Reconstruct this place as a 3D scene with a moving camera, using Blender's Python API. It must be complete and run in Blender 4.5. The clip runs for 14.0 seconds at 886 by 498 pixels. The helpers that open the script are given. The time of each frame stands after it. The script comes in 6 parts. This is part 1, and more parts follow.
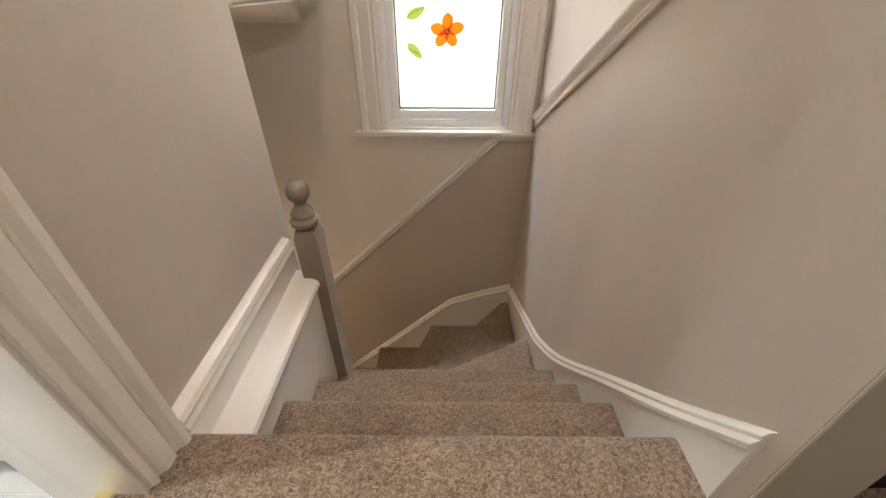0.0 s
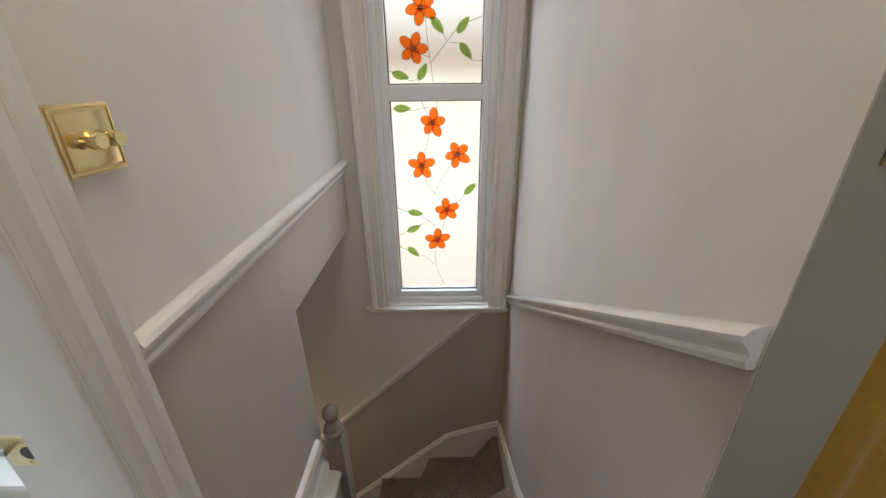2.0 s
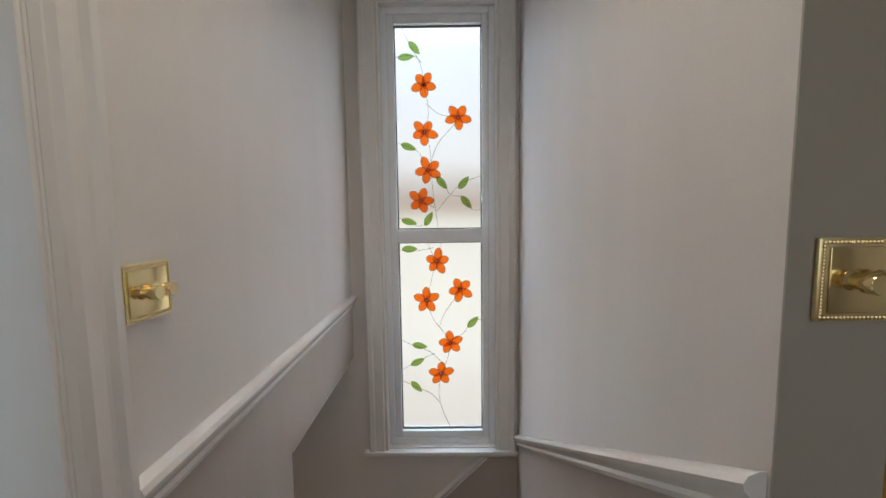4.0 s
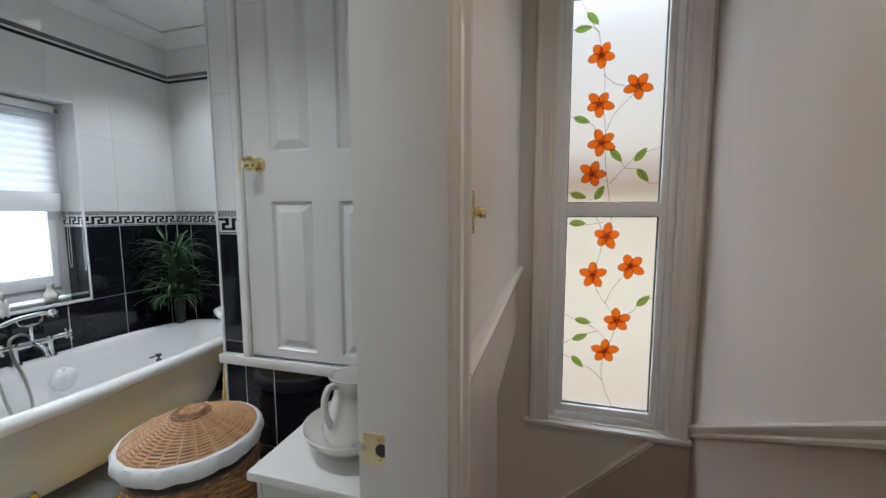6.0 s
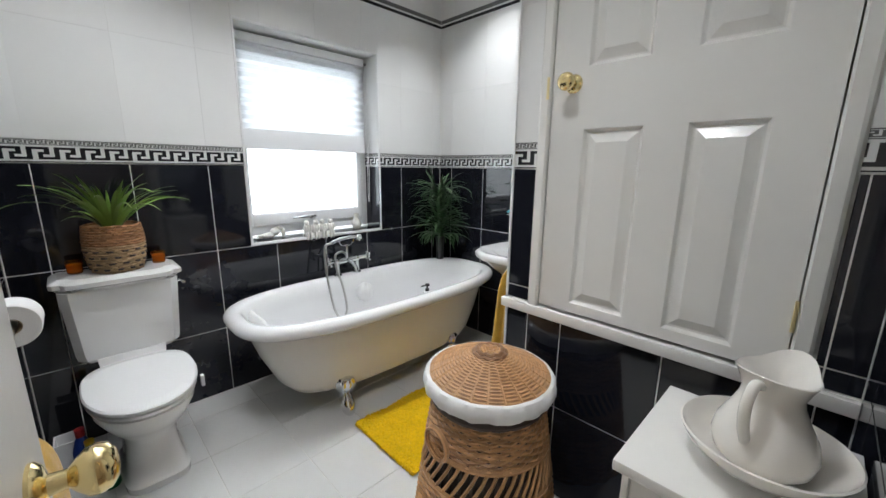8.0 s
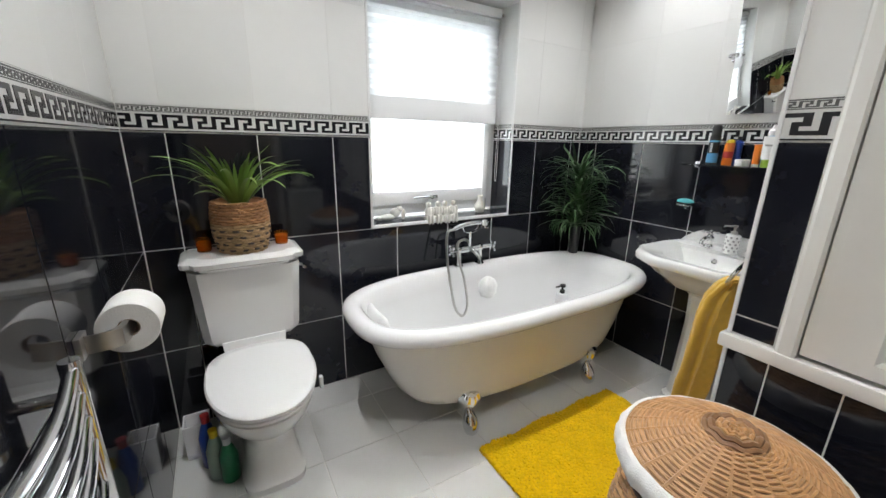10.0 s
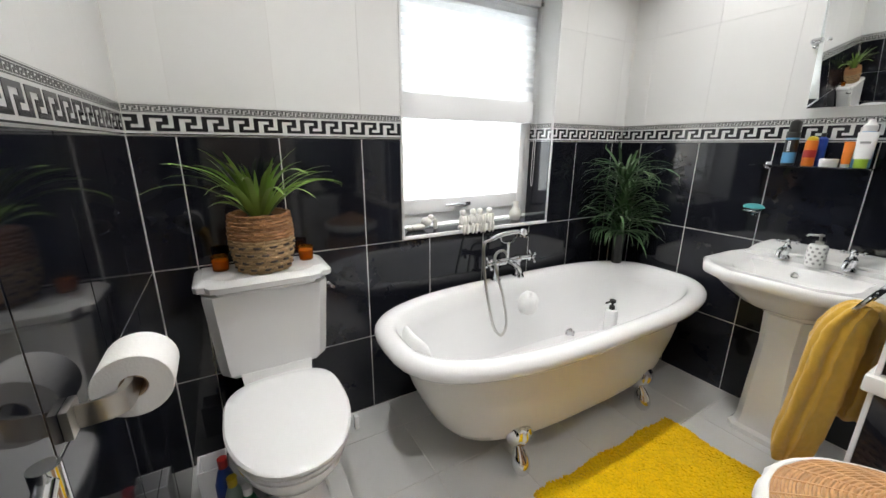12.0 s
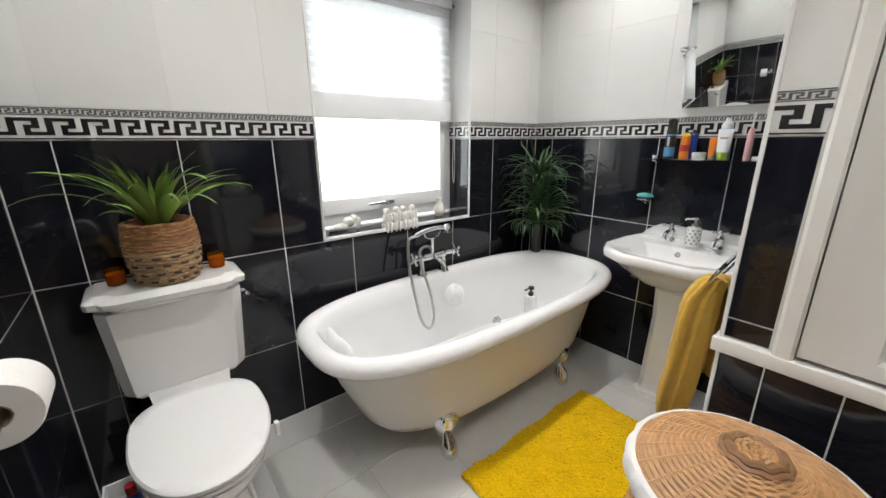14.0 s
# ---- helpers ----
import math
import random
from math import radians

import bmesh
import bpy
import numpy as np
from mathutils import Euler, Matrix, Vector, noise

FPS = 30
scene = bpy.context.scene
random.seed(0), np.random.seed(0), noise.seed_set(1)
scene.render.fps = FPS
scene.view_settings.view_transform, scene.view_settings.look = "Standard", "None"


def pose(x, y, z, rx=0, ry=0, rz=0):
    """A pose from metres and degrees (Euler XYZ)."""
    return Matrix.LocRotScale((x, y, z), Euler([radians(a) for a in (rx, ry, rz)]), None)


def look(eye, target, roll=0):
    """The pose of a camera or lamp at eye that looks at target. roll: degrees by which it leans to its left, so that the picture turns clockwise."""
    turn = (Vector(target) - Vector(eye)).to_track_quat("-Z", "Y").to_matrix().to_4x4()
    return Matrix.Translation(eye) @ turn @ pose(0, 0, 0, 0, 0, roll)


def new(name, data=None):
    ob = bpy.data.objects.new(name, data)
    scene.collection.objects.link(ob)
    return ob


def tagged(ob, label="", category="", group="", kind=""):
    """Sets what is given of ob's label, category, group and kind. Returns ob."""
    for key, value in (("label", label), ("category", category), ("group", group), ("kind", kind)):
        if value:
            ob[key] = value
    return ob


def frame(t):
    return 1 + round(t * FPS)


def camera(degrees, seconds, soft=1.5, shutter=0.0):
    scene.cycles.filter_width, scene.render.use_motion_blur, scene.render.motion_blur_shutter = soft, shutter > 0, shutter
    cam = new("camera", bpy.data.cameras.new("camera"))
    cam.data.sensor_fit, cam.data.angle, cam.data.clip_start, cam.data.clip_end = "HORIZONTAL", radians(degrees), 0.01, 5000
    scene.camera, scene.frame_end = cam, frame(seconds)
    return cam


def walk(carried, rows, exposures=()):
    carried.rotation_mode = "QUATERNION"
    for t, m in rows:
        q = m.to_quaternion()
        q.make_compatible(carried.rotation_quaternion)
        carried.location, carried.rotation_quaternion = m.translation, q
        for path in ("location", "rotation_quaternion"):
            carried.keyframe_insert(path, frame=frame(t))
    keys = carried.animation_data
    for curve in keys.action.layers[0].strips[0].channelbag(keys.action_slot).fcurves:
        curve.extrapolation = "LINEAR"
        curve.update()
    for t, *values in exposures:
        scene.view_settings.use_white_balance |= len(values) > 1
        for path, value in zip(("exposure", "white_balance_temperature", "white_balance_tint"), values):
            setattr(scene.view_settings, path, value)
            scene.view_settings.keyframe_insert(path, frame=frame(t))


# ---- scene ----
cam = camera(98.9, 14.0)
PATH = [
    (0, (0.182, 0.097, 0.776), (0.178, 1.736, -0.369), 0.3),
    (0.5, (0.189, 0.081, 0.958), (0.183, 1.746, -0.149), 0.1),
    (1, (0.203, 0.02, 1.225), (0.207, 1.684, 0.116), -0.2),
    (1.5, (0.218, -0.033, 1.409), (0.218, 1.676, 0.369), -0.6),
    (2, (0.224, -0.04, 1.49), (0.223, 1.783, 0.668), -0.7),
    (2.5, (0.237, -0.049, 1.535), (0.236, 1.867, 0.962), -0.7),
    (3, (0.236, -0.074, 1.559), (0.238, 1.892, 1.194), -0.8),
    (3.2, (0.236, -0.082, 1.568), (0.235, 1.895, 1.266), -0.8),
    (5.3, (0.08, -0.204, 1.461), (0.0, 1.79, 1.325), -0.3),
    (5.5, (0.035, -0.225, 1.455), (-0.151, 1.76, 1.295), -0.3),
    (6, (-0.136, -0.253, 1.413), (-0.676, 1.663, 1.218), -0.1),
    (6.5, (-0.293, -0.268, 1.404), (-1.15, 1.517, 1.121), 0.2),
    (7, (-0.394, -0.263, 1.358), (-1.456, 1.396, 1.011), 0.3),
    (7.5, (-0.499, -0.257, 1.341), (-1.724, 1.28, 0.972), 0.5),
    (8, (-0.605, -0.221, 1.325), (-1.997, 1.152, 0.903), 0.7),
    (8.5, (-0.694, -0.162, 1.312), (-2.218, 1.039, 0.826), 0.7),
    (9, (-0.794, -0.147, 1.302), (-2.387, 0.942, 0.779), 0.6),
    (9.2, (-0.85, -0.151, 1.298), (-2.459, 0.912, 0.766), 0.8),
    (11.3, (-1.309, -0.202, 1.321), (-2.992, 0.738, 0.79), 0.6),
    (11.5, (-1.319, -0.207, 1.318), (-3.002, 0.734, 0.786), 0.5),
    (12, (-1.335, -0.199, 1.299), (-3.006, 0.763, 0.769), 0.4),
    (12.5, (-1.358, -0.188, 1.289), (-2.963, 0.876, 0.75), 0.1),
    (13, (-1.367, -0.197, 1.284), (-2.914, 0.945, 0.736), -0.1),
    (13.5, (-1.35, -0.184, 1.292), (-2.868, 0.997, 0.742), -0.2),
    (14, (-1.246, -0.133, 1.317), (-2.748, 1.067, 0.764), -0.3),
]
EXPOSURES = [(0.0, 1.25, 6900, 8), (0.5, 1.10, 6700, 8), (1.0, 0.92, 6500, 7), (2.0, 0.42, 6050, 6), (3.2, 0.15, 5700, 6), (5.3, 0.02, 5950, 7), (6.5, -0.28, 6350, 10),
             (7.5, 0.05, 6550, 11), (9.0, 0.20, 6800, 11), (11.3, 0.32, 7050, 12), (14.0, 0.27, 7200, 13)]
walk(cam, [(t, look(eye, target, roll)) for t, eye, target, roll in PATH], EXPOSURES)

# ---- light ----
world = bpy.data.worlds.new("sky")
scene.world = world
world.use_nodes = True
_sky = world.node_tree.nodes.new("ShaderNodeTexSky")
_sky.sky_type, _sky.sun_disc, _sky.sun_elevation, _sky.sun_rotation = "NISHITA", False, radians(35), radians(200)
world.node_tree.links.new(_sky.outputs[0], world.node_tree.nodes["Background"].inputs[0])
world.node_tree.nodes["Background"].inputs[1].default_value = 0.1


def area_lamp(name, eye, target, w, h, watts, colour):
    d = bpy.data.lights.new(name, "AREA")
    d.shape, d.size, d.size_y, d.energy, d.color = "RECTANGLE", w, h, watts, colour
    ob = new(name, d)
    ob.matrix_world = look(eye, target)
    return ob


def spot_lamp(name, x, y, z, watts, colour, cone=112, soft=0.02):
    d = bpy.data.lights.new(name, "SPOT")
    d.energy, d.color, d.spot_size, d.spot_blend, d.shadow_soft_size = watts, colour, radians(cone), 0.9, soft
    ob = new(name, d)
    ob.matrix_world = look((x, y, z), (x, y + 0.0001, 0))
    return ob


BATH_LIGHTS = [(-2.30, -0.05), (-2.30, 0.82), (-2.30, 1.65), (-1.17, 0.18)]
BATH_WATTS = 48
LANDING_WATTS = 2.2
TOP_LAMP = 2.79
STAIR_GLOW, BATH_GLOW = 42.0, 5.0
for _x, _y in BATH_LIGHTS:
    spot_lamp("downlight_lamp", _x, _y, 2.675, BATH_WATTS, (0.90, 0.95, 1.0), soft=0.012)
# Added warm fill from behind the landing; no source is seen there
area_lamp("landing_back_fill", (0.95, -1.28, 1.75), (0.2, 1.2, 1.2), 0.9, 1.2, LANDING_WATTS, (1.0, 0.86, 0.70))

# Unseen lamp added over the landing; the dimmers suggest a ceiling light
spot_lamp("added_landing_lamp", 0.17, 0.35, TOP_LAMP, 21.0, (1.0, 0.76, 0.52), 160, 0.22)
area_lamp("hall_light", (-1.35, 1.6, -1.0), (0.2, 1.7, -0.7), 0.5, 0.5, 1.6, (1.0, 0.72, 0.45))

# ---- materials ----
def material(name, colour, rough=0.5, metal=0.0, vary=0.08, scale=6.0, grain=60.0, bump=0.05, spec=0.5, coat=0.0, island=0.0, obj=0.0, sheen=0.0, squash=1.0):
    m = bpy.data.materials.new(name)
    m.use_nodes = True
    t = m.node_tree
    n, l = t.nodes, t.links
    b = n["Principled BSDF"]
    b.inputs["Roughness"].default_value, b.inputs["Metallic"].default_value = rough, metal
    b.inputs["Specular IOR Level"].default_value, b.inputs["Coat Weight"].default_value = spec, coat
    b.inputs["Sheen Weight"].default_value = sheen
    co = n.new("ShaderNodeTexCoord")
    big, fine = n.new("ShaderNodeTexNoise"), n.new("ShaderNodeTexNoise")
    big.inputs["Scale"].default_value, fine.inputs["Scale"].default_value = scale, grain
    big.inputs["Detail"].default_value, fine.inputs["Detail"].default_value = 4, 3
    stretch = n.new("ShaderNodeMapping")
    stretch.inputs["Scale"].default_value = (1, 1, squash)
    l.new(co.outputs["Object"], stretch.inputs["Vector"])
    l.new(stretch.outputs[0], big.inputs["Vector"])
    l.new(co.outputs["Object"], fine.inputs["Vector"])
    mix = n.new("ShaderNodeMix")
    mix.data_type = "RGBA"
    mix.inputs["A"].default_value = (*[c * (1 - vary) for c in colour], 1)
    mix.inputs["B"].default_value = (*[min(1, c * (1 + vary)) for c in colour], 1)
    add = n.new("ShaderNodeMath")
    add.operation = "MULTIPLY_ADD"
    l.new(fine.outputs["Fac"], add.inputs[0])
    add.inputs[1].default_value = 0.4
    sub = n.new("ShaderNodeMath")
    sub.operation = "MULTIPLY_ADD"
    l.new(big.outputs["Fac"], sub.inputs[0])
    sub.inputs[1].default_value, sub.inputs[2].default_value = 1.2, -0.3
    l.new(sub.outputs[0], add.inputs[2])
    l.new(add.outputs[0], mix.inputs["Factor"])
    out = mix.outputs["Result"]
    if obj or island:
        src = n.new("ShaderNodeObjectInfo").outputs["Random"] if obj else n.new("ShaderNodeNewGeometry").outputs["Random Per Island"]
        hsv = n.new("ShaderNodeHueSaturation")
        rng = n.new("ShaderNodeMapRange")
        amount = obj or island
        rng.inputs["To Min"].default_value, rng.inputs["To Max"].default_value = 1 - amount, 1 + amount
        l.new(src, rng.inputs["Value"])
        l.new(rng.outputs["Result"], hsv.inputs["Value"])
        l.new(out, hsv.inputs["Color"])
        out = hsv.outputs["Color"]
    l.new(out, b.inputs["Base Color"])
    if bump:
        bp = n.new("ShaderNodeBump")
        bp.inputs["Strength"].default_value, bp.inputs["Distance"].default_value = bump, 0.004
        l.new(fine.outputs["Fac"], bp.inputs["Height"])
        l.new(bp.outputs["Normal"], b.inputs["Normal"])
    return m


def translucent(name, colour, back):
    """A thin coloured film or cloth: light comes through it."""
    m = material(name, colour, 0.6, vary=0.06, scale=30)
    t = m.node_tree
    tr, mx = t.nodes.new("ShaderNodeBsdfTranslucent"), t.nodes.new("ShaderNodeMixShader")
    tr.inputs["Color"].default_value = (*colour, 1)
    mx.inputs[0].default_value = back
    t.links.new(t.nodes["Principled BSDF"].outputs[0], mx.inputs[1])
    t.links.new(tr.outputs[0], mx.inputs[2])
    t.links.new(mx.outputs[0], t.nodes["Material Output"].inputs["Surface"])
    return m


def stained(name, colour, body):
    """Coloured see-through vinyl on glass: the light behind it shows in its colour."""
    m = material(name, body, 0.5, vary=0.05, scale=30, bump=0.0)
    t = m.node_tree
    tr, mx = t.nodes.new("ShaderNodeBsdfTransparent"), t.nodes.new("ShaderNodeMixShader")
    tr.inputs["Color"].default_value = (*colour, 1)
    mx.inputs[0].default_value = 0.8
    t.links.new(t.nodes["Principled BSDF"].outputs[0], mx.inputs[1])
    t.links.new(tr.outputs[0], mx.inputs[2])
    t.links.new(mx.outputs[0], t.nodes["Material Output"].inputs["Surface"])
    return m


def glassy(name, colour, rough, bump=0.0, ior=1.45):
    m = material(name, colour, rough, vary=0.0, grain=90, bump=bump)
    b = m.node_tree.nodes["Principled BSDF"]
    b.inputs["Transmission Weight"].default_value, b.inputs["IOR"].default_value = 1.0, ior
    return m


def glow(name, stops, z0, z1, strength):
    """A far, out-of-focus outdoors: soft horizontal bands between the heights z0 and z1."""
    m = bpy.data.materials.new(name)
    m.use_nodes = True
    n, l = m.node_tree.nodes, m.node_tree.links
    n.remove(n["Principled BSDF"])
    e, co, sep, mp, ramp, ns, ad = (n.new("ShaderNode" + k) for k in ("Emission", "TexCoord", "SeparateXYZ", "MapRange", "ValToRGB", "TexNoise", "Math"))
    ns.inputs["Scale"].default_value = 3.0
    ad.operation = "MULTIPLY_ADD"
    ad.inputs[1].default_value = 0.16
    l.new(co.outputs["Object"], sep.inputs[0])
    l.new(co.outputs["Object"], ns.inputs["Vector"])
    l.new(ns.outputs["Fac"], ad.inputs[0])
    l.new(sep.outputs["Z"], ad.inputs[2])
    l.new(ad.outputs[0], mp.inputs["Value"])
    mp.inputs["From Min"].default_value, mp.inputs["From Max"].default_value = z0 + 0.08, z1 + 0.08
    l.new(mp.outputs["Result"], ramp.inputs["Fac"])
    el = ramp.color_ramp.elements
    while len(el) < len(stops):
        el.new(0.5)
    for k, (p, c) in zip(el, stops):
        k.position, k.color = p, (*c, 1)
    l.new(ramp.outputs["Color"], e.inputs["Color"])
    e.inputs["Strength"].default_value = strength
    l.new(e.outputs[0], n["Material Output"].inputs["Surface"])
    return m


PAINT_HIGH = material("light_pink_beige_wall_paint", (0.73, 0.685, 0.635), 0.40, vary=0.06, scale=5.0, grain=140, bump=0.10, squash=0.14)
PAINT_LOW = material("taupe_wall_paint", (0.49, 0.425, 0.37), 0.40, vary=0.10, scale=5.0, grain=140, bump=0.10, squash=0.12)
# even grey-beige, darker than PAINT_HIGH, for the nib and bedroom walls
NIB_COLOUR = material("grey_beige_wall", (0.39, 0.36, 0.30), 0.45, vary=0.03, scale=3.0, grain=120, bump=0.10)
GLOSS = material("white_gloss_paint", (0.80, 0.77, 0.73), 0.22, vary=0.02, scale=8, grain=40, bump=0.05)
DOOR_WHITE = material("white_satin_door_paint", (0.765, 0.755, 0.725), 0.25, vary=0.02, scale=8, grain=60, bump=0.04)
UPVC = material("white_upvc", (0.91, 0.92, 0.93), 0.25, vary=0.01, bump=0.0)
CEIL = material("white_ceiling_paint", (0.80, 0.80, 0.79), 0.7, vary=0.02, bump=0.05)
GROUT = material("off_white_grout", (0.72, 0.71, 0.68), 0.8, vary=0.10, scale=20, grain=200, bump=0.1)
BLACK_TILE = material("black_glazed_tile", (0.010, 0.011, 0.016), 0.06, vary=0.25, scale=5, grain=30, bump=0.012, obj=0.25)
WHITE_TILE = material("white_glazed_wall_tile", (0.76, 0.76, 0.75), 0.10, vary=0.02, scale=5, grain=25, bump=0.010, obj=0.02)
FLOOR_TILE = material("pale_porcelain_floor_tile", (0.70, 0.70, 0.69), 0.14, vary=0.04, scale=7, grain=50, bump=0.012, obj=0.03)
KEY_BLACK = material("black_key_glaze", (0.015, 0.015, 0.018), 0.12, vary=0.2, bump=0.0)
KEY_GREY = material("grey_key_glaze", (0.13, 0.13, 0.13), 0.2, vary=0.2, bump=0.0)
def carpet(name, dark, mid, light):
    """Twisted-pile carpet: tufts of three shades, each a small mound."""
    m = material(name, mid, 0.95, vary=0.1, bump=0.0, spec=0.1, sheen=0.25)
    n, l = m.node_tree.nodes, m.node_tree.links
    b = n["Principled BSDF"]
    co, wob, vor, ramp, fine, mix, bp, sep, tone = (n.new("ShaderNode" + k) for k in ("TexCoord", "TexNoise", "TexVoronoi", "ValToRGB", "TexNoise", "Mix", "Bump", "SeparateColor", "HueSaturation"))
    wob.inputs["Scale"].default_value, fine.inputs["Scale"].default_value, vor.inputs["Scale"].default_value = 90, 9, 280
    mix.data_type = "RGBA"
    mix.inputs["Factor"].default_value = 0.02
    l.new(co.outputs["Object"], wob.inputs["Vector"])
    l.new(co.outputs["Object"], fine.inputs["Vector"])
    l.new(co.outputs["Object"], mix.inputs["A"])
    l.new(wob.outputs["Color"], mix.inputs["B"])
    l.new(mix.outputs["Result"], vor.inputs["Vector"])
    l.new(vor.outputs["Color"], sep.inputs[0])
    l.new(sep.outputs[0], ramp.inputs["Fac"])
    el = ramp.color_ramp.elements
    el.new(0.5)
    for k, p, c in zip(el, (0.08, 0.5, 0.92), (dark, mid, light)):
        k.position, k.color = p, (*c, 1)
    rng = n.new("ShaderNodeMapRange")
    rng.inputs["From Min"].default_value, rng.inputs["From Max"].default_value = 0.3, 0.7
    rng.inputs["To Min"].default_value, rng.inputs["To Max"].default_value = 0.86, 1.14
    l.new(fine.outputs["Fac"], rng.inputs["Value"])
    l.new(rng.outputs["Result"], tone.inputs["Value"])
    l.new(ramp.outputs["Color"], tone.inputs["Color"])
    l.new(tone.outputs["Color"], b.inputs["Base Color"])
    bp.invert = True
    bp.inputs["Strength"].default_value, bp.inputs["Distance"].default_value = 0.7, 0.005
    l.new(vor.outputs["Distance"], bp.inputs["Height"])
    l.new(bp.outputs["Normal"], b.inputs["Normal"])
    return m


CARPET = carpet("brown_fleck_carpet", (0.145, 0.098, 0.068), (0.245, 0.172, 0.122), (0.37, 0.272, 0.20))
DARK_FLOOR = material("black_floorcovering", (0.012, 0.012, 0.012), 0.6, vary=0.2)
NEWEL = material("taupe_gloss_paint", (0.27, 0.225, 0.185), 0.25, vary=0.04, bump=0.03)
BRASS = material("polished_brass", (0.86, 0.70, 0.36), 0.16, 1.0, vary=0.08, scale=20, bump=0.0)
BRASS_DULL = material("satin_brass", (0.80, 0.68, 0.38), 0.30, 1.0, vary=0.12, scale=30, bump=0.02)
CHROME = material("chrome", (0.78, 0.79, 0.80), 0.07, 1.0, vary=0.02, bump=0.0)
STEEL = material("brushed_steel", (0.55, 0.54, 0.52), 0.28, 1.0, vary=0.08, scale=40, bump=0.03)
CERAMIC = material("white_glazed_ceramic", (0.80, 0.80, 0.79), 0.07, vary=0.012, scale=4, bump=0.0, coat=0.3)
CREAM_CERAMIC = material("cream_glazed_stoneware", (0.82, 0.79, 0.74), 0.12, vary=0.03, scale=9, bump=0.0)
ENAMEL = material("white_bath_enamel", (0.82, 0.82, 0.82), 0.08, vary=0.01, bump=0.0, coat=0.3)
BATH_OUT = material("ivory_painted_bath_shell", (0.77, 0.75, 0.70), 0.22, vary=0.03, scale=6, bump=0.02)
PLASTIC = material("white_plastic", (0.80, 0.80, 0.80), 0.18, vary=0.01, bump=0.0)
RUBBER = material("black_plastic", (0.015, 0.015, 0.015), 0.4, vary=0.1, bump=0.0)
MIRROR = material("mirror_silver", (0.86, 0.88, 0.88), 0.01, 1.0, vary=0.0, bump=0.0)
FROST = glassy("obscured_window_glass", (0.97, 0.97, 0.96), 0.30, bump=0.25, ior=1.3)
CLEAR = glassy("clear_glass", (0.93, 0.97, 0.96), 0.02)
AMBER = stained("amber_glass", (0.85, 0.55, 0.20), (0.45, 0.22, 0.04))
WAX = translucent("orange_wax", (0.95, 0.55, 0.12), 0.4)
PETAL = stained("orange_film", (1.0, 0.20, 0.012), (0.88, 0.22, 0.02))
PETAL_EDGE = stained("grey_leading_line", (0.30, 0.24, 0.20), (0.34, 0.30, 0.27))
LEAF_FILM = stained("green_film", (0.30, 0.45, 0.10), (0.20, 0.33, 0.08))
BLIND = translucent("white_pleated_blind", (0.86, 0.88, 0.90), 0.36)
TOWEL = material("mustard_terry_towel", (0.64, 0.38, 0.05), 0.95, vary=0.16, scale=60, grain=420, bump=0.8, spec=0.1, sheen=0.4)
MAT_YELLOW = material("mustard_tufted_cotton", (0.78, 0.49, 0.006), 0.95, vary=0.12, scale=14, grain=260, bump=0.35, spec=0.05, sheen=0.2, island=0.08)
WICKER = material("honey_wicker", (0.47, 0.255, 0.11), 0.40, vary=0.30, scale=30, grain=160, bump=0.2, island=0.28)
WICKER_LID = material("honey_wicker_lid", (0.50, 0.275, 0.125), 0.40, vary=0.30, scale=45, grain=160, bump=0.2, island=0.16)
# the lid knot's own brown, also the shade put between the lid strands
WICKER_BROWN_GAP = material("brown_wicker_and_gap_shade", (0.24, 0.12, 0.055), 0.5, vary=0.3, scale=30, grain=160, bump=0.2)
WICKER_DARK = material("dark_wicker", (0.07, 0.05, 0.04), 0.5, vary=0.3, scale=30, grain=160, bump=0.2, island=0.2)
SEAGRASS = material("tan_seagrass", (0.46, 0.31, 0.17), 0.7, vary=0.25, scale=40, grain=200, bump=0.4, island=0.25)
RUST_GRASS = material("rust_seagrass", (0.40, 0.20, 0.09), 0.6, vary=0.25, scale=40, grain=200, bump=0.4, island=0.25)
CLOTH = material("white_cotton_lining", (0.80, 0.80, 0.79), 0.9, vary=0.04, scale=30, grain=300, bump=0.3, sheen=0.2)
LEAF = material("bright_green_leaf", (0.17, 0.29, 0.055), 0.35, vary=0.25, scale=14, bump=0.05, island=0.35)
LEAF_DARK = material("dark_green_leaf", (0.060, 0.120, 0.050), 0.38, vary=0.3, scale=14, bump=0.05, island=0.4)
SOIL = material("potting_soil", (0.03, 0.022, 0.016), 0.95, vary=0.4, scale=60, bump=0.8)
PAPER = material("white_tissue_paper", (0.82, 0.81, 0.79), 0.95, vary=0.03, grain=240, bump=0.3)
CARD = material("brown_card", (0.35, 0.25, 0.17), 0.9)
STONE = material("white_cast_resin", (0.74, 0.72, 0.68), 0.5, vary=0.08, scale=40, bump=0.2)
def flat(name, colour, rough=0.3):
    return material(name, colour, rough, vary=0.04, bump=0.0)
BLUE_PL, GREEN_PL, RED_PL = flat("blue_plastic", (0.02, 0.06, 0.30)), flat("green_plastic", (0.02, 0.22, 0.10)), flat("red_plastic", (0.45, 0.03, 0.03))
PALE_GREEN = flat("pale_green_plastic", (0.30, 0.42, 0.36))
BLUE_LABEL = flat("bright_blue_label", (0.03, 0.12, 0.62))
ORANGE_PL, CYAN_PL, PINK_PL = flat("orange_plastic", (0.75, 0.20, 0.02)), flat("turquoise_soap", (0.10, 0.55, 0.58), 0.4), flat("pink_plastic", (0.75, 0.42, 0.42))
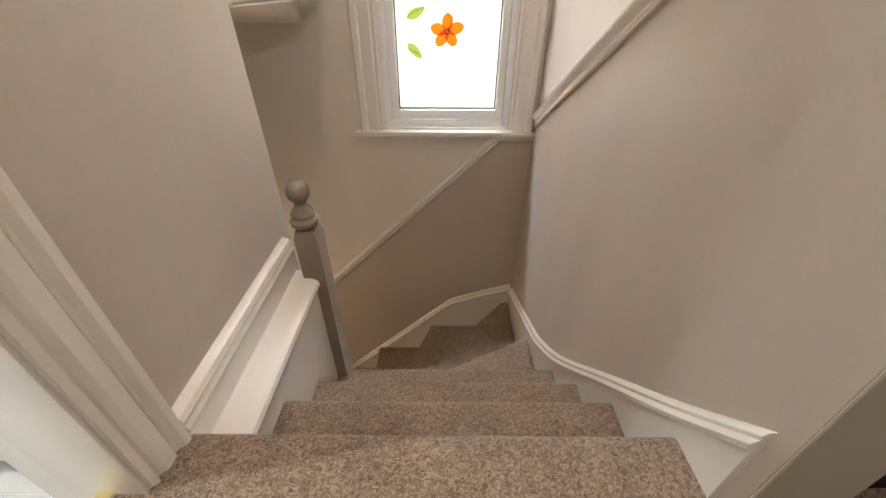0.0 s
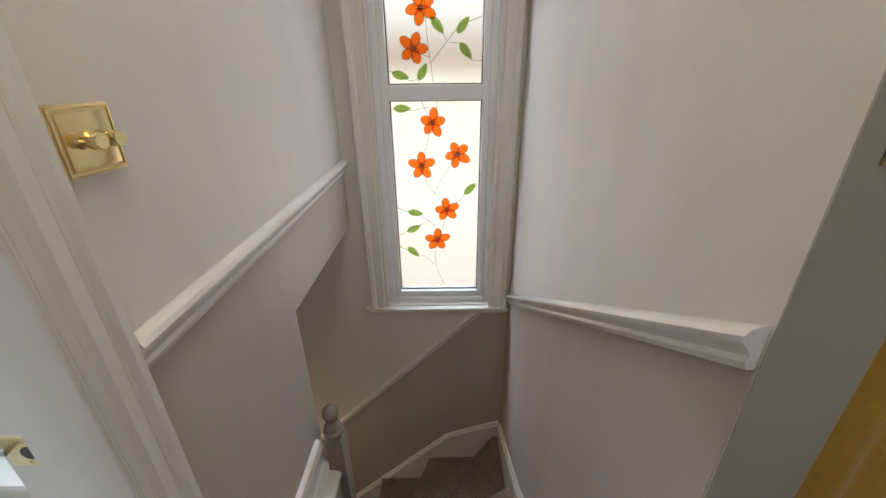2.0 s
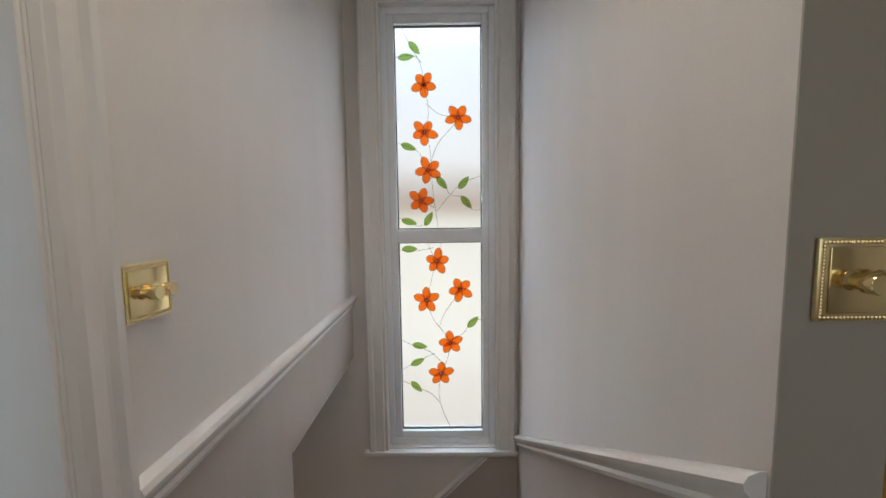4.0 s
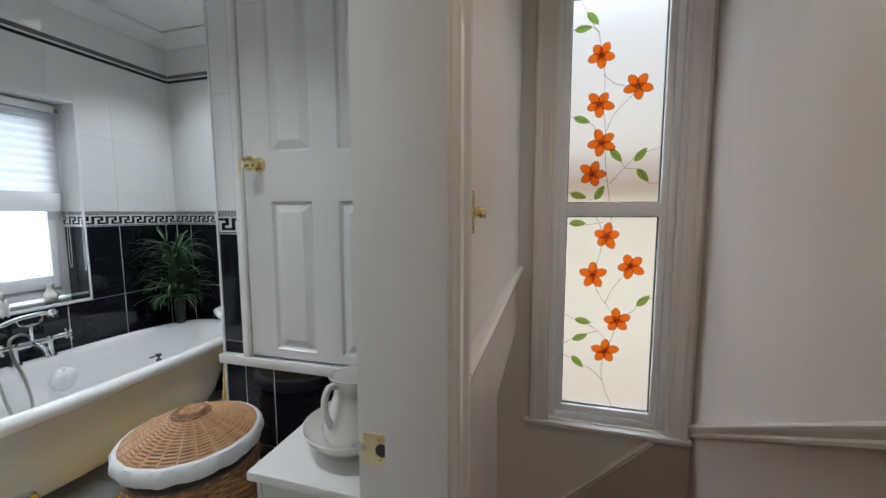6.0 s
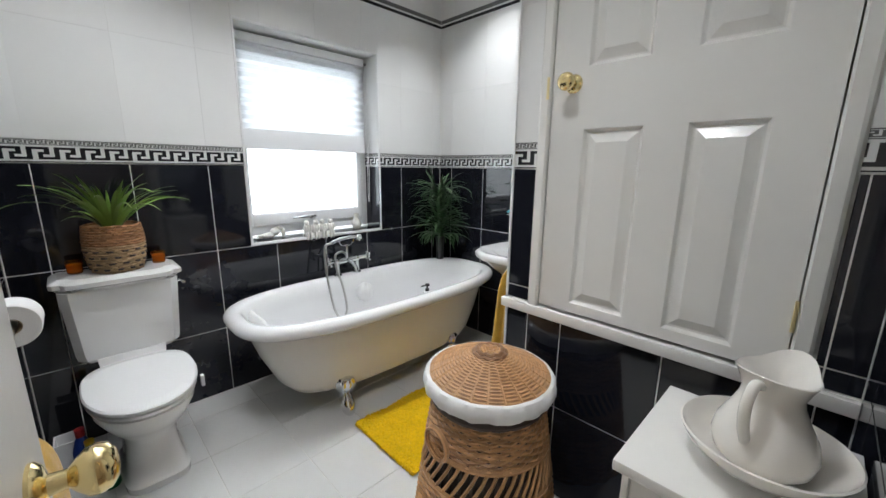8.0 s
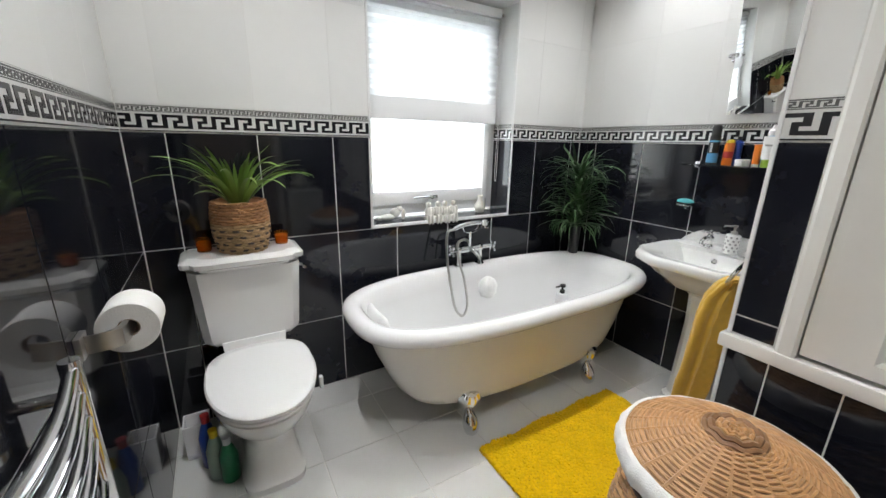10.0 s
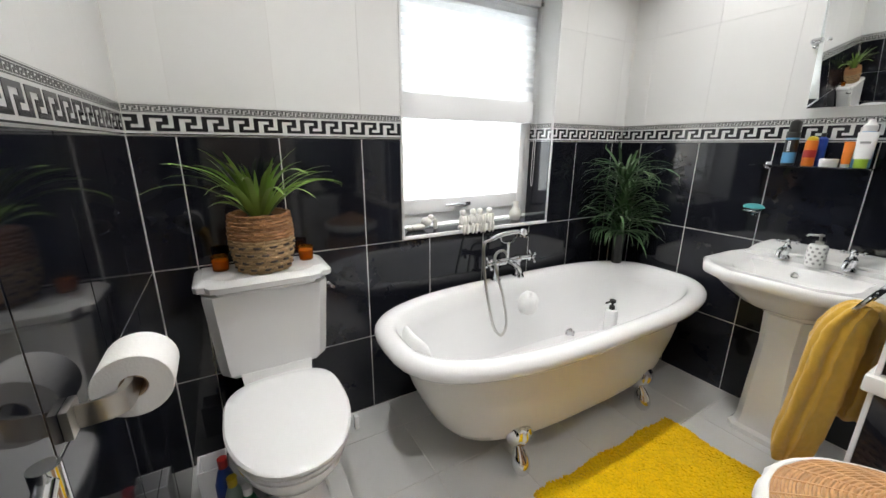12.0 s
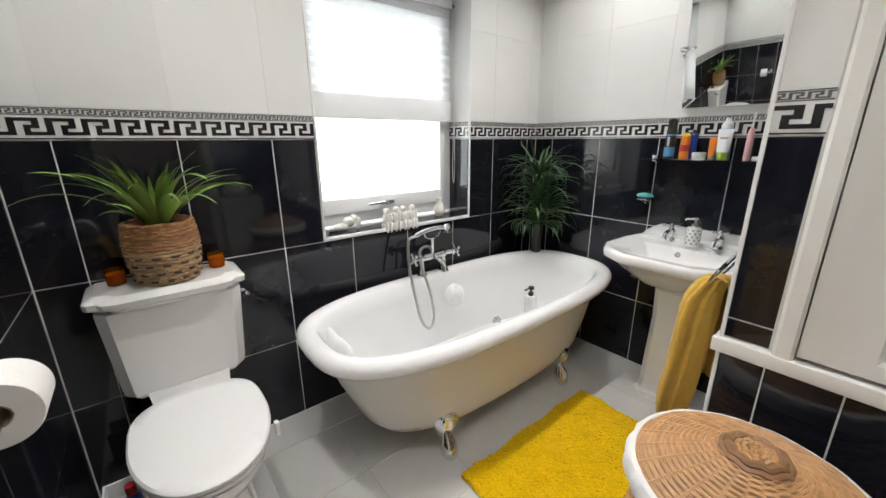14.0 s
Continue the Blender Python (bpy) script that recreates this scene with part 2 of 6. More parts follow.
LIME_PL, SKYBLUE_PL, YELLOW_PL, GREY_PL = flat("lime_plastic", (0.35, 0.55, 0.06)), flat("sky_blue_plastic", (0.10, 0.35, 0.60)), flat("yellow_plastic", (0.75, 0.55, 0.03)), flat("grey_plastic", (0.30, 0.30, 0.30))
BEDDING = material("lavender_grey_bedding", (0.42, 0.41, 0.44), 0.9, vary=0.08, scale=9, grain=200, bump=0.3)
LAMP_GLOW = glow("lamp_glass_glow", [(0, (1, 0.95, 0.88)), (1, (1, 0.95, 0.88))], 0, 3, 18)
_b = [(0.0, (0.84, 0.73, 0.60)), (0.05, (0.94, 0.84, 0.71)), (0.13, (0.95, 0.84, 0.68)), (0.20, (0.90, 0.80, 0.66)), (0.245, (0.86, 0.77, 0.62)), (0.262, (0.40, 0.25, 0.15)), (0.288, (0.55, 0.45, 0.36)), (0.33, (0.88, 0.81, 0.73)), (0.42, (0.86, 0.83, 0.80)), (0.53, (0.86, 0.85, 0.85))]
OUT_STAIR = glow("hazy_outdoors", [(p, tuple(c / STAIR_GLOW for c in q)) for p, q in _b] + [(0.62, (0.72, 0.86, 1.0)), (1.0, (0.72, 0.86, 1.0))], -0.3, 7.0, STAIR_GLOW)
OUT_BATH = glow("white_overcast_outdoors", [(0.0, (0.84, 0.93, 1.0)), (1.0, (0.78, 0.91, 1.0))], 0.0, 3.0, BATH_GLOW)


# ---- building helpers ----
def box(bm, x0, x1, y0, y1, z0, z1, bevel=0.0, segs=2):
    v = [bm.verts.new(p) for p in ((x0, y0, z0), (x1, y0, z0), (x1, y1, z0), (x0, y1, z0), (x0, y0, z1), (x1, y0, z1), (x1, y1, z1), (x0, y1, z1))]
    f = [bm.faces.new([v[i] for i in q]) for q in ((3, 2, 1, 0), (4, 5, 6, 7), (0, 1, 5, 4), (1, 2, 6, 5), (2, 3, 7, 6), (3, 0, 4, 7))]
    if bevel:
        edges = list({e for q in f for e in q.edges})
        bmesh.ops.bevel(bm, geom=edges, offset=bevel, segments=segs, affect="EDGES", profile=0.6)
    return bm


def boxes(*items, bevel=0.0):
    bm = bmesh.new()
    for b in items:
        box(bm, *b, bevel=bevel)
    return bm


def loft(bm, rings, close=True, cap0=True, cap1=True):
    """Skin through rings of points, each with the same count."""
    vs = [[bm.verts.new(p) for p in r] for r in rings]
    n = len(vs[0])
    for a, b in zip(vs, vs[1:]):
        for i in range(n if close else n - 1):
            j = (i + 1) % n
            bm.faces.new((a[i], a[j], b[j], b[i]))
    if close and cap0:
        bm.faces.new(vs[0][::-1])
    if close and cap1:
        bm.faces.new(vs[-1])
    return bm


def lathe(bm, profile, at=(0, 0, 0), segs=32, m=None, cap0=True, cap1=True):
    """Turn a profile of (radius, height) about z; m places it."""
    m = Matrix.Translation(at) if m is None else m
    rings = [[m @ Vector((r * math.cos(2 * math.pi * i / segs), r * math.sin(2 * math.pi * i / segs), z)) for i in range(segs)] for r, z in profile]
    return loft(bm, rings, True, cap0, cap1)


def tube(bm, pts, r, segs=8, closed=False):
    """A round bar along a line of points; r: one radius, or one for each point."""
    pts = [Vector(p) for p in pts]
    n = len(pts)
    rs = [r] * n if not hasattr(r, "__len__") else r
    rings, side = [], None
    for i, p in enumerate(pts):
        if closed:
            d = pts[(i + 1) % n] - pts[i - 1]
        else:
            d = pts[min(i + 1, n - 1)] - pts[max(i - 1, 0)]
        d.normalize()
        if side is None:
            side = d.orthogonal().normalized()
        side = (side - d * side.dot(d)).normalized()
        up = d.cross(side)
        rings.append([p + rs[i] * (math.cos(2 * math.pi * k / segs) * side + math.sin(2 * math.pi * k / segs) * up) for k in range(segs)])
    if closed:
        rings.append(rings[0])
        loft(bm, rings, True, False, False)
        bmesh.ops.remove_doubles(bm, verts=bm.verts, dist=1e-6)
        return bm
    return loft(bm, rings)


def curve(pts, n=8):
    """A smooth line through points (Catmull-Rom)."""
    p = [Vector(q) for q in pts]
    p = [2 * p[0] - p[1]] + p + [2 * p[-1] - p[-2]]
    out = []
    for i in range(1, len(p) - 2):
        for k in range(n):
            t = k / n
            a, b, c, d = p[i - 1:i + 3]
            out.append(0.5 * (2 * b + (c - a) * t + (2 * a - 5 * b + 4 * c - d) * t * t + (3 * b - a - 3 * c + d) * t ** 3))
    return out + [p[-2]]


def extrude(bm, section, a, b, up=(0, 0, 1), out=(1, 0, 0)):
    """A moulding: a section of (out, up) points run from a to b."""
    a, b, up, out = Vector(a), Vector(b), Vector(up), Vector(out)
    return loft(bm, [[p + out * u + up * v for u, v in section] for p in (a, b)])


def finish(bm, smooth=40):
    bmesh.ops.recalc_face_normals(bm, faces=bm.faces)
    if smooth:
        for f in bm.faces:
            f.smooth = True
        for e in bm.edges:
            if len(e.link_faces) == 2 and e.calc_face_angle(0) > radians(smooth):
                e.smooth = False
    return bm


def part(name, bm, mat, parent=None, label="", smooth=40):
    finish(bm, smooth)
    me = bpy.data.meshes.new(name)
    bm.to_mesh(me)
    bm.free()
    me.materials.append(mat)
    ob = new(name, me)
    if parent:
        ob.parent = parent
        if parent.type == "EMPTY":
            ob.matrix_parent_inverse = Matrix.Translation(-parent.location)
    if label:
        ob["label"] = label
    return ob


def thing(name, label, category, group="", kind="", at=(0, 0, 0)):
    ob = new(name)
    ob.empty_display_size = 0.1
    ob.location = at
    return tagged(ob, label, category, group, kind)


def setting(name, bm, mat, label, category, smooth=0):
    return tagged(part(name, bm, mat, smooth=smooth), label, category, kind="structure")

# ---- the large structure ----
WX, SX, NY, EX, LX, RX = -2.956, -0.455, 2.05, -0.478, -0.31, 0.635     # bathroom west, south, north, east; stair left and right walls
FY, NIB, LAND, TOP, BTOP = 2.0, 0.343, 0.085, 2.85, 2.71               # stair window wall, nib wall, landing floor, ceilings
WY0, WY1, WZ0, WZ1 = 0.523, 1.432, 0.868, 2.08                         # bathroom window opening
DY0, DY1, DTOP = -0.37, 0.395, 2.05                                    # bathroom doorway
CX, CY = -1.497, 1.045                                                 # airing cupboard corner
SWX0, SWX1, SWZ0, SWZ1 = -0.12, 0.505, 0.185, 2.66                     # stair window opening
BED = 0.002                                                            # tile face above the grout bed

setting("wall_west", boxes((-3.30, WX - BED, -0.6, WY0, -0.1, 2.9), (-3.30, WX - BED, WY1, 2.2, -0.1, 2.9), (-3.30, WX - BED, WY0, WY1, -0.1, WZ0), (-3.30, WX - BED, WY0, WY1, WZ1, 2.9)),
        GROUT, "bathroom outside wall with a window, tiled in black and white", "wall")
setting("wall_north", boxes((WX - BED, LX - 0.02, NY + BED, 2.2, 0.74, 2.9), (WX - BED, -1.502, NY + BED, 2.2, -0.1, 0.74)), GROUT, "bathroom wall behind the washbasin, tiled in black and white", "wall")
setting("wall_south", boxes((WX - BED, LX - 0.005, -0.6, SX - BED, -0.1, 2.9)), GROUT, "bathroom wall with the towel radiator, tiled in black and white", "wall")
setting("wall_door", boxes((EX + BED, LX - 0.004, SX - BED, DY0, -0.1, 2.9), (EX + BED, LX - 0.004, DY1, FY - 0.002, 0.74, 2.9), (EX + BED, LX - 0.004, DY0, DY1, DTOP, 2.9), (EX + BED, LX - 0.004, DY1, 1.113, -2.6, 0.74)),
        GROUT, "partition wall between bathroom and stairs", "wall")
setting("wall_stair_left", boxes((LX - 0.004, LX, 0.40, FY, 0.735, 1.045), (LX - 0.004, LX, 0.40, 1.115, -2.6, 0.735), bevel=0.0), PAINT_LOW, "taupe painted lower wall beside the stairs", "wall")
setting("wall_stair_left_upper", boxes((LX - 0.004, LX, 0.40, FY, 1.045, TOP), (LX - 0.004, LX, -1.3, -0.37, LAND, TOP), (LX - 0.004, LX, -0.37, 0.40, DTOP, TOP)), PAINT_HIGH, "light pinkish beige painted upper wall beside the stairs", "wall")
setting("wall_stair_end_return", boxes((EX + 0.004, LX - 0.005, 1.113, 1.117, -2.6, 0.73)), PAINT_LOW, "taupe painted end of the stair wall", "wall")
setting("soffit", boxes((-1.50, LX, 1.125, FY, 0.73, 0.738)), PAINT_HIGH, "painted soffit above the lower flight of stairs", "ceiling")
setting("wall_right", boxes((RX, RX + 0.1, NIB + 0.003, FY, -2.6, TOP)), PAINT_HIGH, "light pinkish beige wall along the stairs", "wall")
# taupe paint under the sloping dado on the right wall
_bm = bmesh.new()
loft(_bm, [[(x, NIB + 0.004, -2.6), (x, FY, -2.6), (x, FY, 0.19), (x, NIB + 0.004, 1.14)] for x in (RX - 0.003, RX)])
setting("wall_right_lower", _bm, PAINT_LOW, "taupe painted lower wall along the stairs", "wall")
# wall with the stair window
setting("wall_far", boxes((-1.50, SWX0, FY, 2.2, -2.6, TOP), (SWX1, RX + 0.1, FY, 2.2, -2.6, TOP), (SWX0, SWX1, FY, 2.2, -2.6, SWZ0), (SWX0, SWX1, FY, 2.2, SWZ1, TOP)), PAINT_HIGH, "light beige wall with the tall stair window", "wall")
_bm = bmesh.new()
loft(_bm, [[(-1.44, y, -2.6), (RX - 0.003, y, -2.6), (RX - 0.003, y, 0.12), (0.43, y, 0.12), (-1.44, y, -1.70)] for y in (FY, FY - 0.003)])
setting("wall_far_lower", _bm, PAINT_LOW, "dark taupe painted lower wall below the stair window", "wall")
setting("wall_nib", boxes((RX, 0.775, NIB, NIB + 0.003, LAND, TOP), (RX + 0.1, 0.775, NIB + 0.003, NIB + 0.1, LAND, TOP), (0.775, 1.65, NIB, NIB + 0.1, 2.1, TOP), (1.65, 1.9, NIB, NIB + 0.1, LAND, TOP)), NIB_COLOUR, "grey-beige wall at the head of the stairs with a doorway", "wall")
# unseen wall; its opening is added to go with the fill lamp
setting("wall_landing_back", boxes((LX - 0.004, 0.5, -1.42, -1.3, LAND, TOP), (1.4, 1.9, -1.42, -1.3, LAND, TOP), (0.5, 1.4, -1.42, -1.3, LAND, 1.1), (0.5, 1.4, -1.42, -1.3, 2.4, TOP)), PAINT_HIGH, "beige landing wall with an unseen opening added for fill light", "wall")
setting("wall_landing_side", boxes((1.9, 2.0, -1.42, 2.2, LAND, TOP)), PAINT_HIGH, "beige landing wall", "wall")
setting("wall_bedroom_back", boxes((RX + 0.1, 1.9, 2.1, 2.2, LAND, TOP)), NIB_COLOUR, "grey-beige bedroom wall", "wall")
setting("wall_stair_foot", boxes((-1.50, -1.44, 1.125, 2.0, -2.6, 0.73), (-1.50, EX, 1.04, 1.112, -2.6, -0.11)), PAINT_LOW, "taupe wall at the foot of the stairs", "wall")
setting("floor_hall", boxes((-1.5, RX + 0.1, 0.3, 2.2, -2.7, -2.6)), CARPET, "carpeted lower hall floor", "floor")
setting("floor_landing", boxes((LX - 0.06, RX + 0.1, -1.42, 0.41, -0.05, LAND), (RX + 0.1, 2.0, -1.42, NIB + 0.05, -0.05, LAND)), CARPET, "brown flecked carpet on the landing", "floor")
setting("floor_bedroom", boxes((RX + 0.1, 2.0, NIB + 0.05, 2.2, -0.05, LAND - 0.004)), DARK_FLOOR, "black bedroom floor", "floor")
setting("floor_bathroom", boxes((-3.3, LX - 0.06, -0.6, 1.113, -0.1, -BED), (-3.3, -1.75, 1.113, 2.2, -0.1, -BED), (-1.75, -1.502, 1.113, 2.2, -0.1, -BED)), GROUT, "bathroom floor of pale square tiles", "floor")
setting("ceiling_bathroom", boxes((-3.3, EX + 0.03, -0.6, 2.2, BTOP, BTOP + 0.1)), CEIL, "white bathroom ceiling", "ceiling")
setting("ceiling_landing", boxes((EX + 0.03, 2.0, -1.42, 2.2, TOP, TOP + 0.1)), CEIL, "white landing ceiling", "ceiling")

# airing cupboard body
setting("wall_cupboard", boxes((CX + BED, -1.39, CY + BED, CY + 0.1, 0, BTOP), (-0.575, EX + BED, CY + BED, CY + 0.1, 0, BTOP), (-1.39, -0.575, CY + BED, CY + 0.1, 0, 0.795), (-1.39, -0.575, CY + BED, CY + 0.1, 2.56, BTOP),
        (CX + BED, CX + 0.1, CY + 0.1, NY + BED, 0, BTOP)), GROUT, "boxed-in airing cupboard walls, tiled in black and white", "wall")

# coving
_bm = bmesh.new()
_cove = [(0, 0), (0, -0.09), (0.012, -0.09)] + [(0.09 - 0.078 * math.cos(a), -0.09 + 0.078 * math.sin(a)) for a in [radians(k) for k in (0, 22, 45, 67, 90)]] + [(0.09, 0)]
extrude(_bm, _cove, (WX, SX, BTOP - 0.002), (WX, NY, BTOP - 0.002))
extrude(_bm, _cove, (WX, NY, BTOP - 0.003), (CX, NY, BTOP - 0.003), out=(0, -1, 0))
extrude(_bm, _cove, (WX, SX, BTOP - 0.003), (EX, SX, BTOP - 0.003), out=(0, 1, 0))
setting("coving", _bm, CEIL, "white plaster coving", "coving", smooth=30)

# ---- stairs ----
NOSE = [(0.478, LAND), (0.668, -0.098), (0.857, -0.280), (1.048, -0.465)]
RISE = 0.183
PX, PY = -0.165, 1.10                     # newel, about which the winders turn


def nosed_step(y0, y1, z, x0=-0.222, x1=0.612):
    """A carpeted tread with a rounded nosing, and the riser under it."""
    bm = bmesh.new()
    sec = [(y0 - 0.03, z), (y1 - 0.012, z)] + [(y1 - 0.012 + 0.02 * math.sin(a), z - 0.02 + 0.02 * math.cos(a)) for a in [radians(k) for k in (30, 60, 90, 120, 150, 180)]] + [(y1 - 0.02, z - 0.045), (y1 - 0.024, z - RISE), (y0 - 0.03, z - RISE)]
    loft(bm, [[(x, y, h) for y, h in sec] for x in (x0, x1)])
    return bm


def winder(corners, z):
    """A wedge tread: corners in plan, carpet over its edge."""
    bm = bmesh.new()
    c = Vector((sum(p[0] for p in corners) / len(corners), sum(p[1] for p in corners) / len(corners), 0))
    def ring(k, h):
        return [Vector((p[0], p[1], h)) + (c - Vector((p[0], p[1], 0))).normalized() * k for p in corners]
    loft(bm, [ring(0.012, z - 0.28), ring(0.012, z - 0.05), ring(0, z - 0.035), ring(0, z - 0.012), ring(0.005, z - 0.003), ring(0.014, z)])
    return bm


stairs = thing("staircase", "winding staircase fitted with brown flecked carpet", "stairs", kind="structure")
_y = 0.44
for _k, (_n, _z) in enumerate(NOSE):
    part("step", nosed_step(_y, _n, _z, *((-0.31, RX) if _k == 0 else ())), CARPET, stairs)
    _y = _n
XW, YW = 0.612, 1.985
part("winder_step", winder([(-0.2, 1.02), (XW, 1.02), (XW, 1.424), (0.20, 1.228), (-0.15, 1.05)], -0.70), CARPET, stairs)
part("winder_step", winder([(-0.2, 1.04), (-0.13, 1.06), (XW, 1.38), (XW, YW), (0.575, YW), (-0.17, 1.15)], -0.975), CARPET, stairs)
part("winder_step", winder([(-0.22, 1.08), (-0.15, 1.11), (0.60, YW - 0.02), (0.60, YW), (0.10, YW), (-0.215, 1.17)], -1.195), CARPET, stairs)
part("winder_step", winder([(-0.288, 1.125), (-0.2, 1.13), (0.12, YW), (-0.288, YW)], -1.43), CARPET, stairs)
for _k in range(4):
    _x = -0.285 - 0.215 * _k
    part("step", winder([(_x - 0.22, 1.125), (_x + 0.02, 1.125), (_x + 0.02, YW), (_x - 0.22, YW)], -1.67 - 0.235 * _k), CARPET, stairs)

# strings, skirtings, dados
DADO = [(0, 0), (0.012, 0), (0.016, 0.012), (0.013, 0.022), (0.020, 0.034), (0.028, 0.044), (0.030, 0.054), (0.024, 0.064), (0.010, 0.070), (0, 0.070)]
SKIRT = [(0, 0), (0.020, 0), (0.020, 0.10), (0.014, 0.115), (0.017, 0.125), (0.010, 0.135), (0, 0.137)]
_bm = extrude(bmesh.new(), DADO, (LX, 0.475, 1.027), (LX, FY, 1.027))
setting("dado_rail_left", _bm, GLOSS, "white gloss dado rail", "dado rail", 30)
_bm = extrude(bmesh.new(), DADO, (RX - 0.003, NIB + 0.005, 1.135), (RX - 0.003, FY, 0.187), out=(-1, 0, 0))
setting("dado_rail_right", _bm, GLOSS, "white gloss dado rail sloping down with the stairs", "dado rail", 30)
_bm = extrude(bmesh.new(), [(u, v * 0.62) for u, v in DADO], (0.455, FY - 0.003, 0.118), (-1.44, FY - 0.003, -1.717), out=(0, -1, 0), up=(-0.69, 0, 0.72))
setting("dado_rail_far", _bm, GLOSS, "white gloss dado rail sloping across the stair end wall", "dado rail", 30)
_cap = [(0, 0), (0.022, 0), (0.024, 0.014), (0.014, 0.024), (0.016, 0.034), (0.010, 0.042), (0, 0.044)]
_bm = bmesh.new()
_pts = [(0.375, 0.285), (0.519, 0.134), (0.729, -0.07), (1.048, -0.38), (1.288, -0.555), (1.445, -0.632), (1.794, -0.774), (1.985, -0.845)]
_pts = [(p.x, p.y) for p in curve([(a, b, 0) for a, b in _pts], 5)]
loft(_bm, [[(RX - 0.003, y, z - 0.7), (RX - 0.018, y, z - 0.7), (RX - 0.018, y, z - 0.045), (RX - 0.018, y, z - 0.04), (RX - 0.003, y, z - 0.04)] for y, z in _pts])
setting("stair_string_right", _bm, GLOSS, "white painted stair string", "stair string", 30)
_bm = loft(bmesh.new(), [[(RX - 0.003 - u, y, z - 0.044 + v) for u, v in _cap] for y, z in _pts])
setting("string_cap_right", _bm, GLOSS, "white gloss moulding on the stair string", "moulding", 30)
_bm = bmesh.new()
_pf = [(RX - 0.02, -0.85), (0.43, -0.905), (0.23, -0.978), (-1.44, -2.525)]
loft(_bm, [[(x, FY - 0.003, z - 0.75), (x, FY - 0.018, z - 0.75), (x, FY - 0.018, z), (x, FY - 0.003, z)] for x, z in _pf])
setting("stair_string_far", _bm, GLOSS, "white painted stair string", "stair string", 30)
_bm = loft(bmesh.new(), [[(x, FY - 0.003 - u, z - 0.02 + v) for u, v in _cap] for x, z in _pf])
setting("string_cap_far", _bm, GLOSS, "cream gloss moulding on the stair string", "moulding", 30)
# boxed apron at the left of the upper steps: skirting, panel and ledge
_bm = boxes((LX, LX + 0.022, 0.475, 1.06, -0.5, 0.092))
extrude(_bm, [(0, 0), (0.026, 0), (0.028, 0.012), (0.020, 0.022), (0.026, 0.032), (0.020, 0.044), (0.006, 0.052), (0, 0.052)], (LX, 0.475, 0.092), (LX, 1.06, 0.092))
setting("skirting_left", _bm, GLOSS, "white gloss skirting board at the head of the stairs", "skirting board", 30)
_bm = boxes((LX + 0.022, -0.222, 0.475, 1.04, -0.6, -0.02))
loft(_bm, [[(LX + 0.02, y, 0.025), (-0.226, y, 0.02), (-0.212, y, 0.012), (-0.208, y, 0.0), (-0.212, y, -0.014), (-0.226, y, -0.022), (LX + 0.02, y, -0.022)] for y in (0.48, 1.05)])
setting("stair_apron", _bm, GLOSS, "white painted ledge and apron beside the top steps", "stair string", 30)

# newel post
newel = thing("newel_post", "taupe painted newel post with a turned ball finial", "newel post", at=(-0.22, 1.046, -0.7))
_bm = bmesh.new()
_s = 0.034
loft(_bm, [[(-0.22 + a * _s * k, 1.046 + b * _s * k, z) for a, b in ((-1, -1), (1, -1), (1, 1), (-1, 1))] for z, k in ((-1.3, 1), (0.16, 1), (0.185, 0.85), (0.19, 0.8))])
part("post", _bm, NEWEL, newel)
_bm = lathe(bmesh.new(), [(0.028, 0.19), (0.038, 0.198), (0.040, 0.212), (0.030, 0.222), (0.034, 0.232), (0.030, 0.242), (0.018, 0.256), (0.016, 0.266), (0.019, 0.272), (0.029, 0.284), (0.0325, 0.300), (0.029, 0.316), (0.019, 0.330), (0.004, 0.335)], (-0.224, 1.046, 0.004), 24)
part("finial", _bm, NEWEL, newel)

# bracket moulding under the soffit
tagged(part("cornice_moulding", extrude(bmesh.new(), [(0, 0), (0.02, 0), (0.03, 0.03), (0.07, 0.07), (0.08, 0.09), (0, 0.09)], (-1.44, FY, 0.638), (-0.44, FY, 0.638), out=(0, -1, 0)), GLOSS), "white moulding under the stair soffit", "moulding", kind="structure")

# ---- stair window ----
win = thing("window_1", "tall white window with obscured glass and orange flower film", "window", kind="structure", at=(0.19, 2.05, 0.2))
ARCH = [(0, 0), (0, 0.012), (0.010, 0.018), (0.022, 0.016), (0.030, 0.024), (0.075, 0.024), (0.085, 0.032), (0.105, 0.034), (0.115, 0.026), (0.115, 0)]
_bm = bmesh.new()
loft(_bm, [[(SWX0 + 0.005 - u, FY - v, z) for u, v in ARCH] for z in (0.175, 2.72)])
loft(_bm, [[(SWX1 - 0.005 + u, FY - v, z) for u, v in ARCH] for z in (0.175, 2.72)])
loft(_bm, [[(x, FY - v, SWZ1 + u) for u, v in ARCH] for x in (SWX0 - 0.11, SWX1 + 0.11)])
part("architrave", _bm, GLOSS, win, smooth=30)
part("window_sill", boxes((-0.262, RX - 0.004, 1.962, FY + 0.05, 0.152, 0.177), bevel=0.006), GLOSS, win)
F = 2.07
_bm = boxes((SWX0, SWX0 + 0.035, F - 0.04, F + 0.05, SWZ0, SWZ1), (SWX1 - 0.035, SWX1, F - 0.04, F + 0.05, SWZ0, SWZ1), (SWX0 + 0.035, SWX1 - 0.035, F - 0.04, F + 0.05, SWZ0, SWZ0 + 0.035), (SWX0 + 0.035, SWX1 - 0.035, F - 0.04, F + 0.05, SWZ1 - 0.035, SWZ1), bevel=0.004)
part("window_frame", _bm, UPVC, win)
PX0, PX1 = -0.045, 0.434
PANES = [(1.462, 2.577), (0.262, 1.386)]
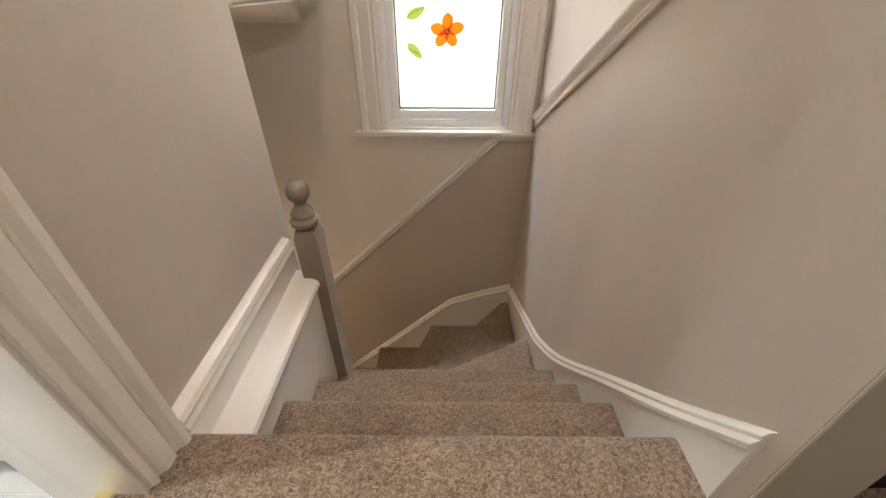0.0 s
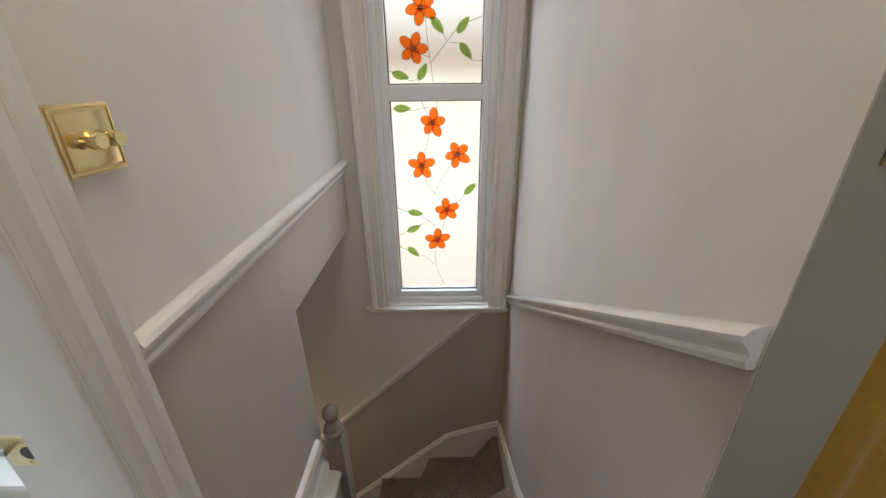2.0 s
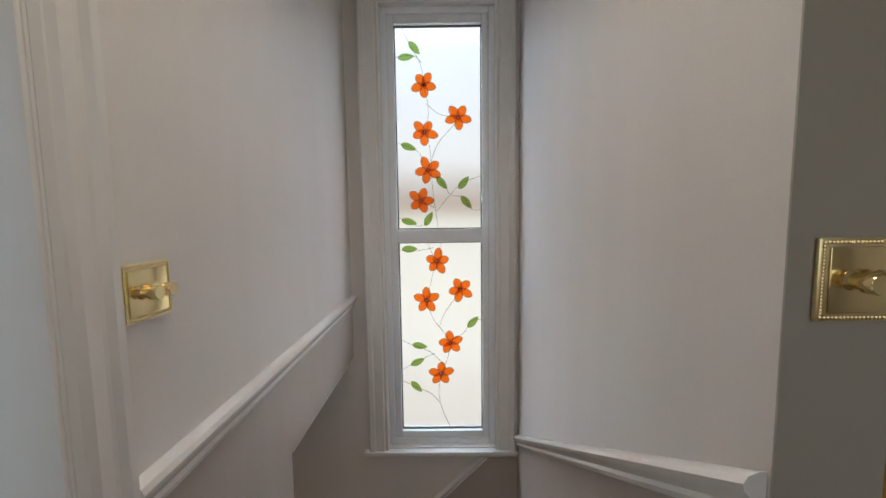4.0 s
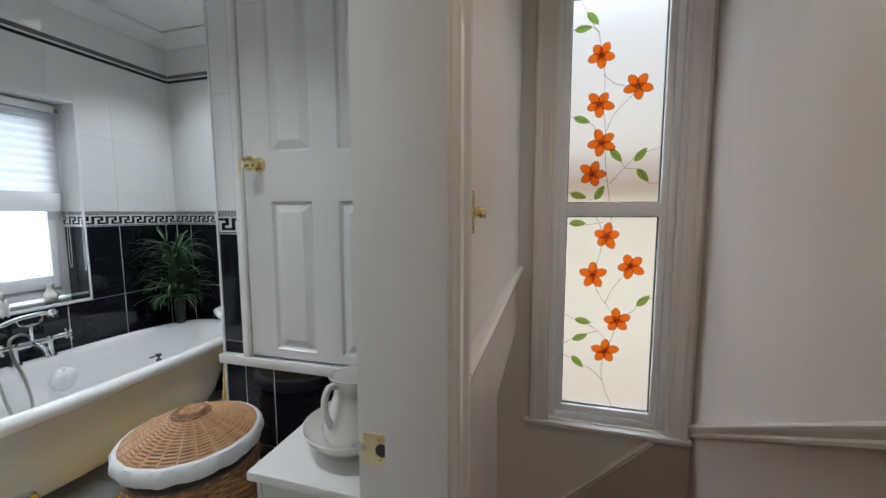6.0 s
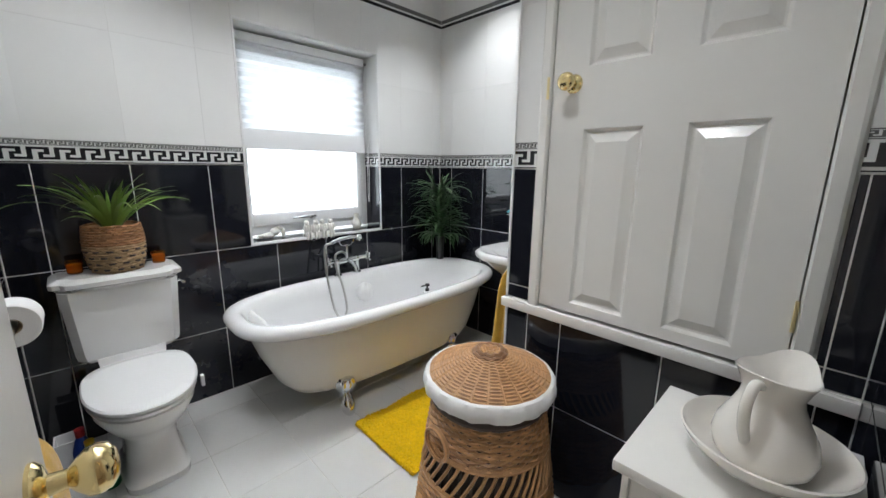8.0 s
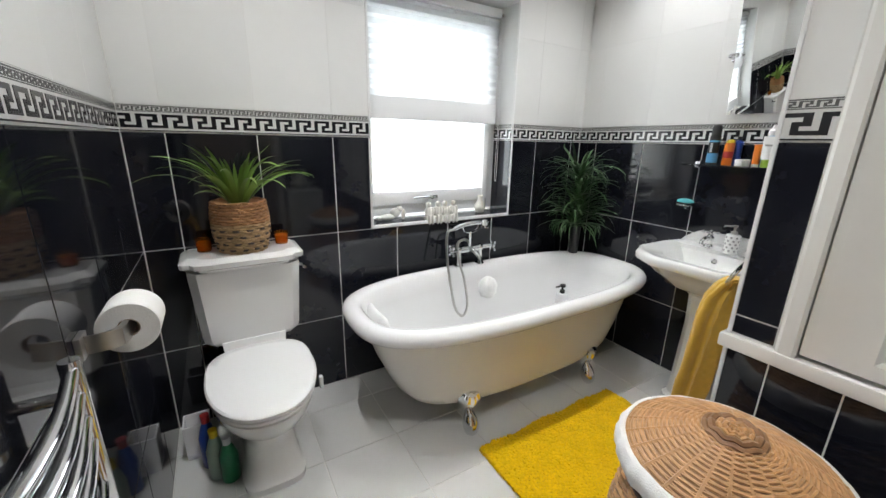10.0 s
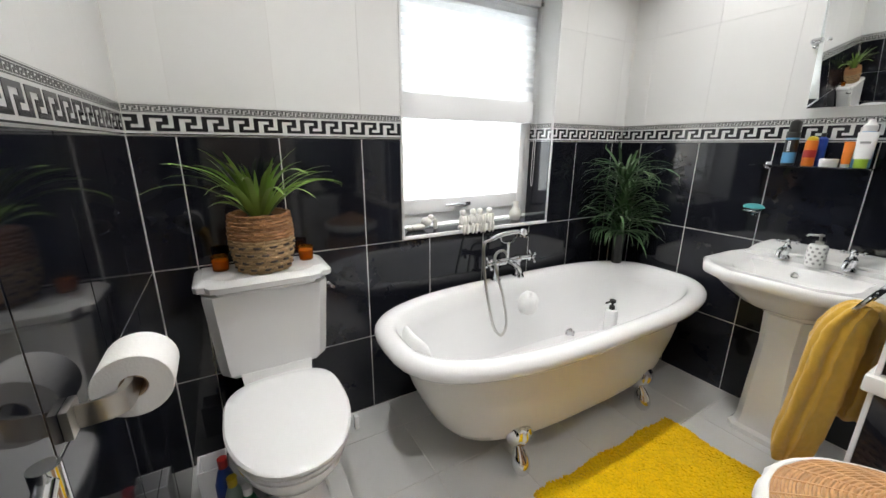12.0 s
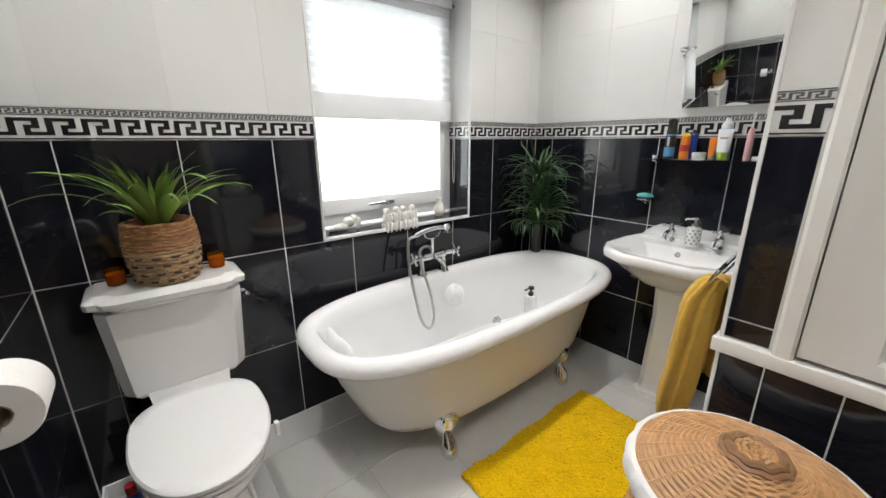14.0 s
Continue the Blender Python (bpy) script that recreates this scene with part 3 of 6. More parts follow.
_bm = boxes((SWX0 + 0.035, PX0, F - 0.03, F + 0.03, 0.22, 2.625), (PX1, SWX1 - 0.035, F - 0.03, F + 0.03, 0.22, 2.625), (PX0, PX1, F - 0.03, F + 0.03, 1.386, 1.462), (PX0, PX1, F - 0.03, F + 0.03, 0.22, 0.262), (PX0, PX1, F - 0.03, F + 0.03, 2.577, 2.625), bevel=0.005)
part("sash", _bm, UPVC, win)
for _z0, _z1 in PANES:
    _g = part("gasket", boxes((PX0, PX0 + 0.005, F - 0.005, F + 0.01, _z0, _z1), (PX1 - 0.005, PX1, F - 0.005, F + 0.01, _z0, _z1), (PX0, PX1, F - 0.005, F + 0.01, _z0, _z0 + 0.005), (PX0, PX1, F - 0.005, F + 0.01, _z1 - 0.005, _z1)), RUBBER, win)
    _p = part("pane", boxes((PX0 + 0.003, PX1 - 0.003, F + 0.010, F + 0.016, _z0 + 0.003, _z1 - 0.003)), FROST, win)
    _p.visible_shadow = False
setting("backdrop_stair", boxes((-4.0, 4.4, 3.9, 3.91, -1.0, 8.0)), OUT_STAIR, "hazy bright outdoors behind the stair window", "backdrop")
setting("backdrop_bath", boxes((-3.9, -3.89, -0.4, 2.4, -0.2, 3.2)), OUT_BATH, "white overcast outdoors behind the bathroom window", "backdrop")

# ---- bathroom door and doorway ----
DARCH = [(0, 0), (0, 0.010), (0.009, 0.017), (0.014, 0.009), (0.020, 0.010), (0.028, 0.019), (0.050, 0.020), (0.056, 0.014), (0.062, 0.016), (0.070, 0.026), (0.082, 0.028), (0.088, 0.020), (0.089, 0)]
_bm = bmesh.new()
for _s, _y in ((1, DY1), (-1, DY0)):
    loft(_bm, [[(LX + v, _y + _s * (u - 0.008), z) for u, v in DARCH] for z in (LAND, 2.14)])
loft(_bm, [[(LX + v, y, DTOP + u - 0.008) for u, v in DARCH] for y in (DY0 - 0.081, DY1 + 0.081)])
setting("architrave_door", _bm, GLOSS, "white gloss moulded door architrave", "architrave", 30)
lining = thing("door_lining", "white gloss door lining with its stop", "door frame", kind="structure", at=(EX, 0.0, 0.0))
for _nm, _b in (("jamb", (EX - 0.012, LX + 0.008, DY1 - 0.012, DY1 + 0.01, 0.0, DTOP)), ("jamb", (EX - 0.012, LX + 0.008, DY0 - 0.01, DY0 + 0.004, 0.0, DTOP)), ("head", (EX - 0.012, LX + 0.008, DY0 + 0.004, DY1 - 0.012, DTOP - 0.012, DTOP + 0.01)), ("door_stop", (EX + 0.048, LX + 0.006, DY1 - 0.020, DY1 - 0.0118, 0.0, DTOP - 0.013))):
    part(_nm, boxes(_b, bevel=0.003), GLOSS, lining, smooth=30)
setting("threshold", boxes((LX - 0.075, LX - 0.045, DY0, DY1, -0.002, LAND + 0.006), bevel=0.004), BRASS_DULL, "brass carpet threshold strip", "threshold")
_bm = bmesh.new()
for _s, _y in ((1, DY1), (-1, DY0)):
    loft(_bm, [[(EX - v, _y + _s * u, z) for u, v in [(0, 0), (0, 0.012), (0.02, 0.02), (0.05, 0.022), (0.06, 0.014), (0.06, 0)]] for z in (0, 2.1)])
setting("architrave_bath_side", _bm, GLOSS, "white gloss door architrave on the bathroom side", "architrave", 30)

# ================= bathroom: large things =================
def panel_door(w, h, th, panels):
    """A moulded door leaf in x (width) and z, thickness in y, face at y=0 looking to -y; panels are (x0, x1, z0, z1)."""
    bm = bmesh.new()
    xs = sorted({0, w, *[p[0] for p in panels], *[p[1] for p in panels]})
    zs = sorted({0, h, *[p[2] for p in panels], *[p[3] for p in panels]})
    def in_panel(x, z):
        return any(a < x < b and c < z < d for a, b, c, d in panels)
    grid = {}
    def v(x, z):
        if (x, z) not in grid:
            grid[x, z] = bm.verts.new((x, 0, z))
        return grid[x, z]
    for x0, x1 in zip(xs, xs[1:]):
        for z0, z1 in zip(zs, zs[1:]):
            if not in_panel((x0 + x1) / 2, (z0 + z1) / 2):
                bm.faces.new((v(x0, z0), v(x1, z0), v(x1, z1), v(x0, z1)))
    for a, b, c, d in panels:
        inner = [[(a + k, y, c + k), (b - k, y, c + k), (b - k, y, d - k), (a + k, y, d - k)] for k, y in ((0, 0), (0.005, 0.0015), (0.014, 0.013), (0.020, 0.014), (0.046, 0.003), (0.049, 0.0015))]
        loft(bm, inner, True, False, True)
    bmesh.ops.remove_doubles(bm, verts=bm.verts, dist=1e-5)
    loft(bm, [[(0, y, 0), (w, y, 0), (w, y, h), (0, y, h)] for y in (0, th)], True, False, True)
    bmesh.ops.remove_doubles(bm, verts=bm.verts, dist=1e-5)
    return bm


def place(bm, m):
    bmesh.ops.transform(bm, matrix=m, verts=bm.verts)
    return bm


def knob(bm, m):
    """A round door knob on its rose, along +z of m."""
    return lathe(bm, [(0.030, 0), (0.030, 0.004), (0.024, 0.010), (0.012, 0.014), (0.011, 0.030), (0.018, 0.036), (0.027, 0.046), (0.029, 0.056), (0.026, 0.066), (0.016, 0.073), (0.004, 0.075)], m=m, segs=28)


# airing cupboard door
cup = thing("door_1", "white four-panel airing cupboard door, closed, in its frame", "cupboard door", kind="structure", at=(-0.97, CY, 0.8))
_f = [(0, 0), (0, 0.012), (0.008, 0.018), (0.036, 0.020), (0.042, 0.012), (0.042, 0)]
_bm = bmesh.new()
for _x, _s in ((-1.390, 1), (-0.575, -1)):
    loft(_bm, [[(_x + _s * u, CY - v, z) for u, v in _f] for z in (0.797, 2.60)])
loft(_bm, [[(x, CY - v, 2.60 - u) for u, v in _f] for x in (-1.390, -0.575)])
part("door_frame", _bm, DOOR_WHITE, cup, smooth=30)
_w, _h = 0.724, 1.745
leaf = part("door_leaf", place(panel_door(_w, _h, 0.035, [(0.118, 0.316, 0.03, 0.652), (0.425, 0.614, 0.03, 0.652), (0.118, 0.316, 0.838, 1.62), (0.425, 0.614, 0.838, 1.62)]), pose(-1.345, CY - 0.004, 0.808)), DOOR_WHITE, cup, smooth=25)
part("knob", knob(bmesh.new(), pose(-1.268, CY - 0.004, 1.602, 90, 0, 0)), BRASS, leaf, "polished brass knob")
part("latch_plate", boxes((-1.362, -1.352, CY - 0.02, CY - 0.002, 1.56, 1.635), bevel=0.002), BRASS_DULL, cup, "brass latch plate")
for _z in (0.93, 2.3):
    part("hinge", boxes((-0.626, -0.617, CY - 0.022, CY - 0.002, _z, _z + 0.08), bevel=0.002), BRASS_DULL, cup)
setting("cupboard_ledge", boxes((CX - 0.018, EX, CY - 0.022, CY + 0.004, 0.757, 0.797), (CX - 0.018, CX + 0.004, CY + 0.004, 1.12, 0.757, 0.797), bevel=0.006), DOOR_WHITE, "white painted ledge under the airing cupboard door", "ledge", 30)

# open bathroom door
DOOR_M = pose(EX - 0.004, DY0 + 0.006, 0.012, 0, 0, 174.2)
bdoor = thing("door_2", "white panelled bathroom door standing open against the wall", "door", kind="structure", at=(EX, DY0, 0))
_pan = [(0.11, 0.335, 0.22, 0.86), (0.425, 0.65, 0.22, 0.86), (0.11, 0.335, 1.06, 1.88), (0.425, 0.65, 1.06, 1.88)]
leaf = part("door_leaf", place(panel_door(0.755, 1.98, 0.035, _pan), DOOR_M), DOOR_WHITE, bdoor, smooth=25)
part("knob", knob(bmesh.new(), DOOR_M @ pose(0.685, 0, 0.963, 90, 0, 0)), BRASS, leaf, "polished brass knob")
part("latch", place(boxes((0.754, 0.757, 0.008, 0.028, 0.89, 1.0)), DOOR_M), BRASS, leaf)
# strike plate in the jamb
strike = thing("strike_plate", "brass strike plate let into the white door jamb", "strike plate", at=(-0.45, DY1 - 0.012, 0.9))
part("plate", boxes((-0.478, -0.426, DY1 - 0.0155, DY1 - 0.011, 0.924, 0.986), bevel=0.0012), BRASS_DULL, strike)
# solid black disc stands in for the dark inside of the latch hole
part("dark_hole_disc", lathe(bmesh.new(), [(0.013, 0), (0.013, 0.002)], m=pose(-0.438, DY1 - 0.015, 0.954, 90, 0, 0), segs=20), RUBBER, strike)
for _z in (0.933, 0.976):
    part("screw", lathe(bmesh.new(), [(0.004, 0), (0.004, 0.001), (0.002, 0.0016)], m=pose(-0.442, DY1 - 0.0155, _z, 90, 0, 0), segs=10), BRASS, strike)
part("tongue", boxes((-0.492, -0.474, DY1 - 0.020, DY1 - 0.012, 0.950, 0.962), bevel=0.002), STEEL, strike)

# bathroom window
bw = thing("window_2", "white bathroom window with bright obscured glass", "window", kind="structure", at=(-3.14, 0.97, 0.87))
FX = -3.13
_bm = boxes((FX - 0.06, FX, WY0, WY0 + 0.030, 0.885, WZ1), (FX - 0.06, FX, WY1 - 0.045, WY1, 0.885, WZ1), (FX - 0.06, FX, WY0 + 0.030, WY1 - 0.045, 0.885, 0.945), (FX - 0.06, FX, WY0 + 0.030, WY1 - 0.045, 2.02, WZ1), bevel=0.005)
part("window_frame", _bm, UPVC, bw)
_bm = boxes((FX - 0.05, FX + 0.012, WY0 + 0.030, WY0 + 0.066, 0.945, 2.02), (FX - 0.05, FX + 0.012, WY1 - 0.090, WY1 - 0.045, 0.945, 2.02), (FX - 0.05, FX + 0.012, WY0 + 0.066, WY1 - 0.090, 0.945, 1.022), (FX - 0.05, FX + 0.012, WY0 + 0.066, WY1 - 0.090, 1.95, 2.02), bevel=0.006)
part("sash", _bm, UPVC, bw)
_p = part("pane", boxes((FX - 0.03, FX - 0.024, WY0 + 0.064, WY1 - 0.088, 1.02, 1.952)), FROST, bw)
_p.visible_shadow = False
_bm = boxes((FX + 0.012, FX + 0.022, 0.90, 1.0, 0.972, 0.992), bevel=0.003)
tube(_bm, [(FX + 0.030, 0.955, 0.983), (FX + 0.034, 0.92, 0.985), (FX + 0.034, 0.83, 0.982)], 0.006)
lathe(_bm, [(0.012, 0), (0.012, 0.018), (0.006, 0.022)], m=pose(FX + 0.018, 0.955, 0.983, 0, 90, 0), segs=14)
part("window_handle", _bm, CHROME, bw, "chrome window handle")
_bm = boxes((FX, WX + 0.002, WY0, WY1, 0.862, 0.872))
part("window_sill", _bm, BLACK_TILE, bw, "black tiled sill")
_t = 0.010
_bm = boxes((WX - 0.004, WX + 0.004, WY0 - _t, WY0, WZ0 - _t, WZ1 + _t), (WX - 0.004, WX + 0.004, WY1, WY1 + _t, WZ0 - _t, WZ1 + _t), (WX - 0.004, WX + 0.006, WY0, WY1, WZ0 - _t, WZ0 + 0.006), (WX - 0.004, WX + 0.004, WY0, WY1, WZ1, WZ1 + _t), bevel=0.002)
part("tile_trim", _bm, PLASTIC, bw, "white tile edging")
part("reveal_lining", boxes((FX, WX - 0.004, WY0 - 0.002, WY0 + 0.003, 0.872, WZ1), (FX, WX - 0.004, WY1 - 0.003, WY1 + 0.002, 1.42, WZ1), (FX, WX - 0.004, WY0 + 0.003, WY1 - 0.003, WZ1 - 0.004, WZ1 + 0.002)), WHITE_TILE, bw)
part("reveal_tile", boxes((FX + 0.001, WX - 0.004, WY1 - 0.003, WY1 + 0.002, 0.872, 1.322)), BLACK_TILE, bw)

# pleated blind
bl = thing("pleated_blind", "white pleated blind drawn halfway down the bathroom window", "blind", at=(FX + 0.04, 0.97, 1.43))
_bm = bmesh.new()
_z, _k, _row = 2.015, 0, []
while _z > 1.545:
    _row.append((FX + 0.034 + (0.007 if _k % 2 else -0.007), _z))
    _z -= 0.0235
    _k += 1
_row.append((FX + 0.034, 1.535))
loft(_bm, [[(x, y, z) for x, z in _row] for y in (WY0 + 0.012, WY1 - 0.035)], close=False)
part("fabric", _bm, BLIND, bl, smooth=0)
part("bottom_rail", boxes((FX + 0.020, FX + 0.048, WY0 + 0.012, WY1 - 0.033, 1.420, 1.537), bevel=0.005), UPVC, bl, "pale grey bottom rail")
part("head_rail", boxes((FX + 0.014, FX + 0.056, WY0 + 0.010, WY1 - 0.03, 2.015, 2.062), bevel=0.005), UPVC, bl)
part("cord", tube(bmesh.new(), curve([(FX + 0.05, WY1 - 0.02, 2.03), (FX + 0.055, WY1 - 0.018, 1.5), (FX + 0.05, WY1 - 0.02, 1.12), (FX + 0.058, WY1 - 0.012, 1.10), (FX + 0.06, WY1 - 0.012, 1.5)], 5), 0.002, 5), PLASTIC, bl)
part("cord_stop", lathe(bmesh.new(), [(0.004, 0), (0.009, 0.006), (0.009, 0.016), (0.003, 0.02)], (FX + 0.05, WY1 - 0.018, 2.02), 12), GREY_PL, bl)

# roll-top bath
BXC, BYC, BRIM = -2.53, 1.137, 0.60
def oval(a, b, z, n=64, lift=0.0):
    """A rounded-end oval: half width a, half length b."""
    out = []
    for i in range(n):
        t = 2 * math.pi * i / n
        c, s = math.cos(t), math.sin(t)
        e = 2 / 3.0
        out.append(Vector((BXC + (a + 0.022) * math.copysign(abs(c) ** e, c), BYC + (b + 0.030) * math.copysign(abs(s) ** e, s), z + lift * abs(s) ** 4)))
    return out


bath = thing("roll_top_bath", "white freestanding roll-top bath with ivory outside, on chrome claw feet", "bath", at=(BXC, BYC, 0))
_rings = [oval(0.19, 0.55, 0.135), oval(0.232, 0.615, 0.15), oval(0.256, 0.66, 0.20), oval(0.278, 0.722, 0.33), oval(0.292, 0.768, 0.46), oval(0.300, 0.788, 0.535)]
part("shell", loft(bmesh.new(), _rings, True, True, False), BATH_OUT, bath, "ivory painted outside")
_rings = [oval(0.302, 0.792, 0.525)] + [oval(0.332 + 0.042 * math.sin(a), 0.828 + 0.040 * math.sin(a), BRIM - 0.036 - 0.036 * math.cos(a)) for a in [radians(k) for k in (0, 22, 45, 67, 90, 112, 135, 157, 180)]]
_rings += [oval(0.308, 0.805, BRIM - 0.004), oval(0.288, 0.785, BRIM - 0.02), oval(0.270, 0.762, 0.50), oval(0.252, 0.70, 0.30), oval(0.22, 0.60, 0.20), oval(0.16, 0.48, 0.172), oval(0.05, 0.2, 0.168)]
part("tub", loft(bmesh.new(), _rings, True, False, True), ENAMEL, bath, "glossy white enamel inside and rolled rim")
for _x, _y in ((-2.295, 0.712), (-2.295, 1.52), (-2.79, 0.712), (-2.79, 1.52)):
    _s = 1 if _x > BXC else -1
    _up = pose(_x, _y, 0.185, 0, _s * 14, 0)
    _rings = [[_up @ Vector((r * (1 + k * math.cos(8 * a)) * math.cos(a), r * (1 + k * math.cos(8 * a)) * math.sin(a), z)) for a in [2 * math.pi * q / 48 for q in range(48)]]
              for r, z, k in ((0.012, 0.045, 0), (0.040, 0.035, 0.06), (0.053, 0.012, 0.08), (0.054, -0.012, 0.08), (0.047, -0.036, 0.06), (0.034, -0.056, 0.04), (0.024, -0.070, 0), (0.020, -0.090, 0))]
    _foot = part("claw_foot", loft(bmesh.new(), _rings), CHROME, bath, "chrome ball-and-claw foot")
    _dn = pose(_x + _s * 0.042, _y, 0.0, 0, -_s * 18, 0)
    part("ball", lathe(bmesh.new(), [(0.004, 0.001), (0.018, 0.003), (0.030, 0.014), (0.037, 0.034), (0.038, 0.056), (0.034, 0.080), (0.026, 0.100), (0.019, 0.116), (0.017, 0.134)], m=_dn, segs=24), CHROME, _foot)

# bath mixer with hand shower
TX, TY = -2.865, 1.085
tap = thing("bath_mixer_tap", "chrome bath mixer tap with cradle, hand shower and hose", "bath tap", at=(TX, TY, BRIM))
for _d in (-0.075, 0.075):
    _bm = lathe(bmesh.new(), [(0.028, 0), (0.028, 0.006), (0.016, 0.014), (0.014, 0.085), (0.020, 0.09), (0.022, 0.105), (0.016, 0.12)], (TX, TY + _d, BRIM - 0.004), 20)
    pillar = part("pillar", _bm, CHROME, tap)
    _h = BRIM + 0.10
    _bm = bmesh.new()
    tube(_bm, [(TX, TY + _d, _h), (TX + 0.02, TY + _d * 1.5, _h + 0.005), (TX + 0.03, TY + _d * 1.85, _h + 0.008)], 0.013, 12)
    _c = Vector((TX + 0.032, TY + _d * 1.95, _h + 0.008))
    for _a in range(4):
        _q = radians(45 + 90 * _a)
        _e = _c + Vector((0.030 * math.cos(_q), 0, 0.030 * math.sin(_q)))
        tube(_bm, [_c, _e], [0.006, 0.007], 8)
        bmesh.ops.create_uvsphere(_bm, u_segments=10, v_segments=6, radius=0.009, matrix=Matrix.Translation(_e))
    lathe(_bm, [(0.014, -0.008), (0.015, 0.0), (0.012, 0.012), (0.004, 0.015)], m=Matrix.Translation(_c) @ pose(0, 0, 0, 90 if _d < 0 else -90, 0, 0), segs=14)
    part("cross_handle", _bm, CHROME, tap)
_bm = tube(bmesh.new(), [(TX, TY - 0.08, BRIM + 0.095), (TX, TY + 0.08, BRIM + 0.095)], 0.019, 14)
tube(_bm, curve([(TX, TY, BRIM + 0.095), (TX + 0.05, TY, BRIM + 0.09), (TX + 0.10, TY, BRIM + 0.07), (TX + 0.115, TY, BRIM + 0.035)], 4), [0.018, 0.017, 0.016, 0.016, 0.015, 0.015, 0.015, 0.014, 0.014, 0.014, 0.015, 0.016, 0.018], 12)
part("spout", _bm, CHROME, tap)
_bm = tube(bmesh.new(), [(TX, TY, BRIM + 0.10), (TX, TY, BRIM + 0.20)], 0.009, 10)
tube(_bm, curve([(TX + 0.0, TY - 0.055, BRIM + 0.245), (TX, TY - 0.045, BRIM + 0.21), (TX, TY, BRIM + 0.198), (TX, TY + 0.045, BRIM + 0.21), (TX, TY + 0.055, BRIM + 0.245)], 4), 0.006, 8)
part("cradle", _bm, CHROME, tap)
_bm = tube(bmesh.new(), curve([(TX, TY - 0.115, BRIM + 0.225), (TX, TY - 0.05, BRIM + 0.243), (TX, TY + 0.05, BRIM + 0.25), (TX + 0.01, TY + 0.085, BRIM + 0.243)], 5), 0.012, 12)
lathe(_bm, [(0.012, 0.03), (0.020, 0.02), (0.030, 0.0), (0.031, -0.012), (0.026, -0.014)], (TX + 0.012, TY + 0.095, BRIM + 0.235), 20)
part("hand_shower", _bm, CHROME, tap)
_hose = [(TX, TY - 0.115, BRIM + 0.225), (TX + 0.004, TY - 0.16, BRIM + 0.205), (TX + 0.03, TY - 0.175, BRIM + 0.08), (TX + 0.08, TY - 0.175, BRIM - 0.09), (TX + 0.12, TY - 0.165, BRIM - 0.21), (TX + 0.135, TY - 0.125, BRIM - 0.255), (TX + 0.12, TY - 0.085, BRIM - 0.20),
         (TX + 0.08, TY - 0.085, BRIM - 0.06), (TX + 0.035, TY - 0.10, BRIM + 0.06), (TX + 0.015, TY - 0.095, BRIM + 0.14), (TX + 0.008, TY - 0.05, BRIM + 0.16), (TX, TY - 0.01, BRIM + 0.14), (TX, TY, BRIM + 0.11)]
_hp = curve(_hose, 14)
part("hose", tube(bmesh.new(), _hp, [0.0078 if k % 2 else 0.0068 for k in range(len(_hp))], 8), STEEL, tap, "ribbed silver-grey hose")

# close-coupled toilet
wc = thing("toilet", "white close-coupled toilet with its lid down", "toilet", at=(-2.6, -0.10, 0))
TY0 = -0.105
def egg(cx, back, front, half, z, n=40, e=0.0):
    out = []
    for i in range(n):
        t = 2 * math.pi * i / n
        c, s = math.cos(t), math.sin(t)
        if e:
            out.append(Vector((cx + (front if c > 0 else back) * math.copysign(abs(c) ** e, c), TY0 + half * math.copysign(abs(s) ** e, s), z)))
            continue
        x = cx + (front * c if c > 0 else back * math.copysign(abs(c) ** 0.55, c))
        out.append(Vector((x, TY0 + half * math.copysign(abs(s) ** (0.9 if c > 0 else 0.68), s), z)))
    return out


_bm = loft(bmesh.new(), [egg(-2.58, 0.18, 0.200, 0.116, 0, e=0.42), egg(-2.58, 0.18, 0.202, 0.118, 0.03, e=0.42), egg(-2.58, 0.175, 0.184, 0.106, 0.045, e=0.45), egg(-2.585, 0.165, 0.170, 0.098, 0.10, e=0.55), egg(-2.585, 0.15, 0.162, 0.092, 0.17, e=0.7), egg(-2.57, 0.16, 0.165, 0.105, 0.22),
                         egg(-2.545, 0.20, 0.235, 0.150, 0.30), egg(-2.535, 0.22, 0.270, 0.176, 0.36), egg(-2.53, 0.23, 0.278, 0.182, 0.395), egg(-2.53, 0.22, 0.268, 0.175, 0.402)])
part("pan", _bm, CERAMIC, wc)
_bm = loft(bmesh.new(), [egg(-2.53, 0.20, 0.270, 0.178, 0.402), egg(-2.53, 0.22, 0.284, 0.188, 0.408), egg(-2.53, 0.22, 0.284, 0.188, 0.418), egg(-2.53, 0.21, 0.276, 0.182, 0.423)])
part("seat", _bm, PLASTIC, wc)
_bm = loft(bmesh.new(), [egg(-2.53, 0.21, 0.280, 0.185, 0.424), egg(-2.53, 0.228, 0.290, 0.193, 0.430), egg(-2.53, 0.228, 0.290, 0.193, 0.440), egg(-2.53, 0.220, 0.282, 0.187, 0.447), egg(-2.53, 0.18, 0.24, 0.15, 0.450), egg(-2.53, 0.05, 0.08, 0.05, 0.4515)])
part("lid", _bm, PLASTIC, wc, "glossy white closed lid")
part("hinge", tube(bmesh.new(), [(-2.765, TY0 - 0.08, 0.43), (-2.765, TY0 + 0.08, 0.43)], 0.010, 10), CHROME, wc)
part("seat_buffer", boxes((-2.42, -2.40, TY0 + 0.186, TY0 + 0.200, 0.375, 0.425), bevel=0.003), PLASTIC, wc)
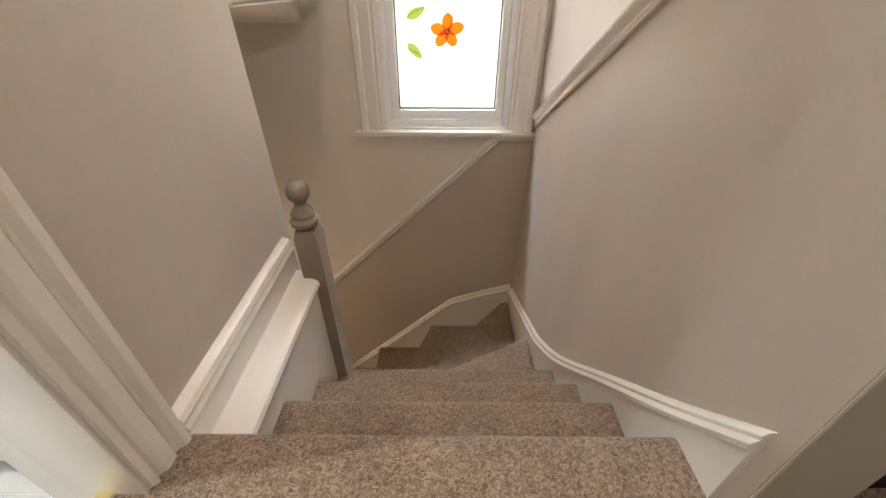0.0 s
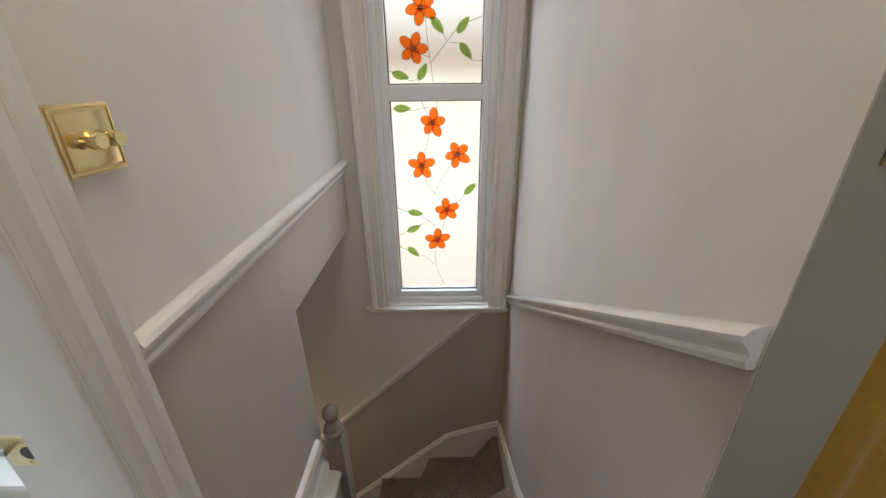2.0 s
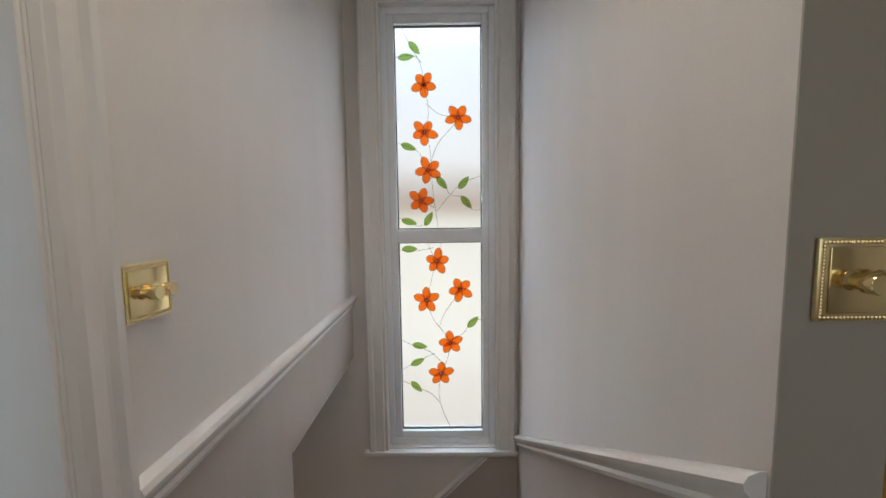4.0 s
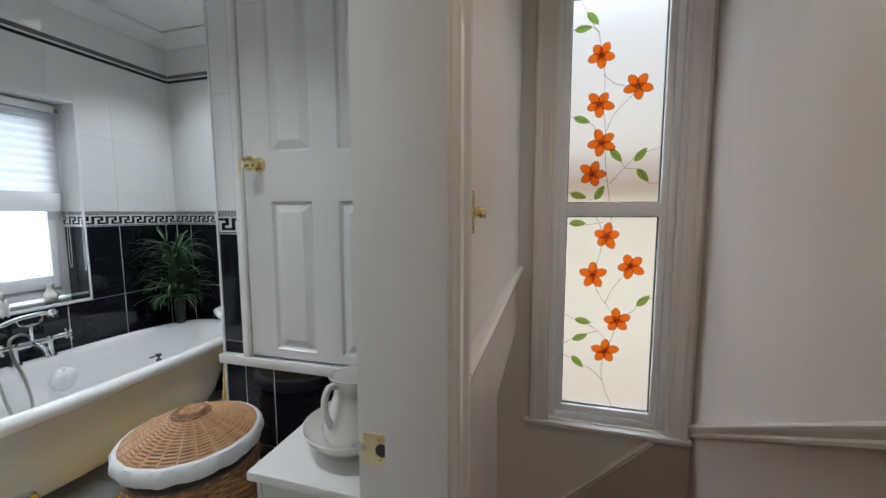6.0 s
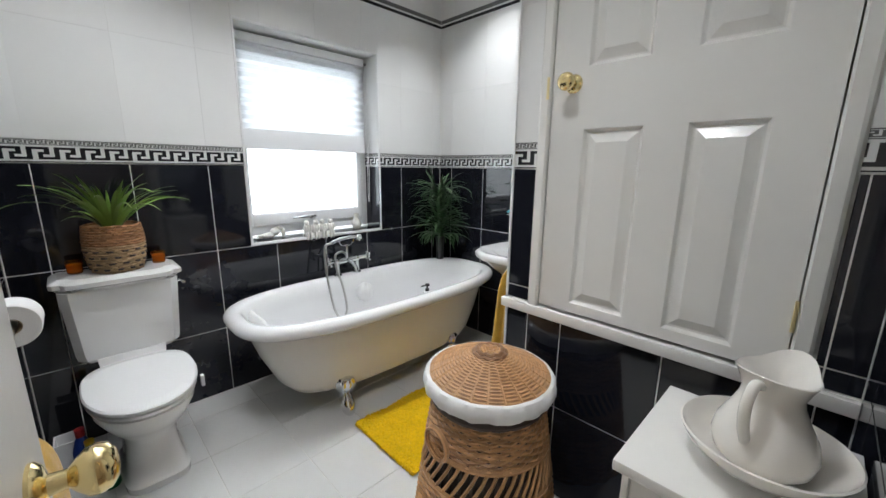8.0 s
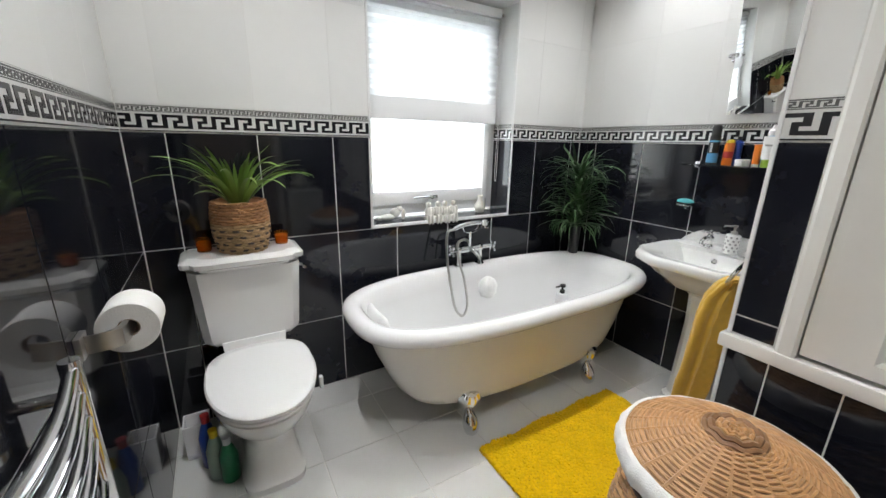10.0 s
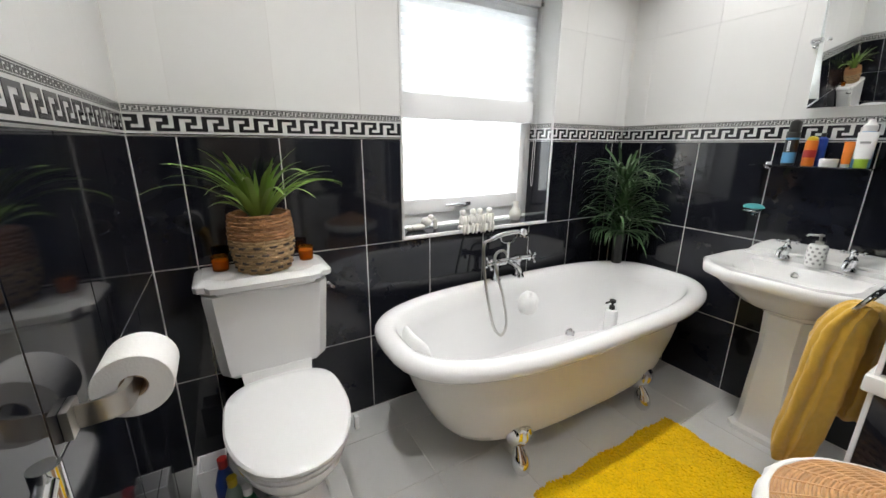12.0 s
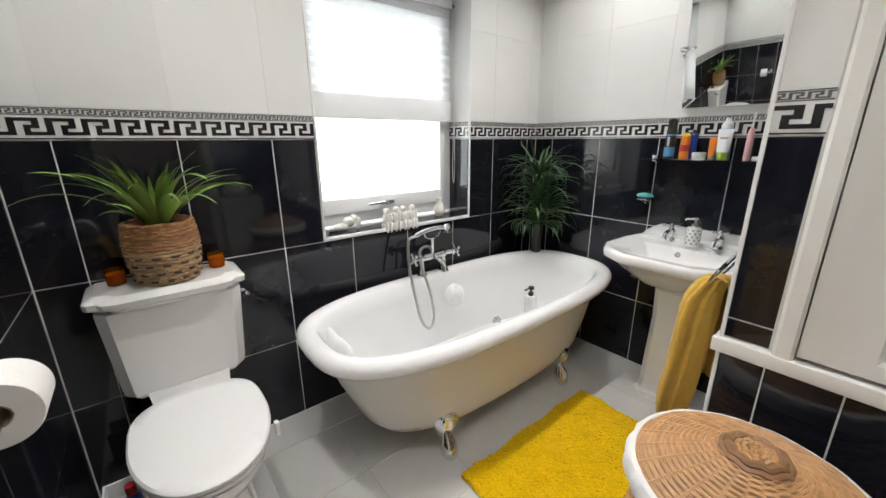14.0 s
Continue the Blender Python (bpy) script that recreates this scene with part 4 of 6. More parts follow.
part("neck", loft(bmesh.new(), [[(x0, TY0 - h, z), (x1, TY0 - h, z), (x1, TY0 + h, z), (x0, TY0 + h, z)] for z, h, x0, x1 in ((0.30, 0.10, -2.92, -2.66), (0.40, 0.115, -2.93, -2.74), (0.475, 0.125, -2.93, -2.76))]), CERAMIC, wc)
def cis(z, hw, x1, c):
    x0 = -2.945
    return [(x0, TY0 - hw, z), (x1 - c, TY0 - hw, z), (x1, TY0 - hw + c, z), (x1, TY0 + hw - c, z), (x1 - c, TY0 + hw, z), (x0, TY0 + hw, z)]
part("cistern", loft(bmesh.new(), [cis(0.46, 0.165, -2.775, 0.02), cis(0.475, 0.185, -2.765, 0.03), cis(0.50, 0.190, -2.762, 0.03), cis(0.78, 0.208, -2.742, 0.032), cis(0.795, 0.208, -2.742, 0.032)]), CERAMIC, wc, smooth=25)
def clid(z, k):
    x0, x1, hw = -2.948, -2.722 + k, 0.228 + k
    return [(x0, TY0 - hw, z), (x1 - 0.055, TY0 - hw, z), (x1 - 0.040, TY0 - hw + 0.012, z), (x1 - 0.038, TY0 - hw + 0.035, z), (x1 - 0.012, TY0 - hw + 0.050, z), (x1, TY0 - hw + 0.085, z), (x1, TY0 + hw - 0.085, z), (x1 - 0.012, TY0 + hw - 0.050, z),
            (x1 - 0.038, TY0 + hw - 0.035, z), (x1 - 0.040, TY0 + hw - 0.012, z), (x1 - 0.055, TY0 + hw, z), (x0, TY0 + hw, z)]
part("cistern_lid", loft(bmesh.new(), [clid(0.795, -0.018), clid(0.806, -0.012), clid(0.812, 0.0), clid(0.832, 0.002), clid(0.840, -0.006), clid(0.846, -0.022), clid(0.849, -0.026)]), CERAMIC, wc, smooth=25)
_bm = lathe(bmesh.new(), [(0.014, 0), (0.014, 0.006), (0.008, 0.010), (0.007, 0.02)], m=pose(-2.80, TY0 + 0.203, 0.765, -90, 0, 0), segs=14)
tube(_bm, curve([(-2.80, TY0 + 0.222, 0.765), (-2.77, TY0 + 0.228, 0.764), (-2.735, TY0 + 0.226, 0.768)], 4), [0.006] * 5 + [0.008, 0.009, 0.009, 0.006], 10)
part("flush_lever", _bm, CHROME, wc, "chrome flush lever")

# pedestal washbasin
SXC = -1.885
basin = thing("washbasin", "white pedestal washbasin with two chrome taps", "washbasin", at=(SXC, 1.85, 0))
BT = 0.815
def brim(z, k, y0=1.525):
    hx, yb = 0.305 + k, NY - 0.004
    c = 0.05
    return [(SXC - hx + 0.03, yb, z), (SXC - hx, yb - 0.17, z), (SXC - hx, y0 + 0.16, z), (SXC - hx + c, y0 + 0.06 - k, z), (SXC - hx + 0.15, y0 - k, z), (SXC + hx - 0.15, y0 - k, z), (SXC + hx - c, y0 + 0.06 - k, z), (SXC + hx, y0 + 0.16, z), (SXC + hx, yb - 0.17, z), (SXC + hx - 0.03, yb, z)]
def bowl(z, hx, hy, n=10):
    c = Vector((SXC, 1.755, z))
    a0 = [(-0.98, 0.98), (-1, 0.45), (-1, -0.2), (-0.9, -0.72), (-0.5, -1), (0.5, -1), (0.9, -0.72), (1, -0.2), (1, 0.45), (0.98, 0.98)]
    return [c + Vector((hx * a, hy * b, 0)) for a, b in a0]
_bm = loft(bmesh.new(), [bowl(BT - 0.17, 0.08, 0.07), bowl(BT - 0.15, 0.13, 0.11), bowl(BT - 0.10, 0.20, 0.155), brim(BT - 0.058, -0.035), brim(BT - 0.046, -0.006), brim(BT - 0.035, 0.0), brim(BT - 0.012, 0.002), brim(BT - 0.003, -0.004), brim(BT, -0.012), brim(BT - 0.002, -0.026),
                         brim(BT - 0.008, -0.034), bowl(BT - 0.012, 0.205, 0.135), bowl(BT - 0.03, 0.190, 0.125), bowl(BT - 0.09, 0.150, 0.10), bowl(BT - 0.125, 0.09, 0.06), bowl(BT - 0.13, 0.02, 0.015)])
part("bowl", _bm, CERAMIC, basin, smooth=50)
_bm = bmesh.new()
_prof = [(0, -0.02), (0.085, -0.02), (0.085, 0.012), (0.055, 0.020), (0.045, 0.045), (0.028, 0.060), (0, 0.062)]
_xs = [(-0.262, 0.0), (-0.25, 0.4), (-0.22, 0.75), (-0.19, 1.0), (0.19, 1.0), (0.22, 0.75), (0.25, 0.4), (0.262, 0.0)]
loft(_bm, [[(SXC + x, NY - 0.004 - u, BT + (v if v < 0 else v * k)) for u, v in _prof] for x, k in _xs])
part("splashback", _bm, CERAMIC, basin, smooth=50)
def ped(z, hx, y0, y1, c=0.03):
    return [(SXC - hx, y1, z), (SXC - hx, y0 + c, z), (SXC - hx + c, y0, z), (SXC + hx - c, y0, z), (SXC + hx, y0 + c, z), (SXC + hx, y1, z)]
part("pedestal", loft(bmesh.new(), [ped(0, 0.115, 1.765, 1.98), ped(0.025, 0.115, 1.765, 1.98), ped(0.04, 0.100, 1.78, 1.97), ped(0.07, 0.094, 1.785, 1.97), ped(0.45, 0.080, 1.79, 1.97), ped(0.60, 0.085, 1.785, 1.97), ped(0.615, 0.102, 1.768, 1.975), ped(0.64, 0.106, 1.765, 1.98), ped(0.70, 0.110, 1.75, 1.98)]), CERAMIC, basin, smooth=25)
for _d in (-0.105, 0.105):
    _bm = lathe(bmesh.new(), [(0.024, 0), (0.022, 0.008), (0.014, 0.016), (0.017, 0.030), (0.019, 0.048), (0.012, 0.058), (0.009, 0.072)], (SXC + _d, 1.955, BT + 0.002), 20)
    tube(_bm, curve([(SXC + _d, 1.955, BT + 0.040), (SXC + _d, 1.915, BT + 0.052), (SXC + _d, 1.885, BT + 0.042), (SXC + _d, 1.878, BT + 0.024)], 4), 0.010, 10)
    for _a in range(4):
        _q = radians(20 + 90 * _a)
        _e = (SXC + _d + 0.032 * math.cos(_q), 1.955 + 0.032 * math.sin(_q), BT + 0.078)
        tube(_bm, [(SXC + _d, 1.955, BT + 0.078), _e], [0.006, 0.0065], 8)
        bmesh.ops.create_uvsphere(_bm, u_segments=10, v_segments=6, radius=0.009, matrix=Matrix.Translation(_e))
    lathe(_bm, [(0.010, 0), (0.011, 0.01), (0.006, 0.018), (0.002, 0.02)], (SXC + _d, 1.955, BT + 0.072), 12)
    part("tap", _bm, CHROME, basin, "chrome cross-head tap")
part("overflow", lathe(bmesh.new(), [(0.013, 0), (0.014, 0.002), (0.009, 0.003)], m=pose(SXC - 0.03, 1.872, BT - 0.045, 70, 0, 0), segs=16), CHROME, basin)
part("plug_chain", tube(bmesh.new(), curve([(SXC + 0.02, 1.90, BT - 0.004), (SXC + 0.06, 1.87, BT + 0.004), (SXC + 0.11, 1.90, BT - 0.006), (SXC + 0.14, 1.88, BT - 0.004)], 6), 0.0025, 6), CHROME, basin)

# white cabinet
cab = thing("white_cabinet", "small white painted cabinet with panelled sides", "cabinet", at=(-0.62, 0.57, 0))
_x0, _x1, _y0, _y1 = -0.798, -0.484, 0.440, 0.772
part("carcass", boxes((_x0 + 0.012, _x1, _y0 + 0.012, _y1 - 0.006, 0.03, 0.782)), DOOR_WHITE, cab)
part("tabletop", boxes((_x0 - 0.013, _x1, _y0 - 0.013, _y1 + 0.008, 0.782, 0.804), bevel=0.004), DOOR_WHITE, cab)
for _q in ((_x0 + 0.002, _x0 + 0.014, _y0 + 0.002, _y0 + 0.05, 0.0, 0.781), (_x0 + 0.002, _x0 + 0.014, _y1 - 0.05, _y1 - 0.002, 0.0, 0.781)):
    part("stile", boxes(_q, bevel=0.002), DOOR_WHITE, cab)
for _z in ((0.05, 0.12), (0.71, 0.78)):
    part("side_rail", boxes((_x0 + 0.004, _x0 + 0.0135, _y0 + 0.05, _y1 - 0.05, *_z), bevel=0.002), DOOR_WHITE, cab)
part("door", boxes((_x0 + 0.02, _x1 - 0.006, _y0 - 0.002, _y0 + 0.012, 0.07, 0.775), bevel=0.003), DOOR_WHITE, cab)

# tufted bath mat
mat_ob = thing("bath_mat", "mustard yellow tufted bath mat on the tiles", "bath mat", at=(-1.92, 1.11, 0))
part("backing", boxes((-2.152, -1.695, 0.685, 1.535, 0.0, 0.014), bevel=0.004), MAT_YELLOW, mat_ob)
_rng = random.Random(4)
_vs, _fs = [], []
for _i in range(76):
    for _j in range(142):
        _x, _y = -2.15 + 0.00605 * _i + _rng.uniform(-0.003, 0.003), 0.685 + 0.00602 * _j + _rng.uniform(-0.003, 0.003)
        _hh, _r, _a = 0.019 + 0.002 * math.sin(_x * 31 + 2 * math.sin(_y * 17)) + _rng.uniform(0, 0.003), _rng.uniform(0.005, 0.0075), _rng.uniform(0, 3)
        _dx, _dy = 0.006 * math.sin(_y * 23 + _x * 9) + _rng.uniform(-0.004, 0.004), 0.006 * math.cos(_x * 19 - _y * 7) + _rng.uniform(-0.004, 0.004)
        _b = len(_vs)
        for _q in range(4):
            _vs.append((_x + _r * math.cos(_a + _q * 1.5708), _y + _r * math.sin(_a + _q * 1.5708), 0.006))
        for _q in range(4):
            _vs.append((_x + _dx + 0.95 * _r * math.cos(_a + _q * 1.5708), _y + _dy + 0.95 * _r * math.sin(_a + _q * 1.5708), _hh))
        _fs += [(_b + _q, _b + (_q + 1) % 4, _b + 4 + (_q + 1) % 4, _b + 4 + _q) for _q in range(4)] + [(_b + 4, _b + 5, _b + 6, _b + 7)]
_me = bpy.data.meshes.new("tufting")
_me.from_pydata(_vs, [], _fs)
_me.materials.append(MAT_YELLOW)
_pile = new("tufting", _me)
_pile.parent = mat_ob
_pile.matrix_parent_inverse = Matrix.Translation(-mat_ob.location)
tagged(_pile, kind="stuff")

# ================= smaller things =================
def woven_wall(bm, cx, cy, rings, stakes, r, thick):
    """Weave strands round a basket: rings are (z, radius); every other stake the strand passes behind."""
    for k, (z, rad) in enumerate(rings):
        m = stakes * 4
        pts = []
        for i in range(m + 1):
            a = 2 * math.pi * i / m
            w = thick * math.sin(stakes * a + (math.pi if k % 2 else 0))
            pts.append((cx + (rad + w) * math.cos(a), cy + (rad + w) * math.sin(a), z + 0.0012 * math.sin(5 * a + 2 * k)))
        tube(bm, pts, r, 6)
    return bm


# laundry basket
KX, KY = -1.337, 0.732
basket = thing("laundry_basket", "tall honey wicker laundry basket with a domed lid", "laundry basket", at=(KX, KY, 0))
def brad(z):
    return 0.258 - 0.076 * (z / 0.58) ** 1.15
part("liner", lathe(bmesh.new(), [(brad(0.01) - 0.016, 0.01), (brad(0.3) - 0.016, 0.3), (brad(0.57) - 0.016, 0.57)], (KX, KY, 0), 32), WICKER_DARK, basket)
_lo = [(0.010 + 0.0108 * k, brad(0.010 + 0.0108 * k)) for k in range(27)]
part("lower_weave", woven_wall(bmesh.new(), KX, KY, _lo, 20, 0.0070, 0.0055), WICKER, basket)
_hi = [(0.418 + 0.0108 * k, brad(0.418 + 0.0108 * k)) for k in range(13)]
part("upper_weave", woven_wall(bmesh.new(), KX, KY, _hi, 20, 0.0070, 0.0055), WICKER, basket)
_bm = bmesh.new()
for _k in range(44):
    _a = 2 * math.pi * _k / 44
    tube(_bm, [(KX + (brad(z) + 0.004) * math.cos(_a + s), KY + (brad(z) + 0.004) * math.sin(_a + s), z) for z, s in ((0.295, 0.0), (0.335, 0.10), (0.375, 0.20), (0.418, 0.28))], 0.0062, 5)
part("open_weave", _bm, WICKER, basket, "slanting open weave")
_bm = bmesh.new()
for _k in range(34):
    _a = 2 * math.pi * _k / 34
    tube(_bm, [(KX + (brad(z) - 0.006) * math.cos(_a), KY + (brad(z) - 0.006) * math.sin(_a), z) for z in (0.0, 0.2, 0.4, 0.57)], 0.0055, 5)
tagged(part("stake", _bm, WICKER_DARK, basket), kind="stuff")
for _z in (0.30, 0.415, 0.555):
    part("band", lathe(bmesh.new(), [(brad(_z) + 0.004, _z - 0.012), (brad(_z) + 0.012, _z - 0.004), (brad(_z) + 0.012, _z + 0.004), (brad(_z) + 0.004, _z + 0.012)], (KX, KY, 0), 40, cap0=False, cap1=False), WICKER_DARK if _z == 0.555 else WICKER, basket)
for _a in (262, 82):
    _q = radians(_a)
    _n = Vector((math.cos(_q), math.sin(_q), 0))
    _t = Vector((-math.sin(_q), math.cos(_q), 0))
    _c = Vector((KX, KY, 0.455)) + _n * (brad(0.455) + 0.018)
    _bm = bmesh.new()
    for _o in (0, 0.006):
        tube(_bm, [_c + _n * _o + _t * 0.055 * math.cos(2 * math.pi * k / 20) + Vector((0, 0, (0.055 - _o) * math.sin(2 * math.pi * k / 20))) for k in range(20)], 0.006, 6, closed=True)
    part("ring_handle", _bm, WICKER, basket)
_n, _rows = 120, ((0.186, 0.596), (0.204, 0.586), (0.218, 0.590), (0.2255, 0.606), (0.225, 0.628), (0.217, 0.643), (0.207, 0.647), (0.199, 0.636))
_rg = random.Random(2)
_ph = [_rg.uniform(0, 6.3) for _ in range(6)]
def _ruck(i, k):
    a = 2 * math.pi * i / _n
    return 1 + (0.008 if 0 < k < 5 else 0.002) * (math.sin(21 * a + _ph[0]) + 0.7 * math.sin(37 * a + _ph[1]) + 0.5 * math.sin(9 * a + _ph[2]))
_bm = loft(bmesh.new(), [[(KX + r * _ruck(i, k) * math.cos(2 * math.pi * i / _n), KY + r * _ruck(i, k) * math.sin(2 * math.pi * i / _n), z + (0.0025 if k < 5 else 0.0008) * math.sin(13 * 2 * math.pi * i / _n + _ph[3])) for i in range(_n)] for k, (r, z) in enumerate(_rows)], True, False, False)
part("cloth_rim", _bm, CLOTH, basket, "gathered white cotton lining turned over the rim")
# the base under the weave is brown to paint in the dark gaps
lid = part("lid", lathe(bmesh.new(), [(0.200, 0.637), (0.16, 0.659), (0.11, 0.687), (0.05, 0.708), (0.005, 0.713)], (KX, KY, 0), 40), WICKER_BROWN_GAP, basket, "domed wicker lid")
def lid_z(r):
    return 0.640 + 0.080 * (1 - (r / 0.207) ** 1.35)
_bm = bmesh.new()
for _k in range(29):
    _r = 0.203 - 0.0053 * _k
    tube(_bm, [(KX + _r * math.cos(2 * math.pi * i / 144), KY + _r * math.sin(2 * math.pi * i / 144), lid_z(_r) + 0.0024 + 0.0022 * math.cos(12 * 2 * math.pi * i / 144 + math.pi * _k)) for i in range(145)], 0.0033, 6)
part("lid_weave", _bm, WICKER_LID, lid)
for _k in range(24):
    _a = 2 * math.pi * (_k + 0.5) / 24
    part("lid_spoke", tube(bmesh.new(), [(KX + r * math.cos(_a), KY + r * math.sin(_a), lid_z(r) + 0.0022) for r in (0.203, 0.15, 0.10, 0.052)], [0.0052, 0.0046, 0.004, 0.0034], 6), WICKER_LID, lid)
for _r, _z, _w, _m in ((0.054, 0.711, 0.0075, WICKER_BROWN_GAP), (0.043, 0.718, 0.0075, WICKER_BROWN_GAP), (0.030, 0.718, 0.006, WICKER), (0.019, 0.719, 0.006, WICKER), (0.007, 0.719, 0.006, WICKER)):
    part("lid_knot", tube(bmesh.new(), [(KX + _r * math.cos(2 * math.pi * i / 36), KY + _r * math.sin(2 * math.pi * i / 36), _z + 0.003 * math.sin(9 * 2 * math.pi * i / 36)) for i in range(36)], _w, 6, closed=True), _m, lid)

# jug standing in its wash bowl
JX, JY, JZ = -0.622, 0.590, 0.804
JS = 0.76
wash = thing("wash_bowl", "wide cream glazed wash bowl on the white cabinet", "bowl", at=(JX, JY, JZ))
part("bowl", lathe(bmesh.new(), [(r * 0.8, z * 0.76) for r, z in [(0.065, 0), (0.068, 0.006), (0.075, 0.012), (0.115, 0.034), (0.142, 0.062), (0.153, 0.082), (0.155, 0.087), (0.151, 0.089), (0.138, 0.066), (0.110, 0.040), (0.07, 0.02), (0.01, 0.016)]], (JX, JY, JZ), 48), CREAM_CERAMIC, wash)
jug = thing("water_jug", "cream glazed stoneware water jug in the wash bowl", "jug", at=(JX, JY, JZ + 0.02))
def jring(r, z, lip=0.0, n=40):
    out, r, z, lip = [], r * JS * 1.1, z * JS, lip * JS
    for i in range(n):
        a = 2 * math.pi * i / n
        f = max(0, math.cos(a - radians(72))) ** 6
        out.append(Vector((JX + (r + lip * f) * math.cos(a), JY + (r + lip * f) * math.sin(a), JZ + z + lip * 0.8 * f + (0.3 * lip * max(0, -math.cos(a - radians(72))) ** 2))))
    return out
part("body", loft(bmesh.new(), [jring(0.060, 0.017), jring(0.064, 0.022), jring(0.083, 0.045), jring(0.090, 0.075), jring(0.084, 0.11), jring(0.066, 0.15), jring(0.053, 0.185), jring(0.051, 0.205, 0.006), jring(0.060, 0.232, 0.022), jring(0.068, 0.248, 0.034), jring(0.066, 0.250, 0.034), jring(0.054, 0.230, 0.02),
                                jring(0.045, 0.20, 0.005), jring(0.050, 0.16), jring(0.01, 0.15)]), CREAM_CERAMIC, jug, smooth=60)
_q = Vector((-math.cos(radians(72)), -math.sin(radians(72)), 0))
_c = Vector((JX, JY, JZ))
part("handle", tube(bmesh.new(), curve([_c + _q * (0.056 * JS) + Vector((0, 0, 0.232 * JS)), _c + _q * (0.092 * JS) + Vector((0, 0, 0.240 * JS)), _c + _q * (0.112 * JS) + Vector((0, 0, 0.20 * JS)), _c + _q * (0.104 * JS) + Vector((0, 0, 0.145 * JS)), _c + _q * (0.082 * JS) + Vector((0, 0, 0.10 * JS))], 5), 0.0085, 12), CREAM_CERAMIC, jug)

# plants
def blade(bm, base, az, length, rise, bend, width, twist=0.0, reach=9.0):
    """A long leaf with a folded middle that leaves at the angle rise and arches over by bend."""
    d = Vector((math.cos(az), math.sin(az), 0))
    side0 = Vector((-math.sin(az), math.cos(az), 0))
    n, rows, p, gone = 11, [], Vector(base), 0.0
    for i in range(n + 1):
        t = i / n
        a = rise - bend * t ** 1.4
        w = width * (math.sin(math.pi * min(1, 0.16 + 0.84 * t)) ** 0.6) * (1 - 0.3 * t) + 0.0003
        side = side0 * math.cos(twist * t) + Vector((0, 0, 1)) * math.sin(twist * t)
        rows.append([p - side * w, p + Vector((0, 0, -0.3 * w)), p + side * w])
        out = math.cos(a) * length / n
        if gone + out > reach:
            out = 0.0
        gone += out
        p = p + d * out + Vector((0, 0, math.sin(a) * length / n))
    vs = [[bm.verts.new(q) for q in r] for r in rows]
    for a, b in zip(vs, vs[1:]):
        bm.faces.new((a[0], a[1], b[1], b[0]))
        bm.faces.new((a[1], a[2], b[2], b[1]))
    return bm


QX, QY, QZ = -2.845, -0.10, 0.849
pot = thing("potted_plant", "spiky green house plant in a two-tone seagrass basket", "plant", at=(QX, QY, QZ))
def prad(z):
    return 0.072 + 0.032 * math.sin(math.pi * min(1.0, 0.12 + 0.62 * z / 0.21))
part("pot", lathe(bmesh.new(), [(0.06, 0.002), (prad(0.05) - 0.008, 0.05), (prad(0.1) - 0.008, 0.10), (prad(0.2) - 0.008, 0.205), (0.03, 0.19)], (QX, QY, QZ), 28), RUST_GRASS, pot)
for _nm, _z0, _n, _m in (("lower_weave", 0.008, 11, SEAGRASS), ("upper_weave", 0.129, 8, RUST_GRASS)):
    part(_nm, woven_wall(bmesh.new(), QX, QY, [(QZ + _z0 + 0.0110 * k, prad(_z0 + 0.011 * k)) for k in range(_n)], 17, 0.0066, 0.0035), _m, pot)
_bm = bmesh.new()
for _j, _z in enumerate((0.019, 0.046, 0.074, 0.101)):
    for _k in range(13):
        _a = 2 * math.pi * (_k + 0.5 * (_j % 2)) / 13
        tube(_bm, [(QX + (prad(_z) + h) * math.cos(_a + o), QY + (prad(_z) + h) * math.sin(_a + o), QZ + _z) for o, h in ((-0.11, 0.002), (-0.05, 0.008), (0.05, 0.008), (0.11, 0.002))], 0.0046, 5)
tagged(part("dark_stitching", _bm, WICKER_DARK, pot), kind="stuff")
part("soil", lathe(bmesh.new(), [(0.090, 0.185), (0.05, 0.197), (0.005, 0.199)], (QX, QY, QZ), 20), SOIL, pot)
_bm, _rg = bmesh.new(), random.Random(11)
for _k in range(64):
    _az = 2.399 * _k + _rg.uniform(-0.2, 0.2)
    _in = _k / 64
    _L = 0.17 + 0.22 * _in ** 0.8 + _rg.uniform(-0.03, 0.04)
    if math.cos(_az) < -0.2:
        _L *= 0.5
    blade(_bm, (QX + 0.022 * math.cos(_az), QY + 0.022 * math.sin(_az), QZ + 0.185), _az, _L, radians(88 - 34 * _in + _rg.uniform(-7, 7)), radians(22 + 72 * _in + _rg.uniform(-15, 25)), _rg.uniform(0.0080, 0.0125), _rg.uniform(-0.5, 0.5), 0.085 if math.cos(_az) < -0.5 else 0.33)
part("leaves", _bm, LEAF, pot, smooth=60)

